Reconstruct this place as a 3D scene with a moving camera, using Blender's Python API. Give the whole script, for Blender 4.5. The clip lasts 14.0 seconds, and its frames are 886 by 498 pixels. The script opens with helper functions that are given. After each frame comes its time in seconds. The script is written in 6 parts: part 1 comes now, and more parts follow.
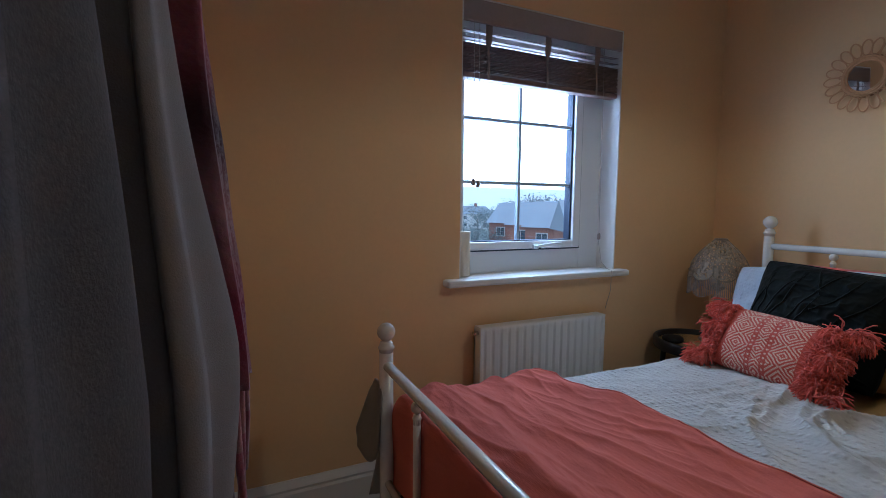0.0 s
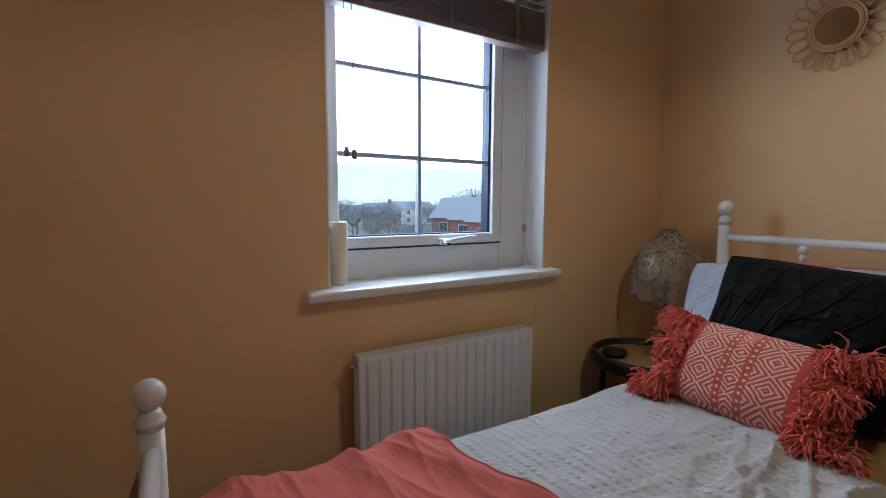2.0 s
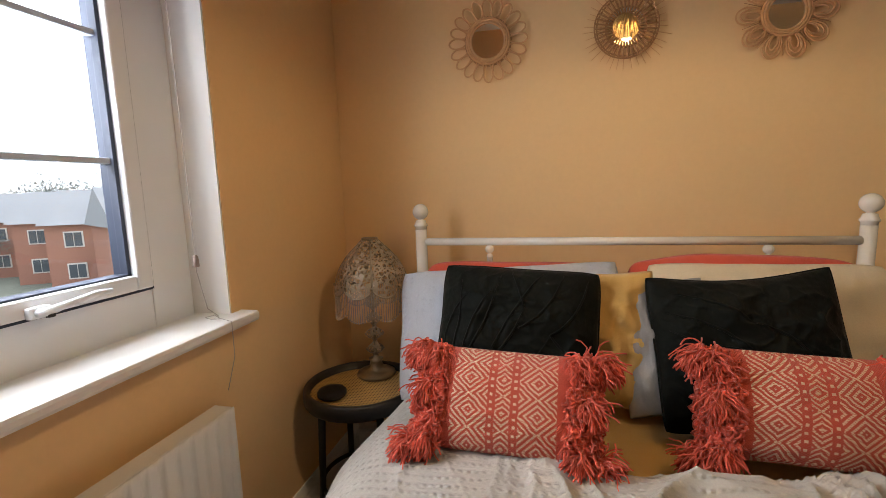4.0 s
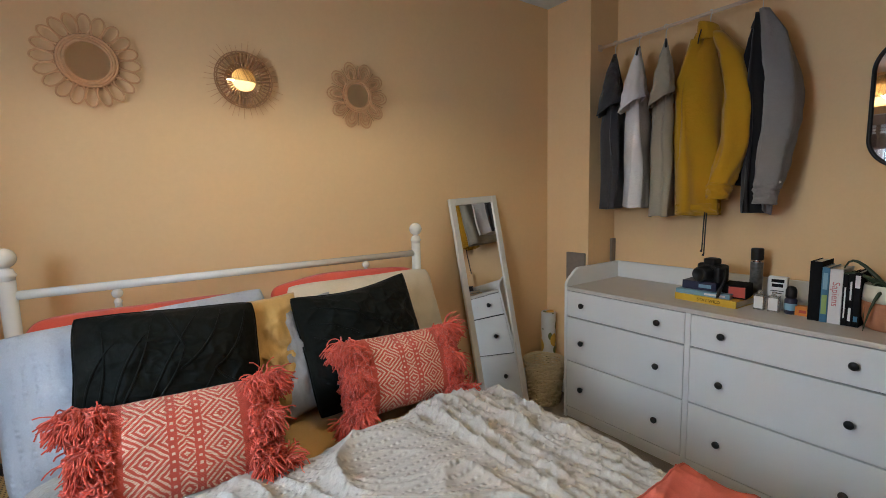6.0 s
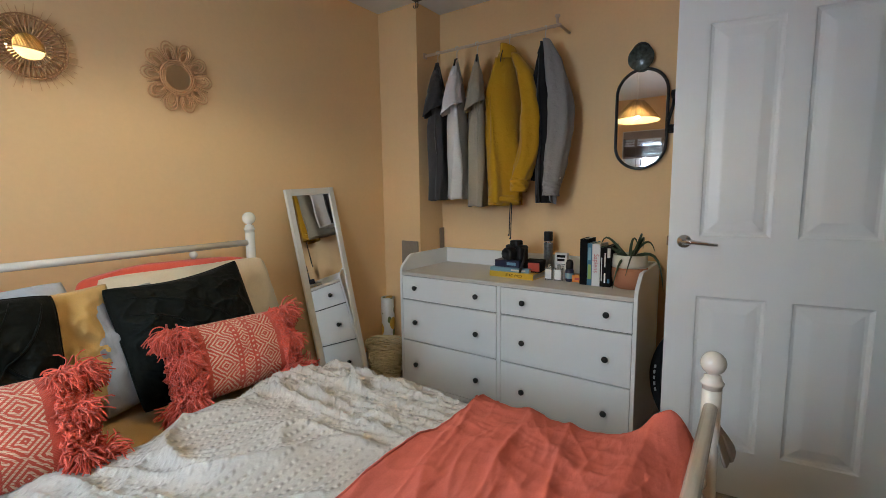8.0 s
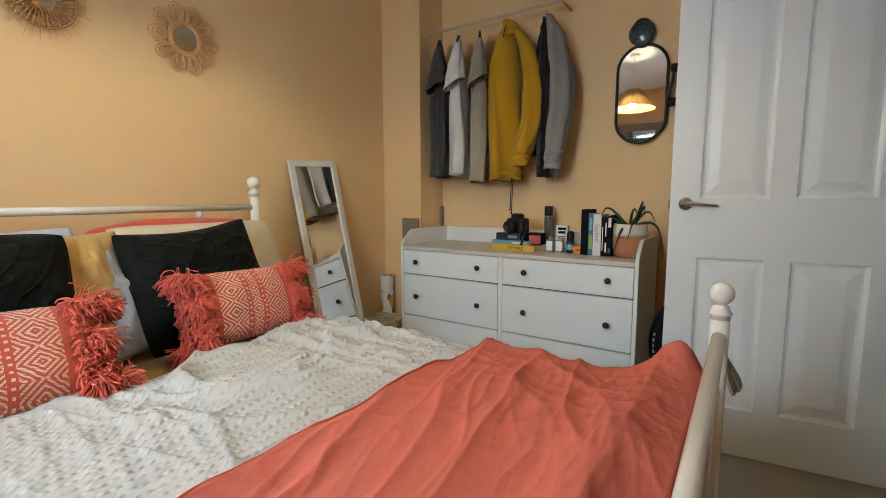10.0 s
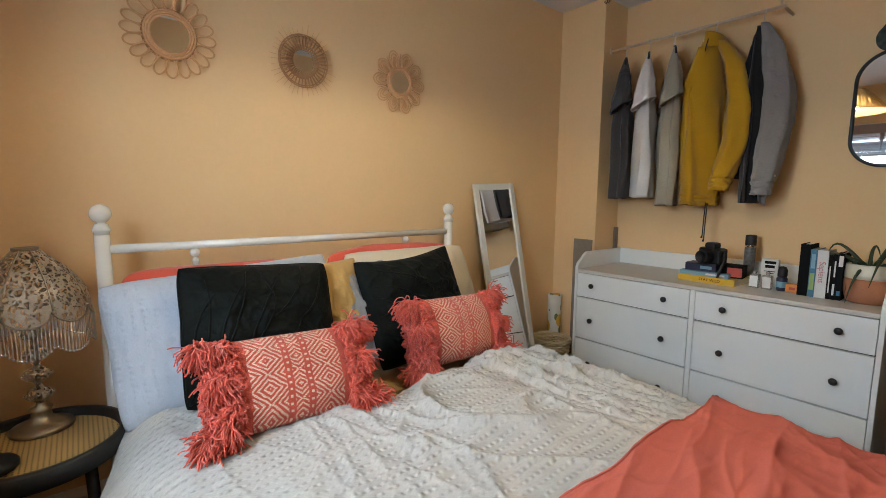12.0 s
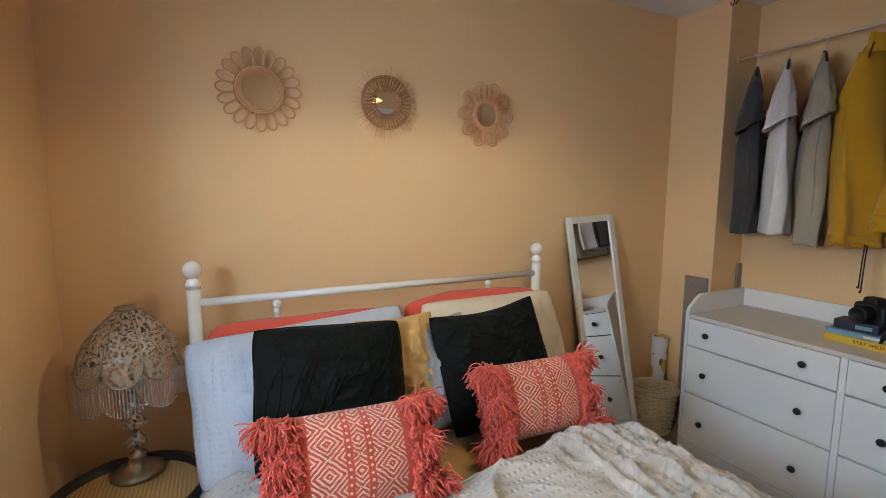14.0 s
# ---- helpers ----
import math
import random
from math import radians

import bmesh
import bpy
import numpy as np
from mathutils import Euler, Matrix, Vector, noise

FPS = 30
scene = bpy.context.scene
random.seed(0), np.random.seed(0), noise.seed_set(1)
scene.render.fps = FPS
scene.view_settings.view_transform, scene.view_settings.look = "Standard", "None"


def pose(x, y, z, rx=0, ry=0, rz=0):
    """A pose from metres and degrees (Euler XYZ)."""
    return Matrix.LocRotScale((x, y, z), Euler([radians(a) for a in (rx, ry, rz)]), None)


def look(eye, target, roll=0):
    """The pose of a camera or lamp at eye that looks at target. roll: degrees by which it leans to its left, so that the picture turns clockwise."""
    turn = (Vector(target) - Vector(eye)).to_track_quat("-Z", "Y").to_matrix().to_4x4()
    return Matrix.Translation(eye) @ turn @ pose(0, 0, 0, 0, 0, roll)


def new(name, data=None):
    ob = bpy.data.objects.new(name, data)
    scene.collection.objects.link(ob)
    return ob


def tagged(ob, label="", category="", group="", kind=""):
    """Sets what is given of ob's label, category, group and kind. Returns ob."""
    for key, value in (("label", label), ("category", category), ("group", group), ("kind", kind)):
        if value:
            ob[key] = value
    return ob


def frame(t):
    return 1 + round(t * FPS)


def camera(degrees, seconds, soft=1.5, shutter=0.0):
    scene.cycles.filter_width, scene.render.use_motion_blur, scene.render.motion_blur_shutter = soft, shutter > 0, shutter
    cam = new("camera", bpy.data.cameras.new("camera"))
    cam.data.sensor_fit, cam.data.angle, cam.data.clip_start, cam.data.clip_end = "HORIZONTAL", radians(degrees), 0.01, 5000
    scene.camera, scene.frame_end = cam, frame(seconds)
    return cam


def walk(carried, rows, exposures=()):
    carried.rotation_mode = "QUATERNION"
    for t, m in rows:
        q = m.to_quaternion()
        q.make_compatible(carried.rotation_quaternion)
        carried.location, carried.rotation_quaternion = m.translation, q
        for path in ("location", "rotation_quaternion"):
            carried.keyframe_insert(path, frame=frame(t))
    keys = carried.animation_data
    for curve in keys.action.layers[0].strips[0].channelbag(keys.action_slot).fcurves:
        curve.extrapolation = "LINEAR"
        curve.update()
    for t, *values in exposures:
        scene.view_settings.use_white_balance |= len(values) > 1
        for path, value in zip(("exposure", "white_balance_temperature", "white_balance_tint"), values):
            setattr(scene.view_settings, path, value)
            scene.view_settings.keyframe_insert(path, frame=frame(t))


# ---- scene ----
cam = camera(89.3, 14.0, soft=0.8)
PATH = [
    (0, (0.076, 0.077, 1.193), (0.907, 1.887, 1.012), 0.5),
    (0.5, (0.164, 0.168, 1.175), (1.016, 1.969, 0.993), 0.6),
    (1, (0.271, 0.235, 1.152), (1.139, 2.028, 0.967), 0.5),
    (1.5, (0.396, 0.342, 1.141), (1.321, 2.104, 0.947), 0.4),
    (2, (0.524, 0.46, 1.149), (1.571, 2.152, 0.95), 0.3),
    (2.2, (0.577, 0.506, 1.153), (1.684, 2.159, 0.947), 0.3),
    (4.3, (0.756, 0.92, 1.23), (2.734, 1.094, 0.989), -1.6),
    (4.5, (0.744, 0.924, 1.22), (2.732, 0.908, 1.006), -1.4),
    (5, (0.697, 0.998, 1.257), (2.623, 0.503, 1.037), -1.5),
    (5.5, (0.627, 1.053, 1.277), (2.407, 0.171, 1.051), -1.6),
    (6, (0.57, 1.083, 1.289), (2.189, -0.068, 1.059), -1.4),
    (6.5, (0.5, 1.091, 1.289), (1.98, -0.234, 1.053), -1.3),
    (7, (0.484, 1.136, 1.298), (1.819, -0.332, 1.053), -1.2),
    (7.5, (0.438, 1.154, 1.274), (1.67, -0.403, 1.032), -1.0),
    (8, (0.416, 1.156, 1.244), (1.56, -0.466, 0.998), -0.8),
    (8.2, (0.402, 1.152, 1.22), (1.527, -0.483, 0.975), -0.7),
    (10.3, (0.466, 1.244, 1.066), (1.578, -0.403, 0.839), -0.1),
    (10.5, (0.482, 1.257, 1.074), (1.631, -0.363, 0.843), 0.1),
    (11, (0.53, 1.313, 1.089), (1.816, -0.201, 0.858), 0.2),
    (11.5, (0.554, 1.373, 1.134), (1.998, 0.009, 0.898), 0.2),
    (12, (0.607, 1.434, 1.204), (2.148, 0.181, 0.971), 0.5),
    (12.5, (0.6, 1.427, 1.274), (2.226, 0.286, 1.041), 0.4),
    (13, (0.632, 1.418, 1.332), (2.295, 0.333, 1.093), 0.4),
    (13.5, (0.663, 1.379, 1.368), (2.366, 0.357, 1.133), 0.4),
    (14, (0.703, 1.298, 1.389), (2.476, 0.404, 1.153), 0.3),
]
EXPOSURES = [(0.0, -0.55, 4550, 8), (0.7, -0.34, 5000, 11), (1.5, -0.38, 5300, 11), (2.2, -0.5, 5150, 10), (4.3, 0.36, 6800, 14), (5.0, 0.58, 5950, 13), (6.0, 0.38, 5500, 6), (6.7, 0.3, 5400, 4),
             (7.5, 0.37, 5500, 3), (8.2, 0.5, 5500, 3), (10.3, 0.69, 5800, 1), (11.0, 0.65, 5750, 1), (12.5, 0.54, 5550, 5), (14.0, 0.5, 5400, 6)]
walk(cam, [(t, look(eye, target, roll)) for t, eye, target, roll in PATH], EXPOSURES)

# ---- world, sun, large lights ----
world = bpy.data.worlds.new("overcast")
scene.world = world
world.use_nodes = True
wt = world.node_tree
sky = wt.nodes.new("ShaderNodeTexSky")
sky.sky_type = "NISHITA"
sky.sun_disc = False
sky.sun_elevation = radians(50)
sky.sun_rotation = radians(180)
sky.air_density, sky.dust_density, sky.ozone_density = 0.7, 0.1, 4.0
cloud = wt.nodes.new("ShaderNodeMix")
cloud.data_type = "RGBA"
cloud.inputs[0].default_value = 0.85
cloud.inputs[7].default_value = (12.5, 13.6, 14.8, 1)
wt.links.new(sky.outputs["Color"], cloud.inputs[6])
wt.links.new(cloud.outputs[2], wt.nodes["Background"].inputs["Color"])
wt.nodes["Background"].inputs["Strength"].default_value = 0.13

sun = new("sun", bpy.data.lights.new("sun", "SUN"))
sun.data.energy, sun.data.angle, sun.data.color = 1.2, radians(25), (1.0, 0.96, 0.9)
sun.matrix_world = look((0, -20, 24), (0, 0, 0))

WINDOW_LIGHT, BULB_LIGHT = 23.0, 400.0
daylight = new("window_daylight", bpy.data.lights.new("window_daylight", "AREA"))
daylight.data.shape, daylight.data.size, daylight.data.size_y = "RECTANGLE", 1.1, 0.56
daylight.data.energy, daylight.data.color = WINDOW_LIGHT, (0.82, 0.91, 1.0)
daylight.matrix_world = look((1.39, 2.12, 1.58), (1.39, 0.0, 1.15))

# ---- small tools ----
def nz(x, y, z=0.0):
    return noise.noise(Vector((x, y, z)))


def part(name, bm, material, parent=None, label="", smooth=True, world_space=False):
    """Link a bmesh as one mesh object, under a thing or a part."""
    if world_space and parent is not None:
        off, p = Vector((0, 0, 0)), parent
        while p is not None:
            off += p.location
            p = p.parent
        bmesh.ops.translate(bm, verts=bm.verts[:], vec=-off)
    me = bpy.data.meshes.new(name)
    bm.to_mesh(me)
    bm.free()
    if smooth:
        me.polygons.foreach_set("use_smooth", [True] * len(me.polygons))
    me.materials.append(material)
    ob = new(name, me)
    ob.parent = parent
    if label:
        ob["label"] = label
    return ob


def shared(name, me, m, parent):
    ob = new(name, me)
    ob.parent = parent
    ob.matrix_basis = m
    return ob


def thing(name, at, label, category, group="", turn=None, kind=""):
    ob = new(name)
    ob.empty_display_size = 0.05
    ob.location = at
    if turn is not None:
        ob.rotation_euler = Euler([radians(a) for a in turn])
    return tagged(ob, label, category, group, kind)


def box(bm, lo, hi, bevel=0.0, seg=2):
    r = bmesh.ops.create_cube(bm, size=1.0)
    size = [max(abs(hi[i] - lo[i]), 1e-4) for i in range(3)]
    mid = [(hi[i] + lo[i]) / 2 for i in range(3)]
    for v in r["verts"]:
        v.co = Vector([mid[i] + v.co[i] * size[i] for i in range(3)])
    if bevel > 0:
        edges = list({e for v in r["verts"] for e in v.link_edges})
        bmesh.ops.bevel(bm, geom=edges, offset=bevel, segments=seg, affect="EDGES", profile=0.5)
    return bm


def boxes(*items, bevel=0.0):
    bm = bmesh.new()
    for lo, hi in items:
        box(bm, lo, hi, bevel)
    return bm


def tube(bm, pts, radii, n=8, closed=False, caps=True):
    pts = [Vector(p) for p in pts]
    k = len(pts)
    if not hasattr(radii, "__len__"):
        radii = [radii] * k
    rings, side = [], None
    for i, p in enumerate(pts):
        a = pts[(i - 1) % k] if (closed or i > 0) else p
        b = pts[(i + 1) % k] if (closed or i < k - 1) else p
        d = (b - a)
        d = d.normalized() if d.length > 1e-9 else Vector((0, 0, 1))
        if side is None:
            side = d.orthogonal().normalized()
        side = (side - d * side.dot(d))
        side = side.normalized() if side.length > 1e-6 else d.orthogonal().normalized()
        up = d.cross(side)
        rings.append([bm.verts.new(p + radii[i] * (math.cos(2 * math.pi * j / n) * side + math.sin(2 * math.pi * j / n) * up)) for j in range(n)])
    for i in range(k if closed else k - 1):
        r0, r1 = rings[i], rings[(i + 1) % k]
        for j in range(n):
            bm.faces.new((r0[j], r0[(j + 1) % n], r1[(j + 1) % n], r1[j]))
    if caps and not closed:
        bm.faces.new(rings[0][::-1])
        bm.faces.new(rings[-1])
    return bm


def lathe(bm, profile, at=(0, 0, 0), n=24):
    """A turned shape: profile rows of radius, height."""
    at, rings = Vector(at), []
    for r, z in profile:
        rings.append([bm.verts.new(at + Vector((r * math.cos(2 * math.pi * j / n), r * math.sin(2 * math.pi * j / n), z))) for j in range(n)])
    for r0, r1 in zip(rings, rings[1:]):
        for j in range(n):
            bm.faces.new((r0[j], r0[(j + 1) % n], r1[(j + 1) % n], r1[j]))
    if profile[0][0] > 1e-5:
        bm.faces.new(rings[0][::-1])
    if profile[-1][0] > 1e-5:
        bm.faces.new(rings[-1])
    bmesh.ops.remove_doubles(bm, verts=[v for ring in rings for v in ring], dist=1e-5)
    return bm


def surf(fn, nu, nv, close_u=False):
    """A sheet from fn(u, v), u and v from 0 to 1."""
    cols = nu if close_u else nu + 1
    verts = [fn(i / nu, j / nv) for j in range(nv + 1) for i in range(cols)]
    faces = []
    for j in range(nv):
        for i in range(nu):
            a, b = j * cols + i, j * cols + (i + 1) % cols
            faces.append((a, b, b + cols, a + cols))
    me = bpy.data.meshes.new("sheet")
    me.from_pydata(verts, [], faces)
    bm = bmesh.new()
    bm.from_mesh(me)
    bpy.data.meshes.remove(me)
    bmesh.ops.recalc_face_normals(bm, faces=bm.faces[:])
    return bm


def thick(ob, depth, offset=-1.0):
    m = ob.modifiers.new("cloth_thickness", "SOLIDIFY")
    m.thickness, m.offset = depth, offset
    return ob


def ring_pts(r, n, at=(0, 0, 0), ry=None):
    ry = r if ry is None else ry
    return [(at[0] + r * math.cos(2 * math.pi * i / n), at[1] + ry * math.sin(2 * math.pi * i / n), at[2]) for i in range(n)]


# ---- materials ----
def material(name, colour, rough=0.6, metal=0.0, grain=0.0, grain_scale=200.0, blotch=0.0, blotch_scale=3.0,
             bump=0.0, bump_scale=200.0, coat=0.0, second=None, sheen=0.0, island=0.0, emit=None, transmission=0.0):
    """A principled surface with variation at two scales and fine relief."""
    m = bpy.data.materials.new(name)
    m.use_nodes = True
    nt = m.node_tree
    p = nt.nodes["Principled BSDF"]
    p.inputs["Roughness"].default_value = rough
    p.inputs["Metallic"].default_value = metal
    p.inputs["Coat Weight"].default_value = coat
    p.inputs["Sheen Weight"].default_value = sheen
    p.inputs["Specular IOR Level"].default_value = 0.2 if rough > 0.85 else 0.5
    p.inputs["Transmission Weight"].default_value = transmission
    tc = nt.nodes.new("ShaderNodeTexCoord")

    def noise_node(scale, detail=4.0):
        n = nt.nodes.new("ShaderNodeTexNoise")
        n.inputs["Scale"].default_value, n.inputs["Detail"].default_value = scale, detail
        nt.links.new(tc.outputs["Object"], n.inputs["Vector"])
        return n

    base = (*colour, 1)
    dark = (*[c * (1 - blotch) for c in colour], 1) if second is None else (*second, 1)
    mix = nt.nodes.new("ShaderNodeMix")
    mix.data_type = "RGBA"
    mix.inputs[6].default_value, mix.inputs[7].default_value = base, dark
    if blotch > 0 or second is not None:
        nt.links.new(noise_node(blotch_scale, 5.0).outputs["Fac"], mix.inputs[0])
    else:
        mix.inputs[0].default_value = 0.0
    out = mix.outputs[2]
    if grain > 0:
        g = nt.nodes.new("ShaderNodeMix")
        g.data_type, g.blend_type = "RGBA", "MULTIPLY"
        g.inputs[0].default_value = 1.0
        ramp = nt.nodes.new("ShaderNodeMapRange")
        ramp.inputs[3].default_value, ramp.inputs[4].default_value = 1 - grain, 1 + grain
        nt.links.new(noise_node(grain_scale, 3.0).outputs["Fac"], ramp.inputs[0])
        nt.links.new(out, g.inputs[6])
        nt.links.new(ramp.outputs[0], g.inputs[7])
        out = g.outputs[2]
    if island > 0:
        g = nt.nodes.new("ShaderNodeMix")
        g.data_type, g.blend_type = "RGBA", "MULTIPLY"
        g.inputs[0].default_value = 1.0
        geo = nt.nodes.new("ShaderNodeNewGeometry")
        ramp = nt.nodes.new("ShaderNodeMapRange")
        ramp.inputs[3].default_value, ramp.inputs[4].default_value = 1 - island, 1 + island
        nt.links.new(geo.outputs["Random Per Island"], ramp.inputs[0])
        nt.links.new(out, g.inputs[6])
        nt.links.new(ramp.outputs[0], g.inputs[7])
        out = g.outputs[2]
    nt.links.new(out, p.inputs["Base Color"])
    if bump > 0:
        b = nt.nodes.new("ShaderNodeBump")
        b.inputs["Strength"].default_value, b.inputs["Distance"].default_value = bump, 0.002
        nt.links.new(noise_node(bump_scale, 4.0).outputs["Fac"], b.inputs["Height"])
        nt.links.new(b.outputs["Normal"], p.inputs["Normal"])
    if emit is not None:
        p.inputs["Emission Color"].default_value = (*emit[0], 1)
        p.inputs["Emission Strength"].default_value = emit[1]
    return m


def woven(name, colour, scale=900.0, strength=0.35, second=None, blotch_scale=4.0, rough=0.9, sheen=0.2, crinkle=0.0):
    """Cloth: crossed threads as relief, with soft large variation."""
    m = material(name, colour, rough, second=second, blotch=0.12, blotch_scale=blotch_scale, grain=0.10, grain_scale=260, sheen=sheen)
    nt = m.node_tree
    p = nt.nodes["Principled BSDF"]
    tc = [n for n in nt.nodes if n.bl_idname == "ShaderNodeTexCoord"][0]
    heights = []
    for axis in ("X", "Y", "Z"):
        w = nt.nodes.new("ShaderNodeTexWave")
        w.bands_direction = axis
        w.inputs["Scale"].default_value, w.inputs["Distortion"].default_value = scale / 5, 1.5
        nt.links.new(tc.outputs["Object"], w.inputs["Vector"])
        heights.append(w.outputs["Fac"])
    add = nt.nodes.new("ShaderNodeMath")
    add.operation = "ADD"
    nt.links.new(heights[0], add.inputs[0])
    nt.links.new(heights[1], add.inputs[1])
    add2 = nt.nodes.new("ShaderNodeMath")
    nt.links.new(add.outputs[0], add2.inputs[0])
    nt.links.new(heights[2], add2.inputs[1])
    b = nt.nodes.new("ShaderNodeBump")
    b.inputs["Strength"].default_value, b.inputs["Distance"].default_value = strength, 0.0015
    nt.links.new(add2.outputs[0], b.inputs["Height"])
    last = b
    if crinkle > 0:
        n = nt.nodes.new("ShaderNodeTexNoise")
        n.inputs["Scale"].default_value, n.inputs["Detail"].default_value = 38.0, 8.0
        mp = nt.nodes.new("ShaderNodeMapping")
        mp.inputs["Scale"].default_value = (1.0, 0.35, 1.0)
        nt.links.new(tc.outputs["Object"], mp.inputs["Vector"])
        nt.links.new(mp.outputs[0], n.inputs["Vector"])
        b2 = nt.nodes.new("ShaderNodeBump")
        b2.inputs["Strength"].default_value, b2.inputs["Distance"].default_value = crinkle, 0.008
        nt.links.new(n.outputs["Fac"], b2.inputs["Height"])
        nt.links.new(b.outputs["Normal"], b2.inputs["Normal"])
        last = b2
    nt.links.new(last.outputs["Normal"], p.inputs["Normal"])
    return m


M_WALL = material("peach_wall_paint", (0.83, 0.56, 0.284), 0.72, grain=0.03, grain_scale=60, blotch=0.05, blotch_scale=1.6, bump=0.10, bump_scale=420)
M_CEIL = material("white_ceiling_paint", (0.78, 0.76, 0.72), 0.85, blotch=0.04, blotch_scale=2, bump=0.12, bump_scale=300)
M_GLOSS = material("white_gloss_trim", (0.80, 0.78, 0.74), 0.32, blotch=0.05, blotch_scale=5, bump=0.04, bump_scale=90)
M_DOOR = material("white_satin_door_paint", (0.80, 0.79, 0.77), 0.38, grain=0.02, grain_scale=300, blotch=0.03, blotch_scale=3, bump=0.05, bump_scale=240)
M_UPVC = material("white_window_plastic", (0.80, 0.82, 0.84), 0.28, blotch=0.03, blotch_scale=6)
M_SEAL = material("dark_rubber_seal", (0.03, 0.04, 0.07), 0.6, grain=0.1)
M_CARPET = material("taupe_carpet", (0.34, 0.29, 0.23), 0.98, grain=0.45, grain_scale=420, blotch=0.25, blotch_scale=9, bump=0.9, bump_scale=520, sheen=0.2)
M_BEDMETAL = material("cream_enamelled_metal", (0.80, 0.76, 0.68), 0.25, blotch=0.06, blotch_scale=12, coat=0.3, bump=0.02, bump_scale=60)
M_DRESSER = material("white_foil_board", (0.79, 0.79, 0.78), 0.42, grain=0.015, grain_scale=200, blotch=0.02, blotch_scale=4)
M_COUNTER = material("pale_grey_board_top", (0.62, 0.58, 0.52), 0.38, grain=0.02, grain_scale=150, blotch=0.04, blotch_scale=5)
M_GAP = material("dark_gap", (0.05, 0.05, 0.05), 0.9, grain=0.1)
M_BLACK = material("black_plastic", (0.006, 0.006, 0.007), 0.55, grain=0.15, grain_scale=300, bump=0.05, bump_scale=400)
M_BLACKMETAL = material("black_painted_metal", (0.006, 0.006, 0.006), 0.4, blotch=0.2, blotch_scale=20)
M_CHROME = material("chrome", (0.72, 0.70, 0.68), 0.14, metal=1.0, blotch=0.08, blotch_scale=25)
M_MIRROR = material("mirror_glass", (0.86, 0.87, 0.87), 0.02, metal=1.0)

# ---- structure ----
XW, XL, YN, YS, ZC = 2.575, -0.10, 1.78, -1.45, 2.435
PX, PY = 2.254, -1.19


def setting(name, bm, mat, label, category, smooth=False):
    return tagged(part(name, bm, mat, smooth=smooth), label, category, kind="structure")


T = 0.10
DY0, DY1, DZ = -0.97, -0.18, 2.03
WX0, WX1, WZ0, WZ1 = 0.936, 1.822, 0.880, 2.062
setting("floor", boxes(((-1.6, -2.2, -0.1), (XW + T, YN + 0.3, 0.0))), M_CARPET, "worn taupe short pile bedroom carpet", "carpet")
setting("ceiling", boxes(((-1.6, -2.2, ZC), (XW + T, YN + 0.3, ZC + 0.1))), M_CEIL, "plain matt white painted ceiling", "ceiling")
setting("wall_east", boxes(((XW, YS - T, 0), (XW + T, YN + 0.3, ZC))), M_WALL, "peach painted wall behind the bed head", "wall")
setting("wall_south", boxes(((XL - T, YS - T, 0), (XW, YS, ZC))), M_WALL, "peach painted wall behind the chest of drawers", "wall")
setting("wall_north", boxes(
    ((XL - T, YN, 0), (WX0, YN + 0.28, ZC)), ((WX1, YN, 0), (XW, YN + 0.28, ZC)),
    ((WX0, YN, 0), (WX1, YN + 0.28, WZ0 - 0.02)), ((WX0, YN, WZ1), (WX1, YN + 0.28, ZC))), M_WALL,
    "peach painted outer wall with a window opening", "wall")
setting("wall_west", boxes(((XL - T, YS, 0), (XL, DY0, ZC)), ((XL - T, DY1, 0), (XL, YN, ZC)), ((XL - T, DY0, DZ), (XL, DY1, ZC))), M_WALL,
        "peach painted wall with the doorway and hung coats", "wall")
setting("pillar", boxes(((PX, YS, 0), (XW, PY, ZC))), M_WALL, "peach painted boxed-in corner pillar", "pillar")
# Unseen landing walls, added only to close off the doorway.
setting("hall_closure", boxes(((-1.6, -2.1, 0), (-1.5, 1.0, ZC)), ((-1.5, -2.1, 0), (XL - T, -2.0, ZC)), ((-1.5, 0.9, 0), (XL - T, 1.0, ZC)),
                           ((XL - T - 0.02, -2.0, 0), (XL - T, YS - T, ZC))), M_CEIL, "plain off-white walls added to close off the doorway", "wall")
# white plastered reveal
rv = 0.006
setting("trim", boxes(((WX0, YN + 0.002, WZ0), (WX0 + rv, YN + 0.26, WZ1)), ((WX1 - rv, YN + 0.002, WZ0), (WX1, YN + 0.26, WZ1)),
                      ((WX0, YN + 0.002, WZ1 - rv), (WX1, YN + 0.26, WZ1))), M_GLOSS, "white painted window reveal", "trim")


def skirting(name, x0, y0, x1, y1, nx, ny):
    """A moulded board along a wall; nx, ny points into the room."""
    prof = [(0.0, 0.0), (0.018, 0.0), (0.018, 0.115), (0.014, 0.125), (0.016, 0.135), (0.010, 0.15), (0.004, 0.165), (0.0, 0.165)]
    bm = bmesh.new()
    a = [bm.verts.new((x0 + nx * d, y0 + ny * d, z)) for d, z in prof]
    b = [bm.verts.new((x1 + nx * d, y1 + ny * d, z)) for d, z in prof]
    for i in range(len(prof)):
        j = (i + 1) % len(prof)
        bm.faces.new((a[i], a[j], b[j], b[i]))
    bm.faces.new(a[::-1])
    bm.faces.new(b)
    bmesh.ops.recalc_face_normals(bm, faces=bm.faces[:])
    return setting(name, bm, M_GLOSS, "white gloss moulded skirting board", "skirting")


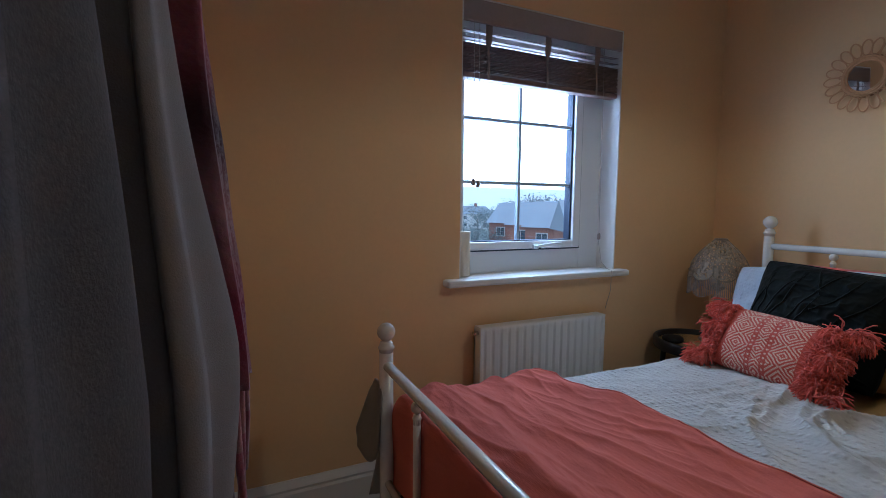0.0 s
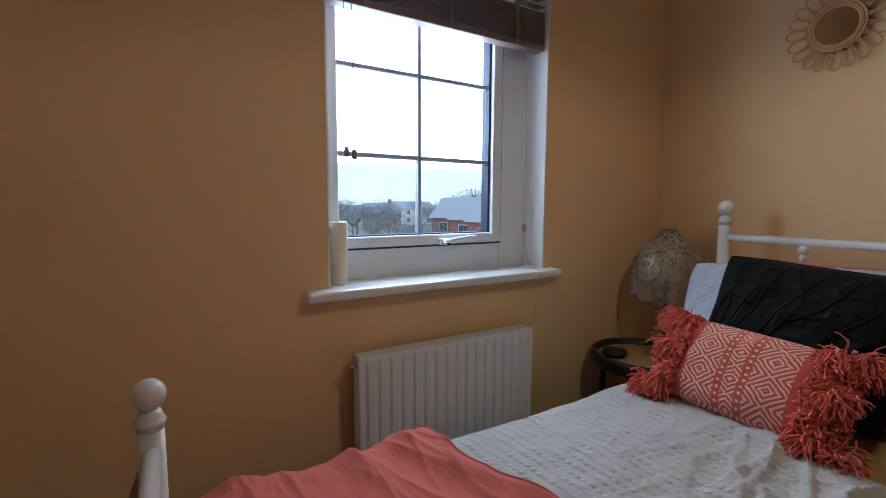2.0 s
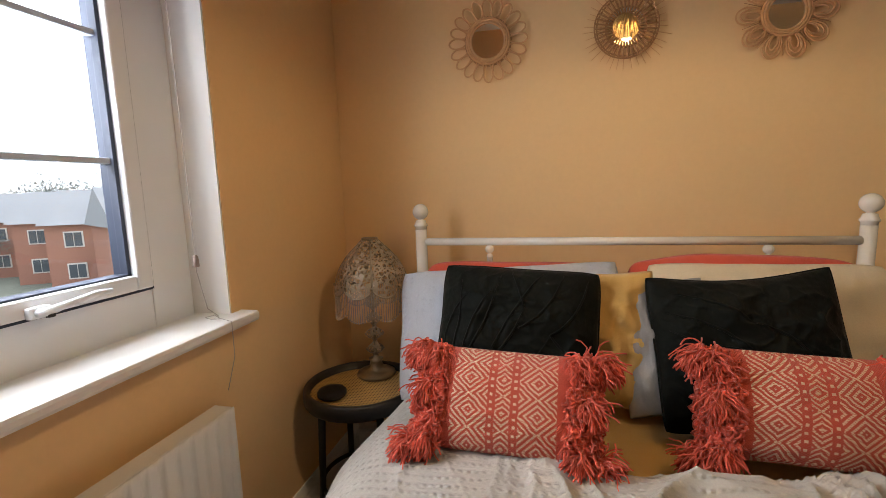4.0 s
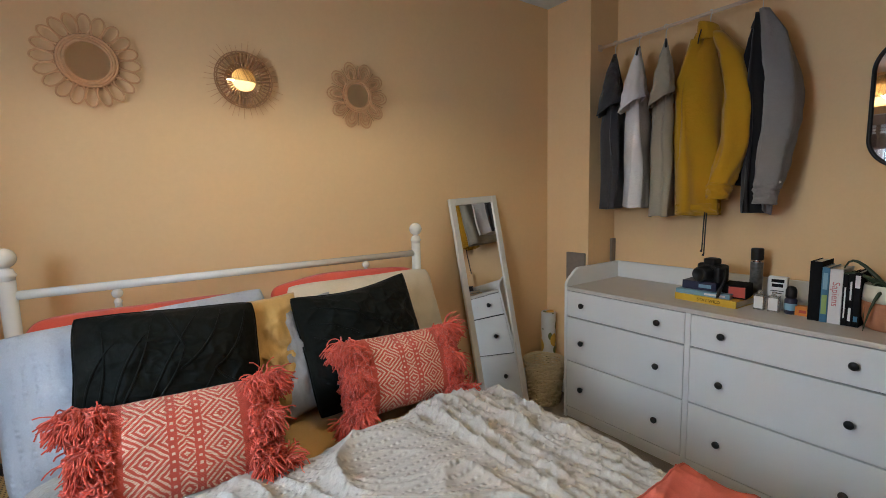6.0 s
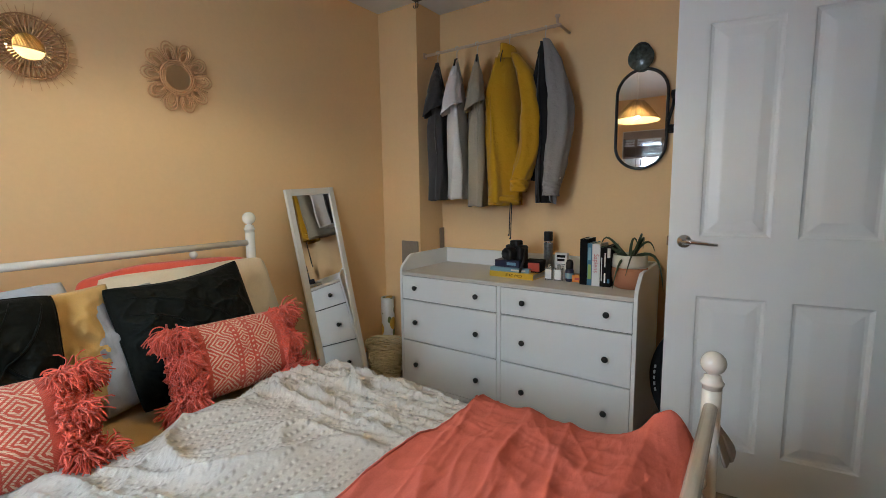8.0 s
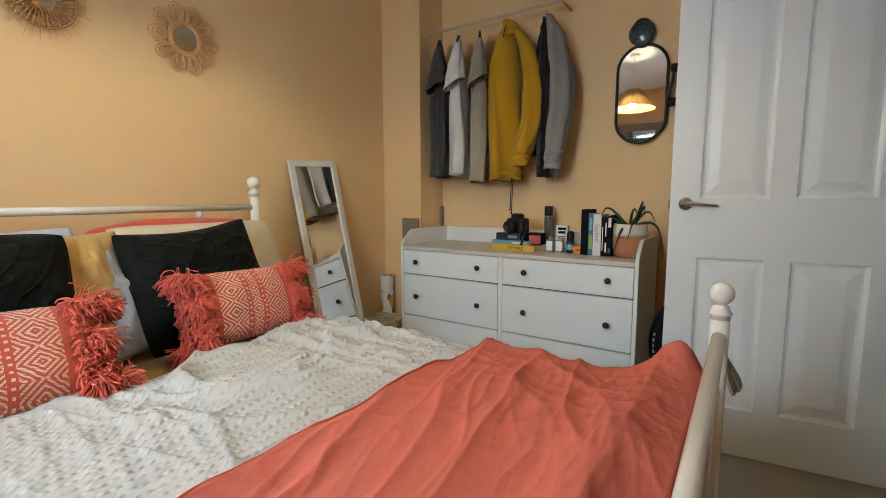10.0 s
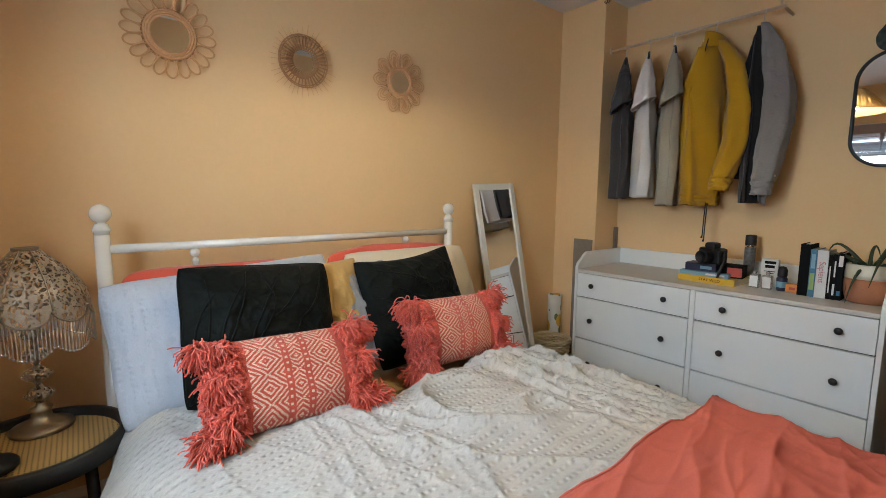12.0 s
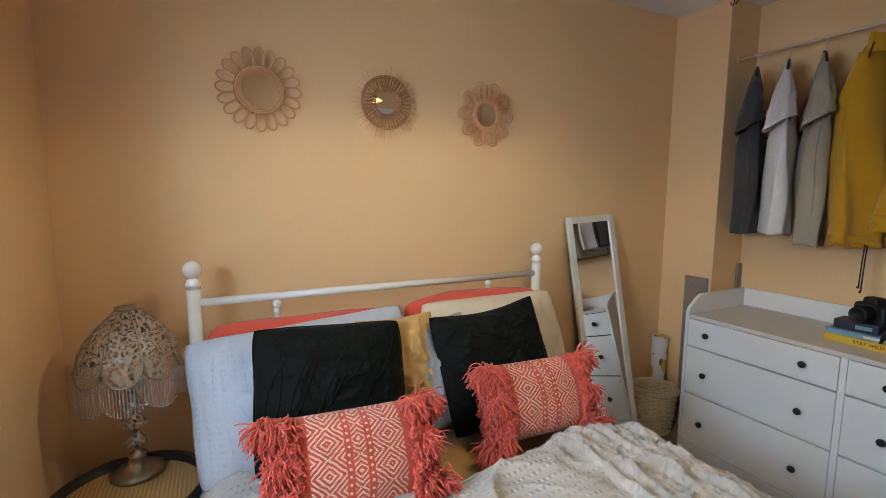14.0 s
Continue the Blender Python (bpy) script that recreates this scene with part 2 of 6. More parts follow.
skirting("baseboard_north", XL, YN, XW, YN, 0, -1)
skirting("baseboard_east", XW, PY, XW, YN - 0.018, -1, 0)
skirting("baseboard_south", XL, YS, PX, YS, 0, 1)
skirting("baseboard_west", XL, DY1 + 0.075, XL, YN - 0.018, 1, 0)
skirting("baseboard_pillar", PX, PY, XW - 0.018, PY, 0, 1)
setting("door_frame", boxes(((XL - 0.1, DY0 - 0.0, 0), (XL + 0.001, DY0 + 0.03, DZ)), ((XL - 0.1, DY1 - 0.03, 0), (XL + 0.001, DY1, DZ)),
                            ((XL - 0.1, DY0 + 0.03, DZ - 0.03), (XL + 0.001, DY1 - 0.03, DZ)),
                            ((XL + 0.001, DY0 - 0.06, 0), (XL + 0.018, DY0 + 0.012, DZ + 0.07)), ((XL + 0.001, DY1 - 0.012, 0), (XL + 0.018, DY1 + 0.07, DZ + 0.07)),
                            ((XL + 0.001, DY0 + 0.012, DZ - 0.012), (XL + 0.018, DY1 - 0.012, DZ + 0.07)), bevel=0.004), M_GLOSS, "white gloss door lining and architrave", "door frame")

# ---- window ----
FY = 1.90
win = thing("window_1", (1.385, FY, 0.90), "white plastic casement window with black-edged glazing bars", "window", kind="structure")
GX0, GX1, GZ0, GZ1 = 1.008, 1.638, 1.037, 1.925
SX0, SX1, SZ0, SZ1 = 0.950, 1.686, 0.996, 1.985
part("window_frame", boxes(((WX0 + rv, FY, WZ0), (SX0, FY + 0.07, WZ1 - rv)), ((SX1, FY, WZ0), (WX1 - rv, FY + 0.07, WZ1 - rv)),
                           ((SX0, FY, WZ0), (SX1, FY + 0.07, SZ0)), ((SX0, FY, SZ1), (SX1, FY + 0.07, WZ1 - rv)), bevel=0.004), M_UPVC, win, smooth=False, world_space=True)
s = 0.003
part("sash", boxes(((SX0 + s, FY - 0.012, SZ0 + s), (GX0, FY + 0.055, SZ1 - s)), ((GX1, FY - 0.012, SZ0 + s), (SX1 - s, FY + 0.055, SZ1 - s)),
                   ((GX0, FY - 0.012, SZ0 + s), (GX1, FY + 0.055, GZ0)), ((GX0, FY - 0.012, GZ1), (GX1, FY + 0.055, SZ1 - s)), bevel=0.005), M_UPVC, win, smooth=False, world_space=True)
part("seal", boxes(((GX1 - 0.010, FY + 0.006, GZ0), (GX1 + 0.002, FY + 0.05, GZ1)), ((GX0 - 0.002, FY + 0.006, GZ0), (GX0 + 0.004, FY + 0.05, GZ1)),
                   ((GX0, FY + 0.006, GZ0 - 0.002), (GX1, FY + 0.05, GZ0 + 0.004))), M_SEAL, win, "dark glazing seal", smooth=False, world_space=True)
part("gasket", boxes(((SX1 - 0.001, FY - 0.002, SZ0 - 0.003), (SX1 + 0.004, FY + 0.02, SZ1)), ((SX0 + 0.002, FY - 0.002, SZ0 - 0.004), (SX1 - 0.001, FY + 0.02, SZ0 + 0.001))), M_SEAL, win, "dark sash gasket", smooth=False, world_space=True)
M_GLASS = material("window_glass", (1, 1, 1), 0.0, transmission=1.0)
M_GLASS.node_tree.nodes["Principled BSDF"].inputs["IOR"].default_value = 1.45
M_BARS = material("grey_glazing_bar", (0.50, 0.56, 0.64), 0.4, blotch=0.1, blotch_scale=10)
xs, zs = (GX0, 1.323, GX1), (GZ0, 1.315, 1.604, GZ1)
bw = 0.0075
for k in range(3):
    for i in range(2):
        pane = part("pane", boxes(((xs[i] + (bw if i else 0), FY + 0.026, zs[k] + (bw if k else 0)), (xs[i + 1] - (0 if i else bw), FY + 0.030, zs[k + 1] - (0 if k == 2 else bw)))),
                    M_GLASS, win, "clear glass", smooth=False, world_space=True)
        pane.visible_shadow = False
part("glazing_bar", boxes(((1.323 - bw, FY + 0.015, GZ0), (1.323 + bw, FY + 0.04, GZ1)), bevel=0.003), M_BARS, win, smooth=False, world_space=True)
for zb in zs[1:3]:
    for x0, x1 in ((GX0, 1.323 - bw), (1.323 + bw, GX1)):
        part("glazing_bar", boxes(((x0, FY + 0.015, zb - bw), (x1, FY + 0.04, zb + bw)), bevel=0.003), M_BARS, win, smooth=False, world_space=True)
bm = boxes(((1.385, FY - 0.030, 0.998), (1.425, FY - 0.012, 1.022)), bevel=0.004)
tube(bm, [(1.40, FY - 0.03, 1.01), (1.40, FY - 0.05, 1.012), (1.43, FY - 0.055, 1.018), (1.50, FY - 0.052, 1.026), (1.535, FY - 0.05, 1.024)], [0.009, 0.009, 0.008, 0.007, 0.006])
part("window_handle", bm, M_UPVC, win, "white lever handle with a lock", world_space=True)
part("lock", lathe(bmesh.new(), [(0.008, -0.003), (0.008, 0.003)], (1.405, FY - 0.052, 1.005), 12), M_BLACK, win, world_space=True)
sill = thing("window_sill", (1.385, 1.82, 0.87), "white gloss window board below the window", "window sill", kind="structure")
part("board", boxes(((0.858, 1.724, 0.862), (1.872, FY, 0.893)), bevel=0.010), M_GLOSS, sill, smooth=False, world_space=True)

# ---- bed ----
M_SHEET = woven("mustard_cotton_sheet", (0.50, 0.30, 0.085), 900, 0.3, second=(0.56, 0.36, 0.12), crinkle=0.25)
M_THROW = woven("coral_muslin_throw", (0.52, 0.124, 0.086), 800, 0.10, second=(0.575, 0.148, 0.104), sheen=0.0, crinkle=0.7)
M_GREEN = woven("dark_green_velvet", (0.0030, 0.0042, 0.0030), 1200, 0.08, second=(0.0052, 0.0066, 0.0048), blotch_scale=9.0, rough=0.7, sheen=0.03, crinkle=0.35)
M_GREEN.node_tree.nodes["Principled BSDF"].inputs["Specular IOR Level"].default_value = 0.12
M_PILLOWWHITE = woven("blue_white_cotton", (0.50, 0.53, 0.58), 900, 0.25, second=(0.44, 0.47, 0.53), crinkle=0.8)
M_PILLOWCREAM = woven("pale_cream_cotton", (0.62, 0.53, 0.38), 900, 0.25, second=(0.66, 0.56, 0.40), crinkle=0.25)
M_PILLOWGREY = woven("grey_cotton", (0.25, 0.24, 0.24), 900, 0.25, second=(0.30, 0.29, 0.28), crinkle=0.25)
M_PILLOWRED = woven("red_orange_cotton", (0.66, 0.10, 0.055), 900, 0.25, second=(0.58, 0.09, 0.05), crinkle=0.25)
M_YARN = material("coral_wool_yarn", (0.66, 0.108, 0.064), 0.95, island=0.18, sheen=0.3, grain=0.15, grain_scale=500)

BX0, BX1, BY0, BY1 = 0.484, 2.40, -0.058, 1.38
bed = thing("bed", (1.44, 0.66, 0.0), "cream enamelled metal double bed frame with ball finials", "bed")


def finial(bm, x, y, z, r, post_r):
    """A ball on a turned collar; z is the ball's middle."""
    lathe(bm, [(post_r, -2.0 * r - 0.012), (post_r, -1.95 * r), (post_r * 1.16, -1.85 * r), (post_r * 1.20, -1.70 * r), (post_r * 1.02, -1.50 * r), (post_r * 0.90, -1.25 * r), (post_r * 0.86, -1.10 * r), (post_r * 0.55, -1.05 * r), (post_r * 0.5, -0.98 * r)]
          + [(r * math.cos(a), r * math.sin(a)) for a in [radians(d) for d in range(-60, 91, 15)]], (x, y, z), 20)


for x, tops, (zr, zrs), big in ((BX0, (0.832, 0.812), (0.708, 0.724), 0.0282), (BX1, (1.140, 1.140), (1.025, 1.025), 0.030)):
    for y, top in zip((BY0, BY1), tops):
        bm = bmesh.new()
        lathe(bm, [(0.019, 0.0), (0.022, 0.004), (0.022, 0.02), (0.0215, top - 1.9 * big - 0.01)], (x, y, 0), 20)
        post = part("post", bm, M_BEDMETAL, bed, world_space=True)
        bm = bmesh.new()
        finial(bm, x, y, top, big, 0.0215)
        part("finial", bm, M_BEDMETAL, post, world_space=True)
    bm = bmesh.new()
    tube(bm, [(x, BY0 + 0.018, zrs), (x, BY1 - 0.018, zr)], 0.0155 if x < 1 else 0.0145, 16)
    part("top_rail", bm, M_BEDMETAL, bed, world_space=True)
    bm = bmesh.new()
    tube(bm, [(x, BY0 + 0.018, 0.33), (x, BY1 - 0.018, 0.33)], 0.012, 12)
    part("lower_rail", bm, M_BEDMETAL, bed, world_space=True)
    for y in (1.118, 0.21):
        bm = bmesh.new()
        tube(bm, [(x, y, 0.33), (x, y, zr - 0.055)], 0.0105, 12)
        finial(bm, x, y, zr - 0.028, 0.0165, 0.0105)
        part("spindle", bm, M_BEDMETAL, bed, world_space=True)
for y in (BY0, BY1):
    part("side_rail", boxes(((BX0 + 0.02, y - 0.012, 0.24), (BX1 - 0.02, y + 0.012, 0.285)), bevel=0.004), M_BEDMETAL, bed, smooth=False, world_space=True)
part("slat_base", boxes(((BX0 + 0.02, BY0 + 0.012, 0.25), (BX1 - 0.02, BY1 - 0.012, 0.275))), M_BLACKMETAL, bed, smooth=False, world_space=True)

mattress = part("mattress", boxes(((0.535, -0.01, 0.275), (2.37, 1.335, 0.535)), bevel=0.045), M_SHEET)
tagged(mattress, "thick mattress in a mustard cotton fitted sheet", "mattress")


def ridge(a):
    return 1 - abs(a)


def folds(x, y, amp=1.0):
    """Soft rumples running mostly along the bed."""
    w = 0.35 * nz(x * 1.4 + 4, y * 1.7)
    near = max(0.25, min(1.15, (x - 0.80) / 0.55))
    near *= 1 - 0.8 * max(0.0, min(1.0, (y - 0.72) / 0.34))
    p, q = x + 0.35 * (y - 0.6) + w, y + w * 1.2
    a = ridge(nz(p * 1.5, q * 8.5, 1.7)) ** 6
    b = ridge(nz(p * 2.4 + 9, q * 12.0 - p * 5, 4.2)) ** 7
    c = ridge(nz(p * 5.0 - q * 3 + 3, q * 2.0 + p * 4, 8.8)) ** 8
    return amp * (near * (0.027 * a + 0.019 * b + 0.013 * c) + 0.010 * nz(x * 2.0, y * 2.0, 2.0) - 0.012)


def drape(s, half, drop_r):
    """Across the bed: s from the middle; returns the offset and the fall below the top."""
    q, sg = abs(s), (1 if s > 0 else -1)
    if q <= half:
        return s, 0.0
    arc = q - half
    if arc < drop_r * math.pi / 2:
        a = arc / drop_r
        return sg * (half + drop_r * math.sin(a)), drop_r * (1 - math.cos(a))
    return sg * (half + drop_r), drop_r + arc - drop_r * math.pi / 2


MIDY = 0.675
DUVET_TOP = 0.592


def duvet_top(x, y):
    e = (y - MIDY) / 0.70
    return DUVET_TOP + 0.028 * (1 - e * e) + 0.012 * max(0, 1 - abs(x - 1.0) / 0.6)


def duvet(u, v):
    s = -1.02 + 2.04 * u
    left = max(0.0, min(1.0, (s - 0.36) / 0.22))
    head = 1.80 + 0.44 * left + 0.03 * nz(s * 4, 3.3) - 0.05 * math.exp(-((s + 0.1) / 0.22) ** 2)
    x = 0.545 + (head - 0.545) * v
    off, fall = drape(s, 0.595, 0.105)
    y = MIDY + off
    out = max(0.0, fall - 0.05)
    yy = y + (0.03 * nz(x * 5, s * 2, 6) * min(1, out * 4) + 0.02 * min(1, out * 3)) * (1 if s > 0 else -1)
    z = duvet_top(x, y) - fall
    flat = max(0.0, 1 - fall / 0.1)
    edge = max(0.0, (v - 0.93) / 0.07)
    z += folds(x, y + off * 0.3) * (0.35 + 0.65 * flat) - 0.045 * edge ** 2
    corner = max(0.0, 1 - v * 5) * min(1.0, out * 6)
    yy += corner * 0.09 * (1 if s > 0 else -1)
    if s > 0:
        yy += 0.075 * math.exp(-((x - 1.78) / 0.26) ** 2) * min(1.0, fall * 9)
    return (x + 0.06 * nz(s * 3, x * 3, 5) * min(1, out * 3) - corner * 0.07, yy, z)


M_DUVET = woven("cream_seersucker_cotton", (0.475, 0.45, 0.405), 900, 0.15, second=(0.435, 0.41, 0.365), crinkle=0.9)
def fn(op, a, b, nodes):
    n = nodes.nodes.new("ShaderNodeMath")
    n.operation = op
    for i, v in enumerate((a, b)):
        if v is None:
            continue
        if isinstance(v, (int, float)):
            n.inputs[i].default_value = v
        else:
            nodes.links.new(v, n.inputs[i])
    return n.outputs[0]


def tufts(mat, row_step, dash_step, height):
    """Seersucker: rows of small puckered dashes as relief."""
    nt = mat.node_tree
    tc = [n for n in nt.nodes if n.bl_idname == "ShaderNodeTexCoord"][0]
    prev = nt.nodes["Principled BSDF"].inputs["Normal"].links[0].from_socket
    sep = nt.nodes.new("ShaderNodeSeparateXYZ")
    nt.links.new(tc.outputs["Object"], sep.inputs[0])

    def tf(op, a, b=None):
        return fn(op, a, b, nt)

    wob = nt.nodes.new("ShaderNodeTexNoise")
    wob.inputs["Scale"].default_value = 9.0
    nt.links.new(tc.outputs["Object"], wob.inputs["Vector"])
    wobv = tf("MULTIPLY", tf("SUBTRACT", wob.outputs["Fac"], 0.5), 2.2)
    row = tf("ADD", tf("MULTIPLY", sep.outputs["X"], 2 * math.pi / row_step), wobv)
    dash = tf("ADD", tf("MULTIPLY", sep.outputs["Y"], 2 * math.pi / dash_step), tf("MULTIPLY", tf("FLOOR", tf("DIVIDE", row, 2 * math.pi)), 2.4))
    tuft = tf("MULTIPLY", tf("POWER", tf("ADD", tf("MULTIPLY", tf("SINE", row), 0.5), 0.5), 3.0), tf("ADD", tf("MULTIPLY", tf("SINE", tf("ADD", dash, wobv)), 0.5), 0.5))
    tb = nt.nodes.new("ShaderNodeBump")
    tb.inputs["Strength"].default_value, tb.inputs["Distance"].default_value = 0.9, height
    patch = nt.nodes.new("ShaderNodeTexNoise")
    patch.inputs["Scale"].default_value, patch.inputs["Detail"].default_value = 16.0, 3.0
    nt.links.new(tc.outputs["Object"], patch.inputs["Vector"])
    nt.links.new(tf("MULTIPLY", tuft, tf("MAXIMUM", tf("MULTIPLY", tf("SUBTRACT", patch.outputs["Fac"], 0.25), 3.2), 0.35)), tb.inputs["Height"])
    nt.links.new(prev, tb.inputs["Normal"])
    nt.links.new(tb.outputs["Normal"], nt.nodes["Principled BSDF"].inputs["Normal"])


tufts(M_DUVET, 0.027, 0.018, 0.0038)
tufts(M_PILLOWWHITE, 0.027, 0.018, 0.0020)

cover = part("duvet", surf(duvet, 340, 250), M_DUVET)
thick(cover, 0.006)
bm = bmesh.new()
tube(bm, [duvet(i / 160, 0.997) for i in range(161)], 0.005, 6)
part("hem", bm, M_DUVET, cover, "cream piped hem")
tagged(cover, "rumpled cream seersucker duvet spread over the bed", "duvet")


def throw_sheet(u, v):
    s = -1.00 + 1.92 * u
    off, fall = drape(s, 0.600, 0.118)
    y = MIDY + off
    far = 1.085 - 0.085 * u + 0.025 * nz(s * 3, 1.0) - 0.06 * max(0, fall - 0.15)
    arc = v * (far - 0.50 + 0.30)
    x, down = far - arc, 0.0
    if x < 0.515:
        over = 0.515 - x
        r = 0.05
        if over < r * math.pi / 2:
            x, down = 0.515 - r * math.sin(over / r) * 0.35, r * (1 - math.cos(over / r))
        else:
            x, down = 0.515 - r * 0.35, r + over - r * math.pi / 2
    side = min(1.0, fall / 0.12)
    gather = 0.5 + 0.5 * (1 - v)
    fan = 1.0 + 0.55 * s
    d1, d2 = s * 0.95 + x * 0.3, (x - 0.45) * fan
    f = 0.017 * ridge(nz(d1 * 1.1 + 2, d2 * 4.6 + 1.2 * nz(s * 1.6, x * 2), 3.0)) ** 4 + 0.012 * ridge(nz(d1 * 1.8 + 1 + 0.3 * nz(x * 4, s * 4), d2 * 9, 7.0)) ** 6 + 0.006 * ridge(nz(s * 4 + x * 2, x * 13 - s * 3, 2.5)) ** 6 + 0.008 * nz(x * 3, s * 3, 9)
    f += 0.0025 * nz(x * 22, s * 12, 5) + 0.0045 * ridge(nz(d1 * 2.0 + 3, d2 * 13 + 1.5 * nz(s * 3, x * 3, 4), 1.0)) ** 8 + 0.0025 * ridge(nz(s * 3 - x * 5 + 7, x * 19 + s * 6, 6.5)) ** 8
    z = duvet_top(max(x, 0.545), y) + 0.35 * folds(max(x, 0.545), y + off * 0.3) + 0.020 - fall - down + f * gather + 0.006 * max(0, 1 - v * 14)
    peak = math.exp(-((x - 0.56) / 0.06) ** 2 - ((y + 0.03) / 0.07) ** 2)
    z += 0.12 * peak + 0.030 * max(0, 1 - abs(x - 0.60) / 0.1) * (1 - side)
    flare = min(1.0, max(0.0, fall - 0.06) * 3.2) * (0.035 + 0.035 * nz(x * 9, s * 2, 2.0))
    return (x + 0.02 * nz(s * 7, v * 4, 1.0) * min(1, down * 5), y + flare * (1 if s > 0 else -1), z)


throw = part("throw", surf(throw_sheet, 320, 230), M_THROW)
thick(throw, 0.005)
bm = bmesh.new()
tube(bm, [throw_sheet(i / 160, 0.004) for i in range(161)], 0.0026, 6)
part("hem", bm, M_THROW, throw, "stitched coral hem")
tagged(throw, "coral crinkled muslin throw folded across the bed foot", "throw blanket")


M_BLANKET = woven("grey_cotton_blanket", (0.27, 0.24, 0.20), 900, 0.3, second=(0.33, 0.30, 0.26), crinkle=0.4)


def corner_drape(px, py, sx, sy, z1, z0, mat, label, spread):
    """A folded cloth corner that hangs out past the bed post in soft pleats."""
    def f(u, v):
        wide = spread * (0.22 + 0.78 * v ** 0.9) * (1 - 0.25 * max(0.0, v - 0.8) / 0.2 * abs(2 * u - 1))
        along = (u - 0.35) * 2 * wide
        pleat = 0.012 * math.sin(9 * u + 1.5 * v) * (0.3 + 0.7 * v) + 0.006 * nz(u * 4, v * 3, 2.0)
        return (px + sx * (0.026 + 0.25 * along + 0.035 * v), py + sy * (0.012 + along) + pleat, z1 + (z0 - z1) * v * (1 - 0.18 * abs(u - 0.45)))
    ob = part("blanket_corner", surf(f, 34, 22), mat)
    thick(ob, 0.006)
    return tagged(ob, label, "blanket")


corner_drape(BX0 + 0.01, BY1, -1, 1, 0.655, 0.40, M_BLANKET, "grey-brown blanket corner hanging past the bed post", 0.088)
corner_drape(BX0 + 0.02, BY0 - 0.005, -1, -1, 0.675, 0.575, M_BLANKET, "grey-brown cotton corner hanging past the bed post", 0.042)


# ---- pillows and cushions ----
def pillow_point(w, h, t, seed=0.0, rough=0.010, pinch=0.07, sag=0.0, pleats=None, soft=0.035):
    """A stuffed case: rounded corners, a wavering seam, creases that run in from the edge."""
    def f(u, v, side=1):
        edge = 1 - soft * (u * v) ** 6 + 0.35 * soft * nz(u * 2.2 + seed, v * 2.2, seed)
        x = w / 2 * u * (1 - pinch * (1 - v * v) * abs(u) ** 3) * edge
        y = h / 2 * v * (1 - pinch * (1 - u * u) * abs(v) ** 3) * edge
        d = max(0.0, 1 - abs(u) ** 2.7) ** 0.66 * max(0.0, 1 - abs(v) ** 2.7) ** 0.66
        z = side * (t / 2 * d + rough * d * nz(u * 3 + seed, v * 3, side + seed))
        if side > 0:
            if pleats is not None:
                z += pleats(u, v) * d
            rim_ = max(abs(u), abs(v))
            z += 0.4 * rough * ridge(nz(u * 5 + seed * 2, v * 2.5, 3.3)) ** 4 * d
            z += 0.5 * rough * ridge(nz(u * 9 + seed, v * 9, 7.7)) ** 5 * d * rim_ ** 3
        return (x, y - sag * (1 - u * u) * (v + 1) * 0.5, z)
    return f


def pillow_bm(w, h, t, n=26, *shape, **more):
    f = pillow_point(w, h, t, *shape, **more)
    bm = bmesh.new()
    for side in (1, -1):
        g = [[bm.verts.new(f(-1 + 2 * i / n, -1 + 2 * j / n, side)) for i in range(n + 1)] for j in range(n + 1)]
        for j in range(n):
            for i in range(n):
                q = (g[j][i], g[j][i + 1], g[j + 1][i + 1], g[j + 1][i])
                bm.faces.new(q if side > 0 else q[::-1])
    bmesh.ops.remove_doubles(bm, verts=bm.verts[:], dist=1e-4)
    return bm


def seam(ob, f, r, mat):
    """Piping sewn round the edge of a cushion."""
    loop = [(-1 + i / 20, -1) for i in range(40)] + [(1, -1 + i / 20) for i in range(40)] + [(1 - i / 20, 1) for i in range(40)] + [(-1, 1 - i / 20) for i in range(40)]
    bm = bmesh.new()
    tube(bm, [f(u, v) for u, v in loop], r, 6, closed=True)
    return part("piping", bm, mat, ob)


def leaning(name, bottom, top, roll, bm, mat, label, category, group="", h=0.4):
    """A cushion standing on its lower edge: local x runs along the bed's width, local y up its face."""
    b, t = Vector(bottom), Vector(top)
    up = (t - b).normalized()
    x = Vector((0, -1, 0))
    x = (x - up * x.dot(up)).normalized()
    nrm = x.cross(up)
    m = Matrix((x, up, nrm)).transposed().to_4x4()
    m.translation = (b + t) / 2
    m = m @ Matrix.Rotation(radians(roll), 4, "Z")
    ob = part(name, bm, mat)
    ob.matrix_basis = m
    return tagged(ob, label, category, group)


leaning("pillow", (2.20, 1.02, 0.535), (2.352, 1.02, 0.962), 0, pillow_bm(0.66, 0.45, 0.11, 44, seed=2.2, sag=0.010, rough=0.026, pinch=-0.025, soft=0.075), M_PILLOWRED, "red-orange cotton pillow propped against the headboard", "pillow", "bed pillows")
leaning("pillow", (2.20, 0.31, 0.540), (2.352, 0.31, 0.976), 0, pillow_bm(0.68, 0.45, 0.11, 44, seed=5.2, sag=-0.012, rough=0.026, pinch=-0.025, soft=0.075), M_PILLOWRED, "red-orange cotton pillow propped against the headboard", "pillow", "bed pillows")
leaning("pillow", (2.07, 1.035, 0.565), (2.262, 1.035, 0.955), 4, pillow_bm(0.73, 0.44, 0.16, 60, seed=7.2, rough=0.022, pinch=0.02, soft=0.035, pleats=lambda u, v: 0.016 * ridge(nz(u * 4.5 + 0.6 * v, v * 1.3, 2.0)) ** 5), M_PILLOWWHITE, "blue-white cotton pillow standing behind a cushion", "pillow", "bed pillows")
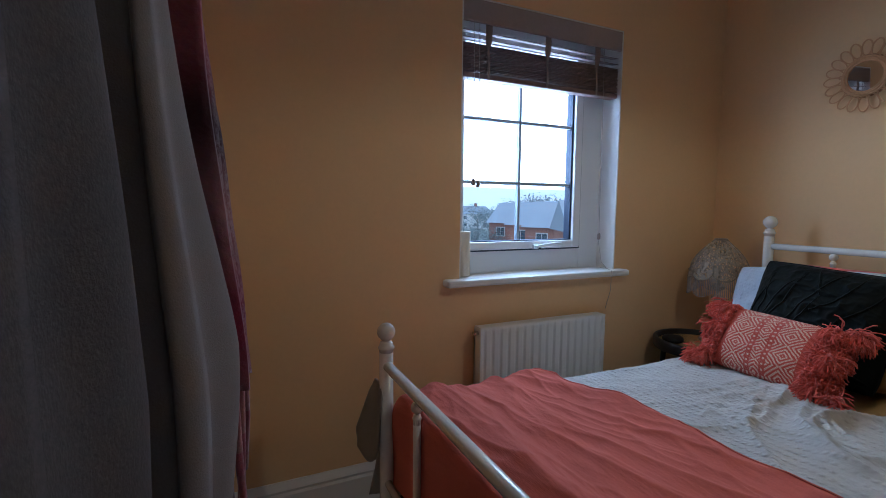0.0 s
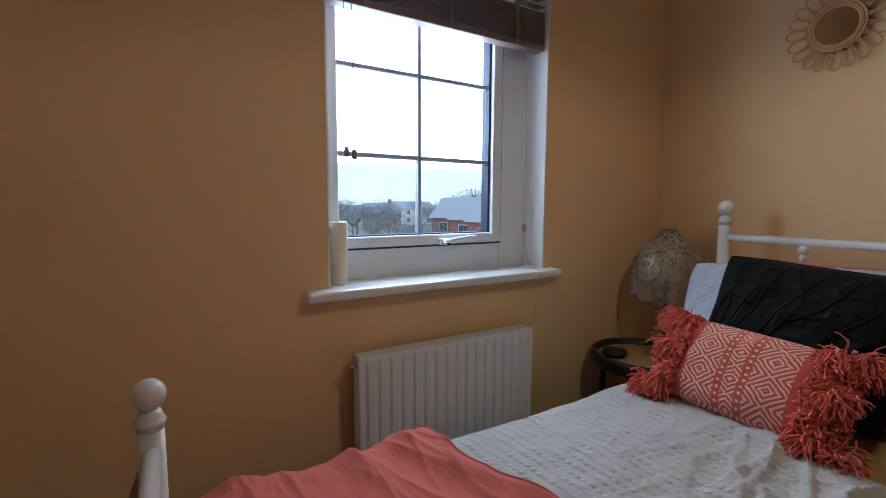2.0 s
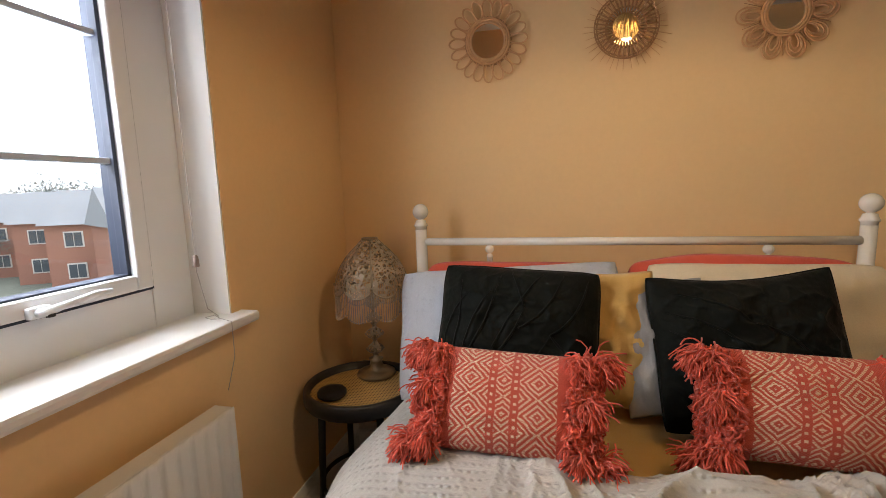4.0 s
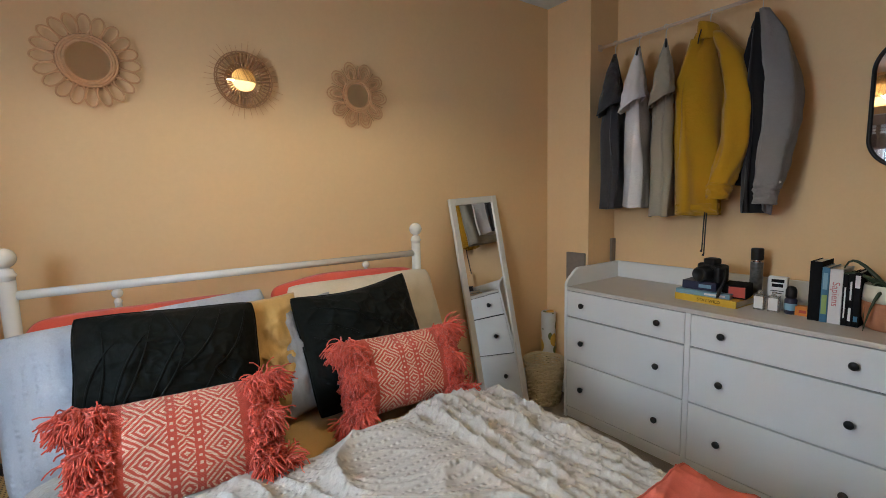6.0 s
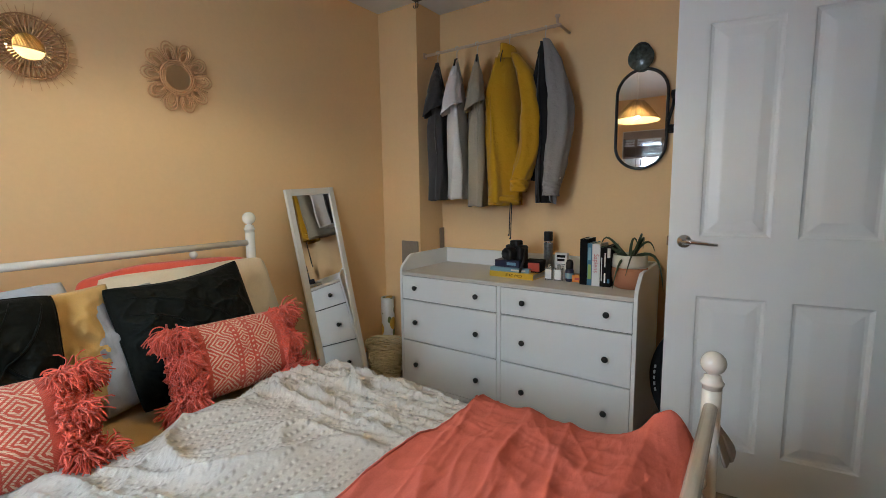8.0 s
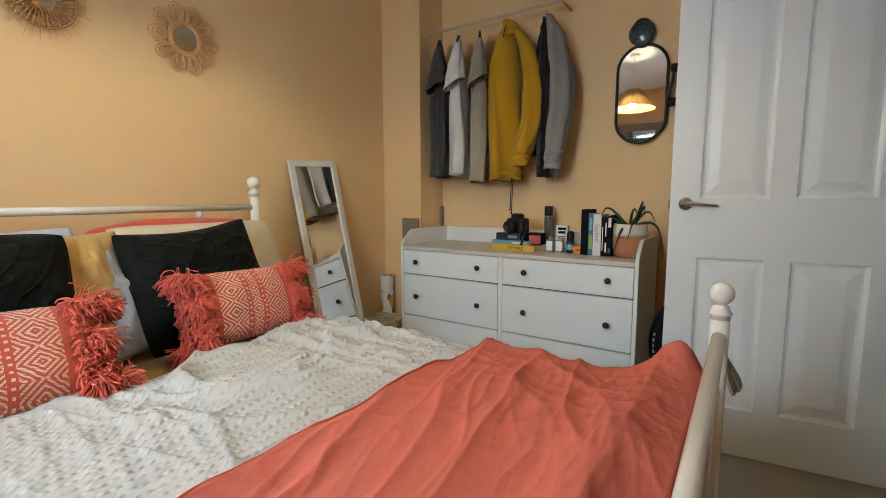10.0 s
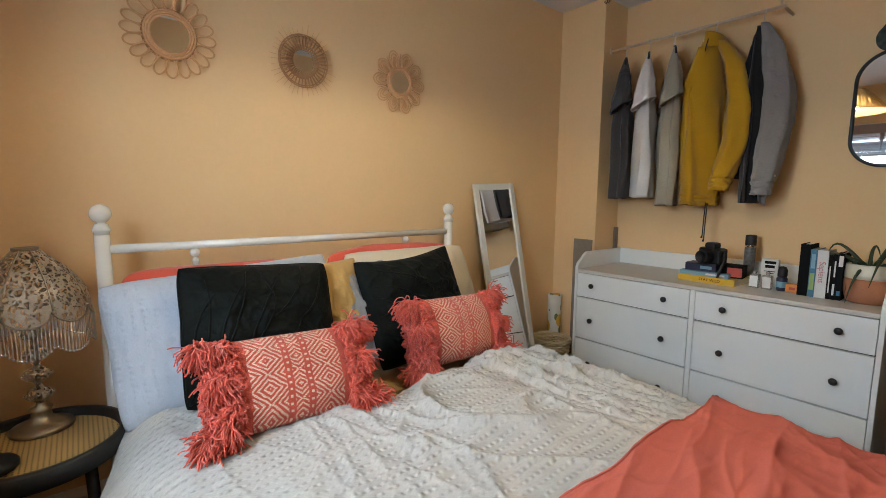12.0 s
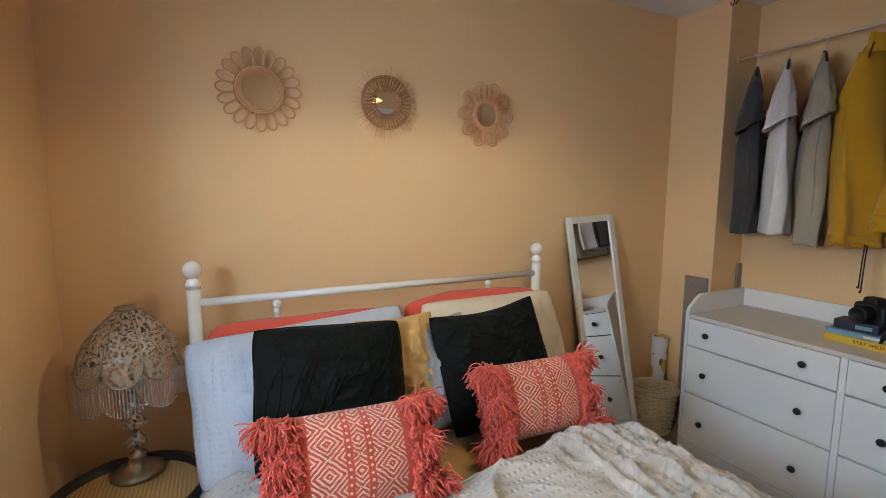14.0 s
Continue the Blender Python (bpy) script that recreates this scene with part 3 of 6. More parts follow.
leaning("pillow", (2.07, 0.75, 0.56), (2.185, 0.74, 0.965), 2, pillow_bm(0.30, 0.42, 0.09, 40, seed=9.2, rough=0.02, pleats=lambda u, v: 0.014 * ridge(nz(u * 2 + v, v * 4.0, 8.0)) ** 5), M_SHEET, "creased mustard cotton pillow between the cushions", "pillow", "bed pillows")
leaning("pillow", (2.05, 0.565, 0.57), (2.185, 0.58, 0.93), 4, pillow_bm(0.26, 0.40, 0.09, 40, seed=3.9, rough=0.02, pleats=lambda u, v: 0.006 * ridge(nz(u * 2 - v, v * 4.0, 4.0)) ** 4), M_PILLOWGREY, "grey cotton pillow between the cushions", "pillow", "bed pillows")
leaning("pillow", (2.10, 0.28, 0.56), (2.290, 0.28, 0.975), 0, pillow_bm(0.66, 0.45, 0.14, 50, seed=4.4, rough=0.020, pinch=0.02, soft=0.05, pleats=lambda u, v: 0.012 * ridge(nz(u * 4 - 0.8 * v, v * 1.5, 6.0)) ** 5), M_PILLOWCREAM, "pale cream cotton pillow standing behind a cushion", "pillow", "bed pillows")


def stems(ob, f, lines):
    """Raised leafy cords stitched over the front: each line bends from a start past a middle to an end."""
    for a, b, c in lines:
        bm = bmesh.new()
        pts = []
        for i in range(29):
            q = i / 28
            u, v = [(1 - q) ** 2 * a[k] + 2 * q * (1 - q) * b[k] + q * q * c[k] for k in (0, 1)]
            x, y, z = f(u, v)
            pts.append((x, y, z + 0.0006))
        tube(bm, pts, [0.0014 + 0.0026 * math.sin(math.pi * min(1.0, 0.06 + i / 28)) ** 0.5 for i in range(29)], 6)
        part("raised_cord", bm, M_GREEN, ob)


def creases(u, v, k):
    return 0.010 * ridge(nz(u * 2.4 - v * 1.2 + k, v * 3.2 + u, 5.5 + k)) ** 7 + 0.006 * ridge(nz(u * 5 + v * 3, v * 6 - k, 2.5)) ** 7


LEAFY = (((-0.97, -0.95), (-0.62, -0.1), (-0.72, 0.75)), ((-0.97, -0.95), (-0.35, -0.15), (-0.22, 0.85)), ((-0.62, -0.28), (-0.55, 0.25), (-0.30, 0.62)),
         ((-0.97, -0.95), (-0.05, -0.35), (0.10, 0.40)), ((-0.30, -0.30), (-0.05, 0.35), (0.30, 0.92)), ((0.10, 0.40), (0.00, 0.70), (-0.10, 0.95)),
         ((0.05, 0.10), (0.42, 0.35), (0.55, 0.90)), ((-0.40, -0.62), (0.25, -0.50), (0.42, 0.05)), ((0.42, 0.05), (0.75, 0.25), (0.85, 0.85)),
         ((0.42, 0.05), (0.60, -0.25), (0.95, -0.30)), ((0.0, -0.80), (0.55, -0.70), (0.90, -0.85)), ((-0.88, -0.3), (-0.92, 0.2), (-0.60, 0.55)))
shape = (0.465, 0.415, 0.155, 1.0, 0.014, 0.015)
point = pillow_point(*shape, pleats=lambda u, v: creases(u, v, 0.0))
green = leaning("cushion", (1.965, 1.003, 0.595), (2.120, 0.993, 0.973), -1.5, pillow_bm(*shape[:3], 110, *shape[3:], pleats=lambda u, v: creases(u, v, 0.0)), M_GREEN,
                "dark green velvet cushion with raised leafy piping", "cushion", "velvet cushions")
stems(green, point, LEAFY)
seam(green, point, 0.0032, M_GREEN)
shape = (0.475, 0.43, 0.15, 6.0, 0.020, 0.03)
point = pillow_point(*shape, sag=0.022, pleats=lambda u, v: 1.3 * creases(u, v, 3.0))
green = leaning("cushion", (1.985, 0.372, 0.580), (2.142, 0.397, 0.965), 1.0, pillow_bm(*shape[:3], 110, *shape[3:], sag=0.022, pleats=lambda u, v: 1.3 * creases(u, v, 3.0)), M_GREEN,
                "dark green velvet cushion sagging with loose creases", "cushion", "velvet cushions")
stems(green, point, [tuple((-q * 0.92, p * 0.9) for p, q in line) for line in LEAFY[:9]])
seam(green, point, 0.0032, M_GREEN)

# coral cushions: woven middle, shaggy ends, tassels
def weave(name, step, density, wide):
    """Coral cloth with cream concentric diamonds in two bands and a zigzag between them."""
    mat = material(name, (0.63, 0.115, 0.075), 0.92, sheen=0.2)
    nt = mat.node_tree
    tc = [n for n in nt.nodes if n.bl_idname == "ShaderNodeTexCoord"][0]
    sep = nt.nodes.new("ShaderNodeSeparateXYZ")
    nt.links.new(tc.outputs["Object"], sep.inputs[0])

    def wf(op, a, b=None):
        return fn(op, a, b, nt)

    wn = nt.nodes.new("ShaderNodeTexNoise")
    wn.inputs["Scale"].default_value = 55.0
    nt.links.new(tc.outputs["Object"], wn.inputs["Vector"])
    jit = wf("MULTIPLY", wf("SUBTRACT", wn.outputs["Fac"], 0.5), 0.006)
    ax = wf("ABSOLUTE", wf("ADD", sep.outputs["X"], jit))
    vv = wf("ADD", sep.outputs["Y"], jit)
    tri = wf("MULTIPLY", wf("ABSOLUTE", wf("SUBTRACT", wf("FRACT", wf("DIVIDE", vv, step)), 0.5)), 2.0)
    across = wf("MULTIPLY", wf("ABSOLUTE", wf("SUBTRACT", wf("FRACT", wf("DIVIDE", wf("SUBTRACT", ax, 0.036), wide)), 0.5)), 2.0)
    rings = wf("LESS_THAN", wf("FRACT", wf("ADD", wf("MULTIPLY", wf("ADD", across, tri), density), 0.3)), 0.47)
    band = wf("MULTIPLY", wf("GREATER_THAN", ax, 0.036), wf("LESS_THAN", ax, 0.036 + wide))
    zig = wf("LESS_THAN", wf("FRACT", wf("MULTIPLY", wf("ADD", wf("DIVIDE", ax, 0.020), wf("MULTIPLY", tri, 2.4)), 1.3)), 0.48)
    mid = wf("LESS_THAN", ax, 0.017)
    dots = wf("MULTIPLY", wf("LESS_THAN", wf("ABSOLUTE", wf("SUBTRACT", ax, 0.027)), 0.0035), wf("LESS_THAN", wf("FRACT", wf("DIVIDE", vv, 0.017)), 0.35))
    stitch = wf("GREATER_THAN", wf("FRACT", wf("DIVIDE", wf("ADD", vv, wf("MULTIPLY", ax, 0.45)), 0.0056)), 0.20)
    white = wf("MAXIMUM", wf("MULTIPLY", wf("MAXIMUM", wf("MULTIPLY", rings, band), wf("MULTIPLY", zig, mid)), stitch), dots)
    cm = nt.nodes.new("ShaderNodeMix")
    cm.data_type = "RGBA"
    cm.inputs[6].default_value, cm.inputs[7].default_value = (0.60, 0.092, 0.052, 1), (0.82, 0.57, 0.40, 1)
    nt.links.new(white, cm.inputs[0])
    nt.links.new(cm.outputs[2], nt.nodes["Principled BSDF"].inputs["Base Color"])
    thread = wf("MULTIPLY", wf("SINE", wf("MULTIPLY", vv, 2 * math.pi / 0.0056)), wf("SINE", wf("MULTIPLY", sep.outputs["X"], 2 * math.pi / 0.006)))
    wb = nt.nodes.new("ShaderNodeBump")
    wb.inputs["Strength"].default_value, wb.inputs["Distance"].default_value = 0.8, 0.003
    nt.links.new(wf("ADD", wf("MULTIPLY", white, 1.2), wf("MULTIPLY", thread, 0.5)), wb.inputs["Height"])
    nt.links.new(wb.outputs["Normal"], nt.nodes["Principled BSDF"].inputs["Normal"])
    return mat


M_WEAVE = weave("coral_diamond_weave", 0.074, 2.8, 0.086)


def strand(bm, p, d, length, r, rnd, curl=0.6):
    """A length of yarn that droops and curls."""
    p, d = Vector(p), Vector(d).normalized()
    pts = [p]
    for k in range(4):
        d = (d + Vector((0, -0.2, 0)) + curl * 0.5 * Vector((rnd.uniform(-1, 1), rnd.uniform(-1, 1), rnd.uniform(-1, 1)))).normalized()
        pts.append(pts[-1] + d * length / 4)
    tube(bm, pts, [r, r * 1.1, r, r, r * 0.85], 4, caps=False)


def yarn_loop(bm, p, d, length, r, rnd):
    """A soft loop of yarn: out along d, round and back."""
    d = (Vector(d).normalized() + 0.55 * Vector((rnd.uniform(-1, 1), rnd.uniform(-1, 1), rnd.uniform(-1, 1)))).normalized()
    s_ = d.orthogonal().normalized()
    s_ = (Matrix.Rotation(rnd.uniform(0, 6.28), 3, d) @ s_) * length * rnd.uniform(0.18, 0.34)
    pts = [p, p + d * length * 0.5 - s_ * 0.5, p + d * length * 0.92 - s_ * 0.4, p + d * length + s_ * 0.5, p + d * length * 0.62 + s_, p + d * length * 0.3 + s_ * 0.9]
    tube(bm, pts, r, 4, caps=False)


def tassel_bm(p, aim, rnd, length, n):
    """A knotted head at p with a limp skirt of yarn that sets off along aim and hangs down the cushion."""
    bm = bmesh.new()
    p, aim = Vector(p), Vector(aim).normalized()
    bmesh.ops.create_icosphere(bm, subdivisions=2, radius=0.011, matrix=Matrix.Translation(p))
    for _ in range(n):
        off = Vector((rnd.gauss(0, 1), rnd.gauss(0, 1), rnd.gauss(0, 1)))
        d = (aim + 0.38 * off).normalized()
        q = p + off * 0.005
        step = length * rnd.uniform(0.7, 1.15) / 6
        pts = [q]
        for k in range(6):
            wig = Vector((rnd.uniform(-1, 1), rnd.uniform(-1, 1), rnd.uniform(-1, 1)))
            d = (d + 0.48 * wig + Vector((0, -0.20, -0.06))).normalized()
            q = q + d * step
            q.z = max(q.z, 0.004)
            pts.append(q)
        tube(bm, pts, 0.0019, 4, caps=False)
    return bm


# where tassels are sewn (across, up) and how they fall (across, up, out)
TASSELS = ((-0.97, 0.95, (-0.45, -0.75, 0.45)), (0.97, 0.95, (0.80, -0.35, 0.30)), (-0.97, -0.95, (-0.80, -0.40, 0.35)), (0.97, -0.95, (0.85, -0.15, 0.30)),
           (-0.84, 0.80, (-0.05, -0.70, 0.65)), (0.80, 0.82, (-0.45, -0.60, 0.60)), (-0.80, -0.80, (-0.35, -0.75, 0.50)), (0.80, -0.82, (-0.35, -0.60, 0.55)),
           (-0.86, 0.10, (-0.15, -0.80, 0.55)), (0.86, 0.05, (0.20, -0.80, 0.55)))


def shag_cushion(bottom, top, roll, seed):
    rnd = random.Random(seed)
    w, h, t = 0.445, 0.252, 0.150
    f = pillow_point(w, h, t, seed, 0.008, 0.03)
    ob = leaning("tasselled_cushion", bottom, top, roll, pillow_bm(w, h, t, 44, seed, 0.008, 0.03), M_WEAVE,
                 "coral woven lumbar cushion with cream diamonds and shaggy ends", "cushion", "tasselled cushions")
    for sgn in (-1, 1):
        bm = bmesh.new()
        for _ in range(520):
            u = sgn * rnd.uniform(0.665, 1.0)
            v = rnd.uniform(-1, 1)
            p = Vector(f(u, v, 1 if rnd.random() < 0.8 else -1))
            side = 1 if p.z > 0 else -1
            lean = Vector((sgn * rnd.uniform(-0.2, 0.6), rnd.uniform(-1.0, 0.1), side * rnd.uniform(0.45, 1.0)))
            big = rnd.uniform(0.7, 1.3)
            for _k in range(4):
                at = p + Vector((rnd.uniform(-1, 1), rnd.uniform(-1, 1), 0)) * 0.006
                if rnd.random() < 0.85:
                    yarn_loop(bm, at, lean, 0.021 * big * rnd.uniform(0.7, 1.1), 0.0026, rnd)
                else:
                    strand(bm, at, lean, 0.032 * big * rnd.uniform(0.7, 1.2), 0.0024, rnd, 0.9)
        tagged(part("shaggy_fringe", bm, M_YARN, ob, "shaggy coral yarn fringe"), kind="stuff")
    for u, v, aim in TASSELS:
        corner = abs(u) > 0.9
        part("tassel", tassel_bm(Vector(f(u, v)) + Vector((0, 0, 0.014)), aim, rnd, 0.074 if corner else 0.062, 170 if corner else 150), M_YARN, ob, "coral yarn tassel")
    return ob


shag_cushion((1.728, 1.008, 0.602), (1.868, 1.004, 0.806), -1.5, 3)
shag_cushion((1.825, 0.340, 0.590), (1.925, 0.345, 0.815), -3.5, 8)

# ---- chest of drawers ----
RX0, RX1, RY0, RY1, RZ = 0.832, 2.215, -1.43, -0.927, 0.770
chest = thing("chest_of_drawers", (1.52, -1.18, 0.0), "wide white six-drawer chest with raised sides and black knobs", "chest of drawers")


def side_panel(x0, x1):
    """A side that rises behind the front edge."""
    prof = [(RY1, 0.0), (RY1, RZ + 0.012), (RY1 - 0.012, RZ + 0.035), (RY1 - 0.075, RZ + 0.085), (RY1 - 0.10, RZ + 0.098), (RY0, RZ + 0.098), (RY0, 0.0)]
    bm = bmesh.new()
    a = [bm.verts.new((x0, y, z)) for y, z in prof]
    b = [bm.verts.new((x1, y, z)) for y, z in prof]
    bm.faces.new(a)
    bm.faces.new(b[::-1])
    for i in range(len(prof)):
        j = (i + 1) % len(prof)
        bm.faces.new((a[j], a[i], b[i], b[j]))
    bmesh.ops.recalc_face_normals(bm, faces=bm.faces[:])
    bmesh.ops.bevel(bm, geom=bm.edges[:], offset=0.002, segments=2, affect="EDGES", profile=0.5)
    return bm


part("side_panel", side_panel(RX0, RX0 + 0.018), M_DRESSER, chest, smooth=False, world_space=True)
part("side_panel", side_panel(RX1 - 0.018, RX1), M_DRESSER, chest, smooth=False, world_space=True)
part("top_board", boxes(((RX0 + 0.018, RY0 + 0.016, RZ - 0.020), (RX1 - 0.018, RY1 + 0.0, RZ)), bevel=0.002), M_COUNTER, chest, "pale grey-beige top surface", smooth=False, world_space=True)
part("back_panel", boxes(((RX0 + 0.018, RY0, 0.05), (RX1 - 0.018, RY0 + 0.016, RZ + 0.098)), bevel=0.002), M_DRESSER, chest, smooth=False, world_space=True)
part("plinth", boxes(((RX0 + 0.018, RY1 - 0.03, 0.0), (RX1 - 0.018, RY1 - 0.012, 0.055)), bevel=0.002), M_DRESSER, chest, smooth=False, world_space=True)
# Near-black filler: its colour paints the shade in the gaps between drawer fronts.
part("carcass", boxes(((RX0 + 0.018, RY0 + 0.016, 0.055), (RX1 - 0.018, RY1 - 0.025, RZ - 0.020))), M_GAP, chest, smooth=False, world_space=True)
part("divider", boxes(((1.516, RY1 - 0.024, 0.055), (1.540, RY1 - 0.001, RZ - 0.020)), bevel=0.0015), M_DRESSER, chest, smooth=False, world_space=True)
part("bottom_rail", boxes(((RX0 + 0.018, RY1 - 0.024, 0.045), (1.516, RY1 - 0.001, 0.066)), ((1.540, RY1 - 0.024, 0.045), (RX1 - 0.018, RY1 - 0.001, 0.066)), bevel=0.0015), M_DRESSER, chest, smooth=False, world_space=True)
knob_me = part("knob_shape", lathe(bmesh.new(), [(0.0055, 0.0), (0.0055, 0.010), (0.0135, 0.014), (0.0150, 0.019), (0.0145, 0.024), (0.009, 0.027), (0.0, 0.0275)], n=16), M_BLACKMETAL)
knob_data = knob_me.data
bpy.data.objects.remove(knob_me)
for x0, x1, kx in ((1.540, RX1 - 0.018, (1.662, 2.089)), (RX0 + 0.018, 1.516, (0.963, 1.384))):
    for z0, z1, kz in ((0.066, 0.342, 0.200), (0.342, 0.600, 0.467), (0.600, RZ - 0.020, 0.679)):
        front = part("drawer", boxes(((x0 + 0.002, RY1 - 0.022, z0 + 0.0036), (x1 - 0.002, RY1, z1 - 0.0036)), bevel=0.0018), M_DRESSER, chest, smooth=False, world_space=True)
        for x in kx:
            shared("knob", knob_data, Matrix.Translation((x - 1.52, RY1 + 1.18, kz)) @ Matrix.Rotation(radians(-90), 4, "X"), front)

# ---- open door ----
door = thing("door_1", (0.712, -0.857, 0.0), "white four-panel moulded door standing open", "door", turn=(0, 0, 180 + 6.8), kind="structure")
# local x runs from the free edge to the hinge, local y towards the wall behind
DW, DH, DT = 0.762, 1.985, 0.035
cols, rows_ = ((0.108, 0.340), (0.420, 0.652)), ((0.205, 0.822), (1.060, 1.860))
bm = bmesh.new()
box(bm, (0, 0.0095, 0.006), (DW, DT - 0.0095, DH))
for x0, x1 in ((0, cols[0][0]), (cols[0][1], cols[1][0]), (cols[1][1], DW)):
    for y0, y1 in ((0.0, 0.0097), (DT - 0.0097, DT)):
        box(bm, (x0, y0, 0.006), (x1, y1, DH))
for z0, z1 in ((0.006, rows_[0][0]), (rows_[0][1], rows_[1][0]), (rows_[1][1], DH)):
    for x0, x1 in cols:
        for y0, y1 in ((0.0, 0.0097), (DT - 0.0097, DT)):
            box(bm, (x0, y0, z0), (x1, y1, z1))
part("leaf", bm, M_DOOR, door, smooth=False)


def field(x0, x1, z0, z1, y, sgn):
    """A moulded recess with a raised middle."""
    bm = bmesh.new()
    rings = []
    for inset, depth in ((0.0, 0.0), (0.005, 0.0055), (0.014, 0.0092), (0.024, 0.0088), (0.058, 0.0020), (0.064, 0.0015)):
        yy = y + sgn * depth
        rings.append([bm.verts.new(c) for c in ((x0 + inset, yy, z0 + inset), (x1 - inset, yy, z0 + inset), (x1 - inset, yy, z1 - inset), (x0 + inset, yy, z1 - inset))])
    for a, b in zip(rings, rings[1:]):
        for i in range(4):
            bm.faces.new((a[i], a[(i + 1) % 4], b[(i + 1) % 4], b[i]))
    bm.faces.new(rings[-1])
    bmesh.ops.recalc_face_normals(bm, faces=bm.faces[:])
    return bm


for x0, x1 in cols:
    for z0, z1 in rows_:
        part("panel", field(x0, x1, z0, z1, 0.0, 1), M_DOOR, door, smooth=False)
        part("panel", field(x0, x1, z0, z1, DT, -1), M_DOOR, door, smooth=False)
for y, sgn in ((0.0, -1), (DT, 1)):
    bm = bmesh.new()
    lathe(bm, [(0.027, 0.0), (0.027, 0.004), (0.023, 0.008), (0.012, 0.010), (0.010, 0.040), (0.0, 0.042)], n=24)
    bmesh.ops.transform(bm, matrix=Matrix.Translation((0.057, y, 1.040)) @ Matrix.Rotation(radians(90 * -sgn), 4, "X"), verts=bm.verts[:])
    tube(bm, [(0.052, y + sgn * 0.036, 1.040), (0.085, y + sgn * 0.042, 1.041), (0.125, y + sgn * 0.044, 1.037), (0.170, y + sgn * 0.042, 1.032)], [0.010, 0.009, 0.0075, 0.006], 10)
    part("door_handle", bm, M_CHROME, door, "chrome lever handle on a round rose")
part("latch", boxes(((-0.006, 0.012, 1.02), (0.002, 0.023, 1.06)), bevel=0.002), M_CHROME, door, smooth=False)

# ---- leaning mirror ----
M_WHITEWOOD = material("white_painted_wood", (0.78, 0.74, 0.67), 0.45, grain=0.03, grain_scale=120, blotch=0.05, blotch_scale=6)
a_b, a_t = Vector((2.330, -0.435, 0.012)), Vector((2.546, -0.372, 1.277))
lm = thing("leaning_mirror", a_b, "narrow white framed mirror leaning against the wall", "mirror")
up = (a_t - a_b)
LH = up.length
up.normalize()
side = Vector((0.03, -1, 0.0))
side = (side - up * side.dot(up)).normalized()
lm.matrix_basis = Matrix.Translation(a_b) @ Matrix((side, up, side.cross(up))).transposed().to_4x4()
LW, FW = 0.352, 0.037
for lo, hi in (((0, 0, -0.02), (FW, LH, 0)), ((LW - FW, 0, -0.02), (LW, LH, 0)), ((FW, 0, -0.02), (LW - FW, FW, 0)), ((FW, LH - FW, -0.02), (LW - FW, LH, 0))):
    part("frame_bar", boxes((lo, hi), bevel=0.003), M_WHITEWOOD, lm, smooth=False)
part("glass", boxes(((FW - 0.004, FW - 0.004, -0.014), (LW - FW + 0.004, LH - FW + 0.004, -0.008))), M_MIRROR, lm, smooth=False)
part("backing", boxes(((0.006, 0.006, -0.024), (LW - 0.006, LH - 0.006, -0.0205))), M_GAP, lm, smooth=False)

# ---- radiator ----
M_RAD = material("white_radiator_enamel", (0.80, 0.79, 0.76), 0.3, blotch=0.04, blotch_scale=8)
rad = thing("radiator", (1.34, 1.72, 0.14), "white steel panel radiator under the window", "radiator")
QX0, QX1, QZ0, QZ1, QY = 0.992, 1.682, 0.14, 0.690, 1.686


def rad_panel(u, v):
    x = QX0 + (QX1 - QX0) * u
    z = QZ0 + (QZ1 - QZ0) * v
    e = min(1.0, min(v, 1 - v) / 0.09)
    e = e * e * (3 - 2 * e)
    ph = (x - QX0) / 0.0405
    f = abs((ph % 1.0) - 0.5) * 2
    g = max(0.0, min(1.0, (0.42 - f) / 0.16))
    inx = 1.0 if 0.02 < u < 0.98 else 0.0
    return (x, QY + 0.010 * g * e * inx, z)


front = part("front_panel", surf(rad_panel, 270, 30), M_RAD, rad, world_space=True)
thick(front, 0.003, 1.0)
part("back_panel", boxes(((QX0, QY + 0.045, QZ0), (QX1, QY + 0.058, QZ1 - 0.01)), bevel=0.002), M_RAD, rad, smooth=False, world_space=True)
part("top_grille", boxes(((QX0 + 0.002, QY + 0.004, QZ1 - 0.006), (QX1 - 0.002, QY + 0.056, QZ1 + 0.001)), bevel=0.002), M_RAD, rad, smooth=False, world_space=True)
for x in (QX0, QX1 - 0.003):
    part("end_cap", boxes(((x, QY + 0.003, QZ0), (x + 0.003, QY + 0.055, QZ1 - 0.004))), M_RAD, rad, smooth=False, world_space=True)
bm = bmesh.new()
tube(bm, [(QX0 - 0.022, QY + 0.025, QZ1 - 0.025), (QX0 + 0.002, QY + 0.025, QZ1 - 0.025)], 0.009, 10)
part("bleed_valve", bm, M_CHROME, rad, "small metal bleed valve", world_space=True)
for x in (QX0 + 0.03, QX1 - 0.03):
    bm = bmesh.new()
    tube(bm, [(x, QY + 0.03, 0.0), (x, QY + 0.03, QZ0 + 0.01)], 0.0075, 10)
    part("pipe", bm, M_RAD, rad, world_space=True)
for x in (QX0 + 0.12, QX1 - 0.12):
    part("bracket", boxes(((x, QY + 0.058, 0.2), (x + 0.03, YN, 0.6))), M_RAD, rad, smooth=False, world_space=True)

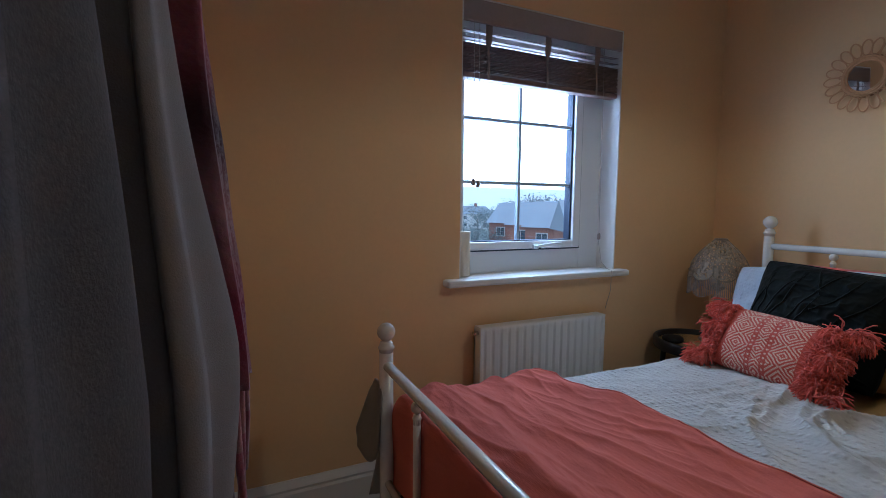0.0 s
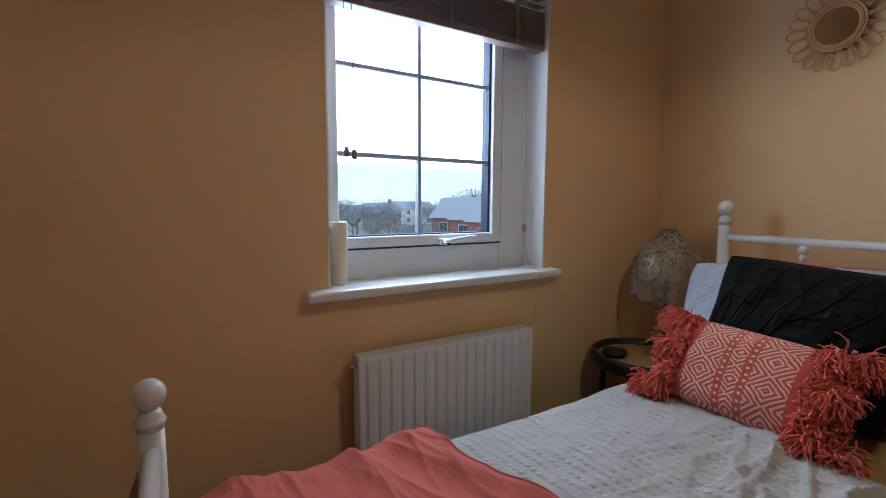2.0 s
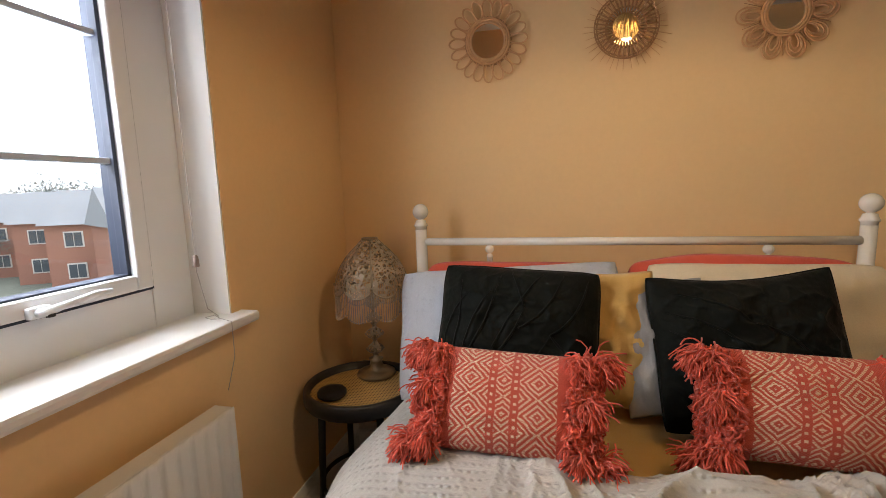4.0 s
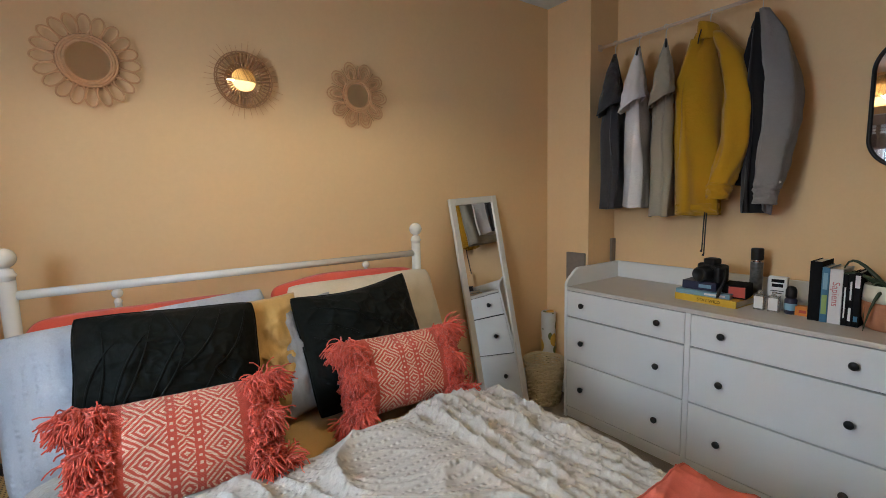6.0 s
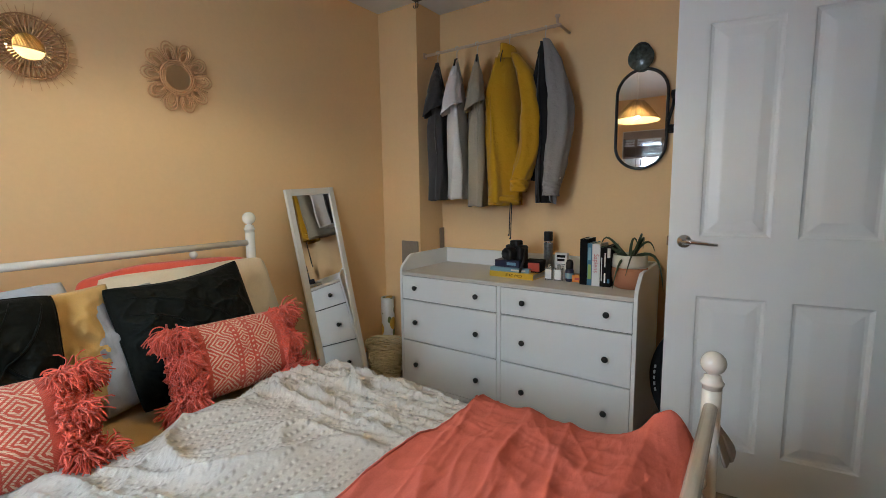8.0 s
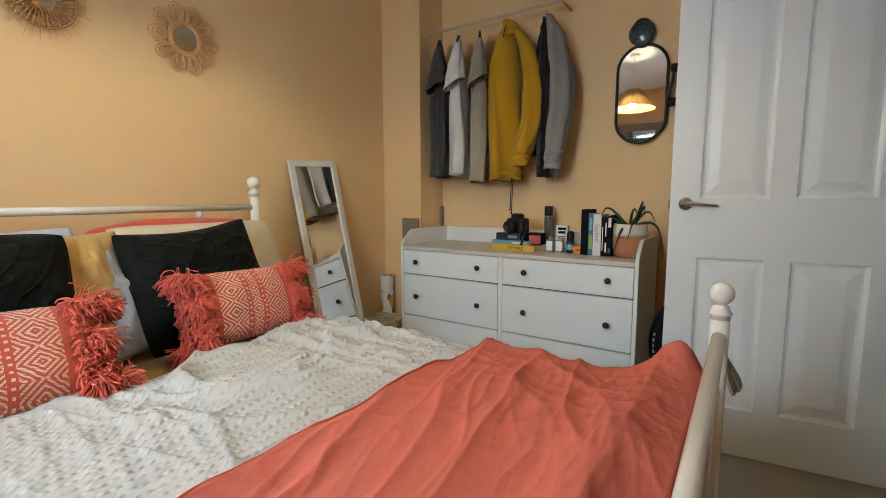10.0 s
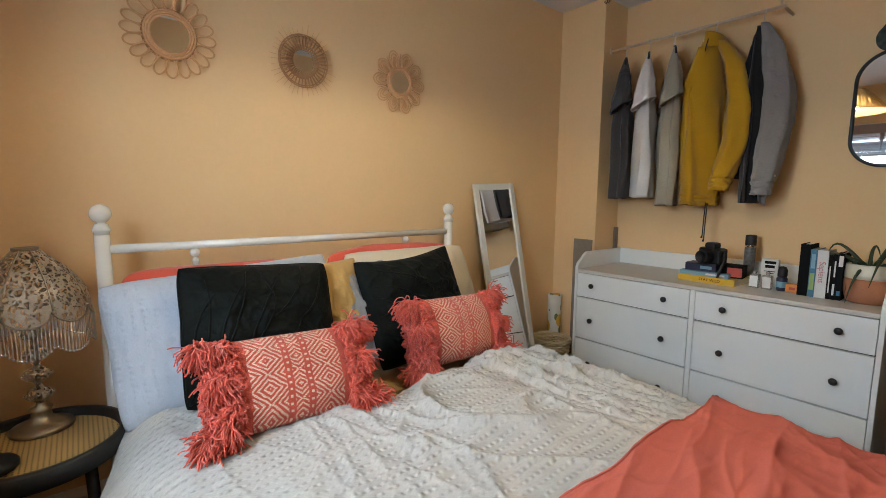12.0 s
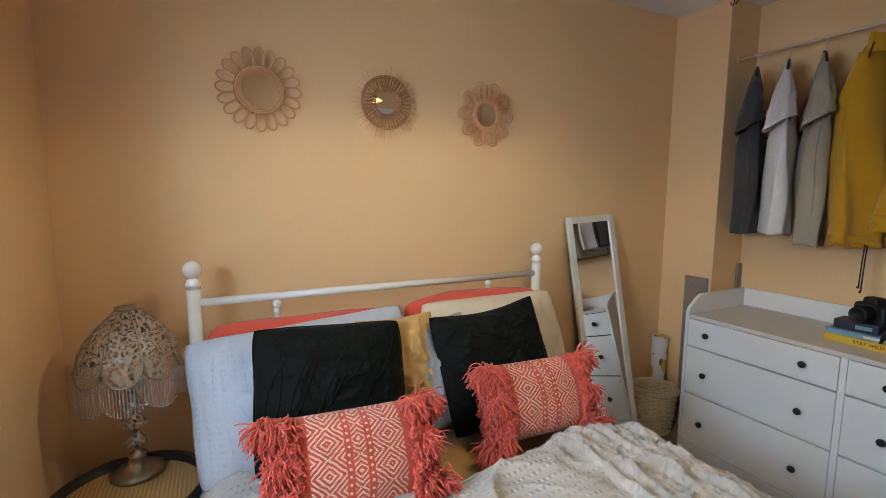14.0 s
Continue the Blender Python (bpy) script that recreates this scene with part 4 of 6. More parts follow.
# ---- blind ----
M_SLAT = material("taupe_wooden_slat", (0.235, 0.165, 0.15), 0.42, grain=0.12, grain_scale=60, island=0.16)
M_SLATPALE = material("taupe_painted_slat", (0.36, 0.30, 0.28), 0.42, grain=0.08, grain_scale=60, island=0.08)
M_TAPE = material("taupe_blind_tape", (0.30, 0.24, 0.21), 0.85, grain=0.2, grain_scale=500, bump=0.3, bump_scale=600)
M_CORD = material("pale_cord", (0.42, 0.39, 0.36), 0.8, grain=0.1)
VX0, VX1, VY = WX0 + 0.008, WX1 - 0.008, YN + 0.012
blind = thing("venetian_blind", (1.385, VY, 1.75), "half-raised taupe wooden venetian blind in the window", "blind")
part("valance", boxes(((VX0, VY - 0.012, 1.965), (VX1, VY + 0.004, WZ1 - 0.007)), bevel=0.003), M_SLATPALE, blind, smooth=False, world_space=True)
part("head_rail", boxes(((VX0, VY + 0.006, 1.99), (VX1, VY + 0.055, WZ1 - 0.008))), M_SLATPALE, blind, smooth=False, world_space=True)
slat_bm = boxes(((VX0 - 1.385, -0.024, -0.0014), (VX1 - 1.385, 0.024, 0.0014)), bevel=0.001)
first = part("slat", slat_bm, M_SLAT, blind, smooth=False)
slat_me = first.data
bpy.data.objects.remove(first)
rnd = random.Random(4)
zsl = [1.772 + 0.0056 * i for i in range(21)] + [1.912, 1.940]
for i, z in enumerate(zsl):
    tilt = rnd.uniform(-5, 5) if i < 21 else 12
    shared("slat", slat_me, Matrix.Translation((rnd.uniform(-0.001, 0.001), 0.032, z - 1.75)) @ Matrix.Rotation(radians(tilt), 4, "X"), blind)
part("bottom_bar", boxes(((VX0, VY + 0.008, 1.744), (VX1, VY + 0.058, 1.766)), bevel=0.004), M_SLAT, blind, smooth=False, world_space=True)
for fx in (0.145, 0.50, 0.835):
    x = VX0 + (VX1 - VX0) * fx
    bm = surf(lambda u, v: (x - 0.016 * (0.35 + 0.65 * min(1.0, max(0.0, (v - 0.55) / 0.15))) + 0.032 * (0.35 + 0.65 * min(1.0, max(0.0, (v - 0.55) / 0.15))) * u,
                            VY + 0.003 - 0.003 * math.sin(v * 9), 1.742 + 0.225 * v), 4, 24)
    tp = part("ladder_tape", bm, M_TAPE, blind, "woven tape over the slats", world_space=True)
    thick(tp, 0.0015)
for x, zend in ((0.998, 1.318), (1.022, 1.312)):
    bm = bmesh.new()
    tube(bm, [(x, VY - 0.004, 1.97), (x, VY - 0.006, 1.75), (x + 0.003, VY - 0.004, zend)], 0.0012, 6)
    cord = part("pull_cord", bm, M_CORD, blind, world_space=True)
    part("cord_knob", lathe(bmesh.new(), [(0.004, 0.028), (0.0075, 0.024), (0.009, 0.0), (0.0, -0.002)], (x + 0.003, VY - 0.004, zend - 0.026), 10), M_TAPE, cord, "wooden cord knob", world_space=True)
bm = bmesh.new()
tube(bm, [(1.715, VY + 0.004, 1.98), (1.720, VY + 0.002, 1.5), (1.722, VY + 0.0, 1.08), (1.722, VY, 1.03), (1.735, VY - 0.01, 0.93), (1.75, VY - 0.03, 0.905)], 0.0012, 6)
cord = part("pull_cord", bm, M_CORD, blind, world_space=True)
part("cord_knob", lathe(bmesh.new(), [(0.004, 0.03), (0.007, 0.026), (0.0085, 0.0), (0.0, -0.002)], (1.722, VY, 1.045), 10), M_TAPE, cord, "wooden cord knob", world_space=True)
bm = bmesh.new()
tube(bm, [(1.75, VY - 0.03, 0.9005), (1.758, VY - 0.01, 0.906), (1.745, VY + 0.01, 0.9015), (1.73, VY - 0.02, 0.903), (1.742, VY - 0.045, 0.9015), (1.742, 1.718, 0.895), (1.74, 1.717, 0.80), (1.745, 1.752, 0.70)], 0.0012, 6)
part("loose_cord", bm, M_CORD, blind, world_space=True)

# ---- pendant lamp ----
LX, LY, LZ = 1.385, 0.46, 1.990
M_RAFFIA = material("raffia_strands", (0.52, 0.34, 0.13), 0.8, island=0.35, grain=0.2, grain_scale=80)
M_RAFFIA.node_tree.nodes["Principled BSDF"].inputs["Subsurface Weight"].default_value = 0.0
lamp = thing("pendant_lamp", (LX, LY, ZC), "raffia cone pendant lamp with a lit warm bulb", "pendant lamp")
part("ceiling_rose", lathe(bmesh.new(), [(0.045, 0.0), (0.045, -0.008), (0.03, -0.024), (0.008, -0.03), (0.0, -0.03)], n=24), M_GLOSS, lamp)
bm = bmesh.new()
tube(bm, [(0, 0, -0.028), (0, 0, LZ + 0.115 - ZC)], 0.003, 8)
part("cord", bm, M_GLOSS, lamp)
part("lamp_holder", lathe(bmesh.new(), [(0.0, 0.0), (0.016, -0.002), (0.018, -0.05), (0.014, -0.075), (0.0, -0.075)], (0, 0, LZ + 0.118 - ZC), 16), M_GLOSS, lamp)
bm = bmesh.new()
rnd = random.Random(12)
R0, R1, Z0, Z1 = 0.060, 0.195, LZ + 0.125 - ZC, LZ - 0.040 - ZC
for i in range(230):
    a = 2 * math.pi * i / 230
    da = rnd.uniform(-0.03, 0.03)
    pts = []
    for k in range(5):
        f = k / 4
        r = R0 + (R1 - R0) * f ** 0.85
        pts.append((r * math.cos(a + da * f), r * math.sin(a + da * f), Z0 + (Z1 - Z0) * f))
    tube(bm, pts, 0.0021, 3, caps=False)
tagged(part("shade_strands", bm, M_RAFFIA, lamp, "radiating raffia strands"), kind="stuff")
M_LINING = material("raffia_lining", (0.62, 0.42, 0.17), 0.85, grain=0.25, grain_scale=120)
mx = M_LINING.node_tree
tl = mx.nodes.new("ShaderNodeBsdfTranslucent")
tl.inputs["Color"].default_value = (0.62, 0.40, 0.14, 1)
mixs = mx.nodes.new("ShaderNodeMixShader")
mixs.inputs[0].default_value = 0.30
outn = [n for n in mx.nodes if n.bl_idname == "ShaderNodeOutputMaterial"][0]
mx.links.new(mx.nodes["Principled BSDF"].outputs[0], mixs.inputs[1])
mx.links.new(tl.outputs[0], mixs.inputs[2])
mx.links.new(mixs.outputs[0], outn.inputs["Surface"])
part("shade_lining", surf(lambda u, v: ((R0 + (R1 - R0) * v ** 0.85 - 0.003) * math.cos(2 * math.pi * u), (R0 + (R1 - R0) * v ** 0.85 - 0.003) * math.sin(2 * math.pi * u), Z0 + (Z1 - Z0) * v), 48, 6, True), M_LINING, lamp)
for r, z in ((R0, Z0), (R1, Z1)):
    bm = bmesh.new()
    tube(bm, ring_pts(r, 48, (0, 0, z)), 0.0035, 6, closed=True)
    part("shade_ring", bm, M_RAFFIA, lamp)
for k in range(3):
    a = 2 * math.pi * k / 3
    bm = bmesh.new()
    tube(bm, [(0.016 * math.cos(a), 0.016 * math.sin(a), Z0 - 0.005), (R0 * math.cos(a), R0 * math.sin(a), Z0)], 0.002, 6)
    part("spider_arm", bm, M_BLACKMETAL, lamp)
M_BULB = material("warm_bulb", (1.0, 0.85, 0.6), 0.3, emit=((1.0, 0.82, 0.54), BULB_LIGHT))
bm = bmesh.new()
bmesh.ops.create_icosphere(bm, subdivisions=2, radius=0.030, matrix=Matrix.Translation((0, 0, LZ + 0.008 - ZC)))
part("bulb", bm, M_BULB, lamp, "glowing warm bulb")

# ---- rattan wall mirrors ----
M_RATTAN = material("pale_rattan", (0.72, 0.40, 0.18), 0.6, grain=0.12, grain_scale=90, blotch=0.15, blotch_scale=30, bump=0.2, bump_scale=300)
M_RATTANDARK = material("brown_rattan", (0.48, 0.24, 0.09), 0.6, grain=0.2, grain_scale=90, blotch=0.2, blotch_scale=30, bump=0.2, bump_scale=300)


def wall_mirror(at, tilt, yaw, label):
    """Local z points into the room, local y up."""
    ob = thing("wall_mirror", at, label, "mirror", "round mirrors over the bed")
    ob.matrix_basis = Matrix.Translation(at) @ Matrix(((0, 0, -1), (-1, 0, 0), (0, 1, 0))).to_4x4() @ Matrix.Rotation(radians(tilt), 4, "X") @ Matrix.Rotation(radians(yaw), 4, "Y")
    return ob


def rim(ob, r0, r1, mat, steps=3):
    for k in range(steps):
        bm = bmesh.new()
        r = r0 + (r1 - r0) * (k + 0.5) / steps
        tube(bm, ring_pts(r, 56, (0, 0, 0.006 + 0.003 * (k == 1))), (r1 - r0) / steps * 0.55, 8, closed=True)
        part("rim_ring", bm, mat, ob)


def loop_mesh(mat, r0, r1, w, rad=0.0028):
    """One petal: a bent cane loop."""
    bm = bmesh.new()
    pts = []
    for i in range(17):
        a = -math.pi * 0.86 + 2 * math.pi * 0.86 * i / 16
        mid = (r0 + r1) / 2
        pts.append((w / 2 * math.sin(a) * (1.0 if abs(a) < 1.6 else 0.9), mid + (r1 - r0) / 2 * math.cos(a), 0.004))
    tube(bm, pts, rad, 6)
    ob = part("petal_shape", bm, mat)
    me = ob.data
    bpy.data.objects.remove(ob)
    return me


m1 = wall_mirror((2.560, 1.132, 1.777), 2.5, 0, "round mirror in a pale rattan flower frame")
part("glass", lathe(bmesh.new(), [(0.0, 0.0), (0.066, 0.0), (0.066, 0.004), (0.0, 0.004)], n=48), M_MIRROR, m1, smooth=False)
rim(m1, 0.062, 0.086, M_RATTAN)
pet = loop_mesh(M_RATTAN, 0.084, 0.150, 0.038, 0.0033)
for i in range(20):
    shared("petal", pet, Matrix.Rotation(2 * math.pi * i / 20, 4, "Z") @ Matrix.Translation((0, 0, 0.003 * (i % 2))), m1)
part("backing", lathe(bmesh.new(), [(0.0, -0.012), (0.09, -0.012), (0.09, -0.001), (0.0, -0.001)], n=32), M_RATTANDARK, m1)

m2 = wall_mirror((2.556, 0.637, 1.776), 1.8, 0.0, "small round mirror in a brown rattan sunburst frame")
part("glass", lathe(bmesh.new(), [(0.0, 0.0), (0.064, 0.0), (0.064, 0.004), (0.0, 0.004)], n=48), M_MIRROR, m2, smooth=False)
bm = bmesh.new()
tube(bm, [(0.046, 0, 0.008), (0.110, 0, 0.008)], 0.0030, 6)
st = part("stick_shape", bm, M_RATTANDARK)
stick = st.data
bpy.data.objects.remove(st)
bm = bmesh.new()
tube(bm, [(0.085, 0, 0.002), (0.150, 0, 0.000)], [0.0016, 0.0009], 5)
st = part("spike_shape", bm, M_RATTAN)
spike = st.data
bpy.data.objects.remove(st)
rnd = random.Random(7)
for i in range(38):
    a = 2 * math.pi * i / 38
    shared("stick", stick, Matrix.Rotation(a, 4, "Z"), m2)
    shared("spike", spike, Matrix.Rotation(a + 0.07 + rnd.uniform(-0.03, 0.03), 4, "Z") @ Matrix.Diagonal((rnd.uniform(0.88, 1.06), 1, 1, 1)), m2)
for r, z in ((0.066, 0.006), (0.108, 0.009), (0.100, 0.004)):
    bm = bmesh.new()
    tube(bm, ring_pts(r, 56, (0, 0, z)), 0.0028, 6, closed=True)
    part("rim_ring", bm, M_RATTANDARK, m2)
part("backing", lathe(bmesh.new(), [(0.0, -0.012), (0.07, -0.012), (0.07, -0.001), (0.0, -0.001)], n=32), M_RATTANDARK, m2)

m3 = wall_mirror((2.560, 0.138, 1.768), 2.0, 0, "small round mirror in a looped cane flower frame")
part("glass", lathe(bmesh.new(), [(0.0, 0.0), (0.056, 0.0), (0.056, 0.004), (0.0, 0.004)], n=48), M_MIRROR, m3, smooth=False)
rim(m3, 0.053, 0.076, M_RATTAN)
for r1, w in ((0.150, 0.058), (0.136, 0.040), (0.120, 0.024)):
    pet = loop_mesh(M_RATTAN, 0.072, r1, w, 0.0031)
    for i in range(10):
        shared("petal", pet, Matrix.Rotation(2 * math.pi * (i + 0.5) / 10, 4, "Z"), m3)
bm = bmesh.new()
tube(bm, [(0.074, 0, 0.006), (0.135, 0, 0.005)], [0.0015, 0.001], 5)
st = part("spike_shape", bm, M_RATTANDARK)
spike = st.data
bpy.data.objects.remove(st)
for i in range(10):
    shared("spike", spike, Matrix.Rotation(2 * math.pi * i / 10 + 0.31, 4, "Z"), m3)
part("backing", lathe(bmesh.new(), [(0.0, -0.012), (0.075, -0.012), (0.075, -0.001), (0.0, -0.001)], n=32), M_RATTANDARK, m3)

# ---- bedside table, lamp, stone ----
TX, TY, TZ = 2.185, 1.562, 0.520
M_BLACKWOOD = material("black_stained_wood", (0.012, 0.011, 0.010), 0.45, grain=0.2, grain_scale=80, bump=0.1, bump_scale=150)
M_CANE = material("woven_cane", (0.56, 0.37, 0.13), 0.6, second=(0.48, 0.30, 0.10), grain=0.15, grain_scale=200)
nt = M_CANE.node_tree
tc = [n for n in nt.nodes if n.bl_idname == "ShaderNodeTexCoord"][0]
sep = nt.nodes.new("ShaderNodeSeparateXYZ")
nt.links.new(tc.outputs["Object"], sep.inputs[0])


def cf(op, a, b=None):
    return fn(op, a, b, nt)


gx = cf("ABSOLUTE", cf("SUBTRACT", cf("FRACT", cf("DIVIDE", sep.outputs["X"], 0.0115)), 0.5))
gy = cf("ABSOLUTE", cf("SUBTRACT", cf("FRACT", cf("DIVIDE", sep.outputs["Y"], 0.0115)), 0.5))
hole = cf("LESS_THAN", cf("ADD", gx, gy), 0.30)
pb = nt.nodes["Principled BSDF"]
src = pb.inputs["Base Color"].links[0].from_socket
hm = nt.nodes.new("ShaderNodeMix")
hm.data_type = "RGBA"
hm.inputs[7].default_value = (0.05, 0.03, 0.012, 1)
nt.links.new(hole, hm.inputs[0])
nt.links.new(src, hm.inputs[6])
nt.links.new(hm.outputs[2], pb.inputs["Base Color"])
table = thing("bedside_table", (TX, TY, 0.0), "round black bedside table with a cane inlay top", "side table")
part("rim", lathe(bmesh.new(), [(0.172, TZ - 0.028), (0.200, TZ - 0.028), (0.205, TZ - 0.02), (0.205, TZ + 0.018), (0.200, TZ + 0.024), (0.188, TZ + 0.024), (0.184, TZ + 0.018), (0.182, TZ - 0.004), (0.172, TZ - 0.004)], n=56), M_BLACKWOOD, table)
part("cane_top", lathe(bmesh.new(), [(0.0, TZ - 0.012), (0.183, TZ - 0.012), (0.183, TZ - 0.002), (0.0, TZ - 0.002)], n=48), M_CANE, table, "woven cane inlay", smooth=False)
for k in range(4):
    a = radians(45 + 90 * k)
    bm = bmesh.new()
    tube(bm, [(0.150 * math.cos(a), 0.150 * math.sin(a), TZ - 0.01), (0.175 * math.cos(a), 0.175 * math.sin(a), 0.0)], [0.013, 0.010], 10)
    part("leg", bm, M_BLACKWOOD, table)
bm = bmesh.new()
tube(bm, ring_pts(0.160, 40, (0, 0, 0.18)), 0.008, 8, closed=True)
part("stretcher", bm, M_BLACKWOOD, table)

stone = part("round_box", lathe(bmesh.new(), [(0.0, 0.0), (0.040, 0.0), (0.050, 0.008), (0.051, 0.018), (0.044, 0.027), (0.020, 0.031), (0.0, 0.031)], n=36), M_BLACK)
stone.location = (2.105, 1.640, TZ - 0.002)
tagged(stone, "flat round black trinket box on the bedside table", "trinket box")

M_FILIGREE = material("tarnished_brass_filigree", (0.42, 0.345, 0.24), 0.40, metal=0.2, second=(0.27, 0.21, 0.14), blotch_scale=25, grain=0.2, grain_scale=150)
M_BRASS = material("tarnished_brass", (0.36, 0.30, 0.20), 0.36, metal=0.8, second=(0.24, 0.20, 0.14), blotch_scale=30, grain=0.15)
nt = M_FILIGREE.node_tree
tc = [n for n in nt.nodes if n.bl_idname == "ShaderNodeTexCoord"][0]
vo = nt.nodes.new("ShaderNodeTexVoronoi")
vo.feature = "DISTANCE_TO_EDGE"
vo.inputs["Scale"].default_value = 66.0
wn = nt.nodes.new("ShaderNodeTexNoise")
wn.inputs["Scale"].default_value = 60.0
va = nt.nodes.new("ShaderNodeMix")
va.data_type = "RGBA"
va.inputs[0].default_value = 0.025
nt.links.new(tc.outputs["Object"], wn.inputs["Vector"])
nt.links.new(tc.outputs["Object"], va.inputs[6])
nt.links.new(wn.outputs["Color"], va.inputs[7])
nt.links.new(va.outputs[2], vo.inputs["Vector"])
open_ = cf("GREATER_THAN", vo.outputs["Distance"], 0.135)
trn = nt.nodes.new("ShaderNodeBsdfTransparent")
ms = nt.nodes.new("ShaderNodeMixShader")
nt.links.new(open_, ms.inputs[0])
nt.links.new(nt.nodes["Principled BSDF"].outputs[0], ms.inputs[1])
nt.links.new(trn.outputs[0], ms.inputs[2])
nt.links.new(ms.outputs[0], [n for n in nt.nodes if n.bl_idname == "ShaderNodeOutputMaterial"][0].inputs["Surface"])

AX, AY, AZ = 2.312, 1.556, TZ - 0.002
tl_ = thing("table_lamp", (AX, AY, AZ), "brass filigree table lamp with a beaded glass fringe", "table lamp")
part("base", lathe(bmesh.new(), [(0.0, 0.0), (0.072, 0.0), (0.075, 0.004), (0.072, 0.012), (0.050, 0.022), (0.026, 0.034), (0.022, 0.055), (0.028, 0.064), (0.012, 0.070), (0.009, 0.085), (0.0, 0.085)], n=36), M_BRASS, tl_)
for z, r in ((0.105, 0.036), (0.165, 0.038), (0.225, 0.034), (0.285, 0.034)):
    part("openwork_knop", lathe(bmesh.new(), [(0.008, -0.028), (0.012, -0.02), (r * 0.7, -0.012), (r, 0.0), (r * 0.7, 0.012), (0.012, 0.02), (0.008, 0.028)], (0, 0, z), 16), M_FILIGREE, tl_, "pierced brass knop")
bm = bmesh.new()
tube(bm, [(0, 0, 0.08), (0, 0, 0.40)], 0.006, 10)
part("stem", bm, M_BRASS, tl_)
SB, ST = 0.352, 0.530
PROF = [(0.026, 0.0), (0.032, -0.006), (0.056, -0.030), (0.083, -0.056), (0.106, -0.086), (0.123, -0.118), (0.133, -0.148), (0.136, -0.170)]


def shade_at(f):
    f = max(0.0, min(0.9999, f)) * (len(PROF) - 1)
    k = int(f)
    t = f - k
    return PROF[k][0] * (1 - t) + PROF[k + 1][0] * t, PROF[k][1] * (1 - t) + PROF[k + 1][1] * t


shade = part("shade", lathe(bmesh.new(), [(0.022, ST + 0.002), (0.030, ST + 0.004), (0.031, ST - 0.004), (0.023, ST - 0.003)], n=24), M_BRASS, tl_)
for k in range(8):
    a0 = 2 * math.pi * k / 8

    def panel_fn(u, v, a0=a0):
        r, z = shade_at(v)
        a = a0 + (u - 0.5) * 2 * math.pi / 8
        bulge = 1 + 0.035 * v * math.cos((u - 0.5) * math.pi)
        z -= 0.030 * max(0.0, v - 0.75) / 0.25 * math.cos((u - 0.5) * math.pi) ** 0.7
        return (r * bulge * math.cos(a), r * bulge * math.sin(a), ST + z)

    part("filigree_panel", surf(panel_fn, 12, 16), M_FILIGREE, shade, "pierced filigree panel")
    am = a0 + math.pi / 8
    bm = bmesh.new()
    tube(bm, [(shade_at(f)[0] * math.cos(am), shade_at(f)[0] * math.sin(am), ST + shade_at(f)[1]) for f in [j / 8 for j in range(9)]], 0.0022, 6)
    bmesh.ops.create_icosphere(bm, subdivisions=2, radius=0.006, matrix=Matrix.Translation((0.138 * math.cos(am), 0.138 * math.sin(am), ST - 0.165)))
    part("rib", bm, M_BRASS, shade, "brass rib ending in a bead")
    bm = bmesh.new()
    tube(bm, [panel_fn(j / 10, 1.0) for j in range(11)], 0.0024, 6)
    part("scallop_edge", bm, M_BRASS, shade)
M_BEAD = material("clear_glass_beads", (0.86, 0.80, 0.72), 0.12, transmission=0.55, island=0.1)
bm = bmesh.new()
for k in range(104):
    a = 2 * math.pi * k / 104
    u = ((a / (2 * math.pi) * 8 + 0.5) % 1.0)
    zt = ST - 0.170 - 0.030 * math.cos((u - 0.5) * math.pi) ** 0.7
    r = 0.136 * (1 + 0.035 * math.cos((u - 0.5) * math.pi))
    zb = zt - 0.085
    tube(bm, [(r * math.cos(a), r * math.sin(a), zt), (r * math.cos(a), r * math.sin(a), zb)], 0.0013, 4, caps=False)
    bmesh.ops.create_icosphere(bm, subdivisions=1, radius=0.0034, matrix=Matrix.Translation((r * math.cos(a), r * math.sin(a), zb)))
tagged(part("bead_fringe", bm, M_BEAD, tl_, "hanging clear glass bead fringe"), kind="stuff")
bm = bmesh.new()
tube(bm, [(0.06, 0.03, 0.006), (0.10, 0.06, 0.006), (0.11, 0.10, 0.006), (0.105, 0.14, -0.02)], 0.0028, 6)
part("flex", bm, M_BRASS, tl_)

# ---- bin and roll ----
M_WICKER = material("natural_wicker", (0.68, 0.56, 0.36), 0.75, island=0.2, grain=0.2, grain_scale=120)
BNX, BNY = 2.415, -0.985
bin_ = thing("wicker_basket", (BNX, BNY, 0.0), "natural wicker waste basket on the carpet", "basket")
NB = 26
for j in range(20):
    z = 0.012 + 0.0125 * j
    r = 0.092 + 0.026 * j / 19
    bm = bmesh.new()
    pts = []
    for i in range(NB * 2):
        a = math.pi * i / NB
        rr = r + 0.0045 * (1 if (i // 2 + j) % 2 else -1) * (1 if i % 2 else 0.6)
        pts.append((rr * math.cos(a), rr * math.sin(a), z))
    tube(bm, pts, 0.0058, 5, closed=True)
    part("weave_strand", bm, M_WICKER, bin_)
for i in range(NB):
    a = 2 * math.pi * (i + 0.25) / NB
    bm = bmesh.new()
    tube(bm, [(0.092 * math.cos(a), 0.092 * math.sin(a), 0.004), (0.118 * math.cos(a), 0.118 * math.sin(a), 0.262)], 0.0032, 5)
    part("stake", bm, M_WICKER, bin_)
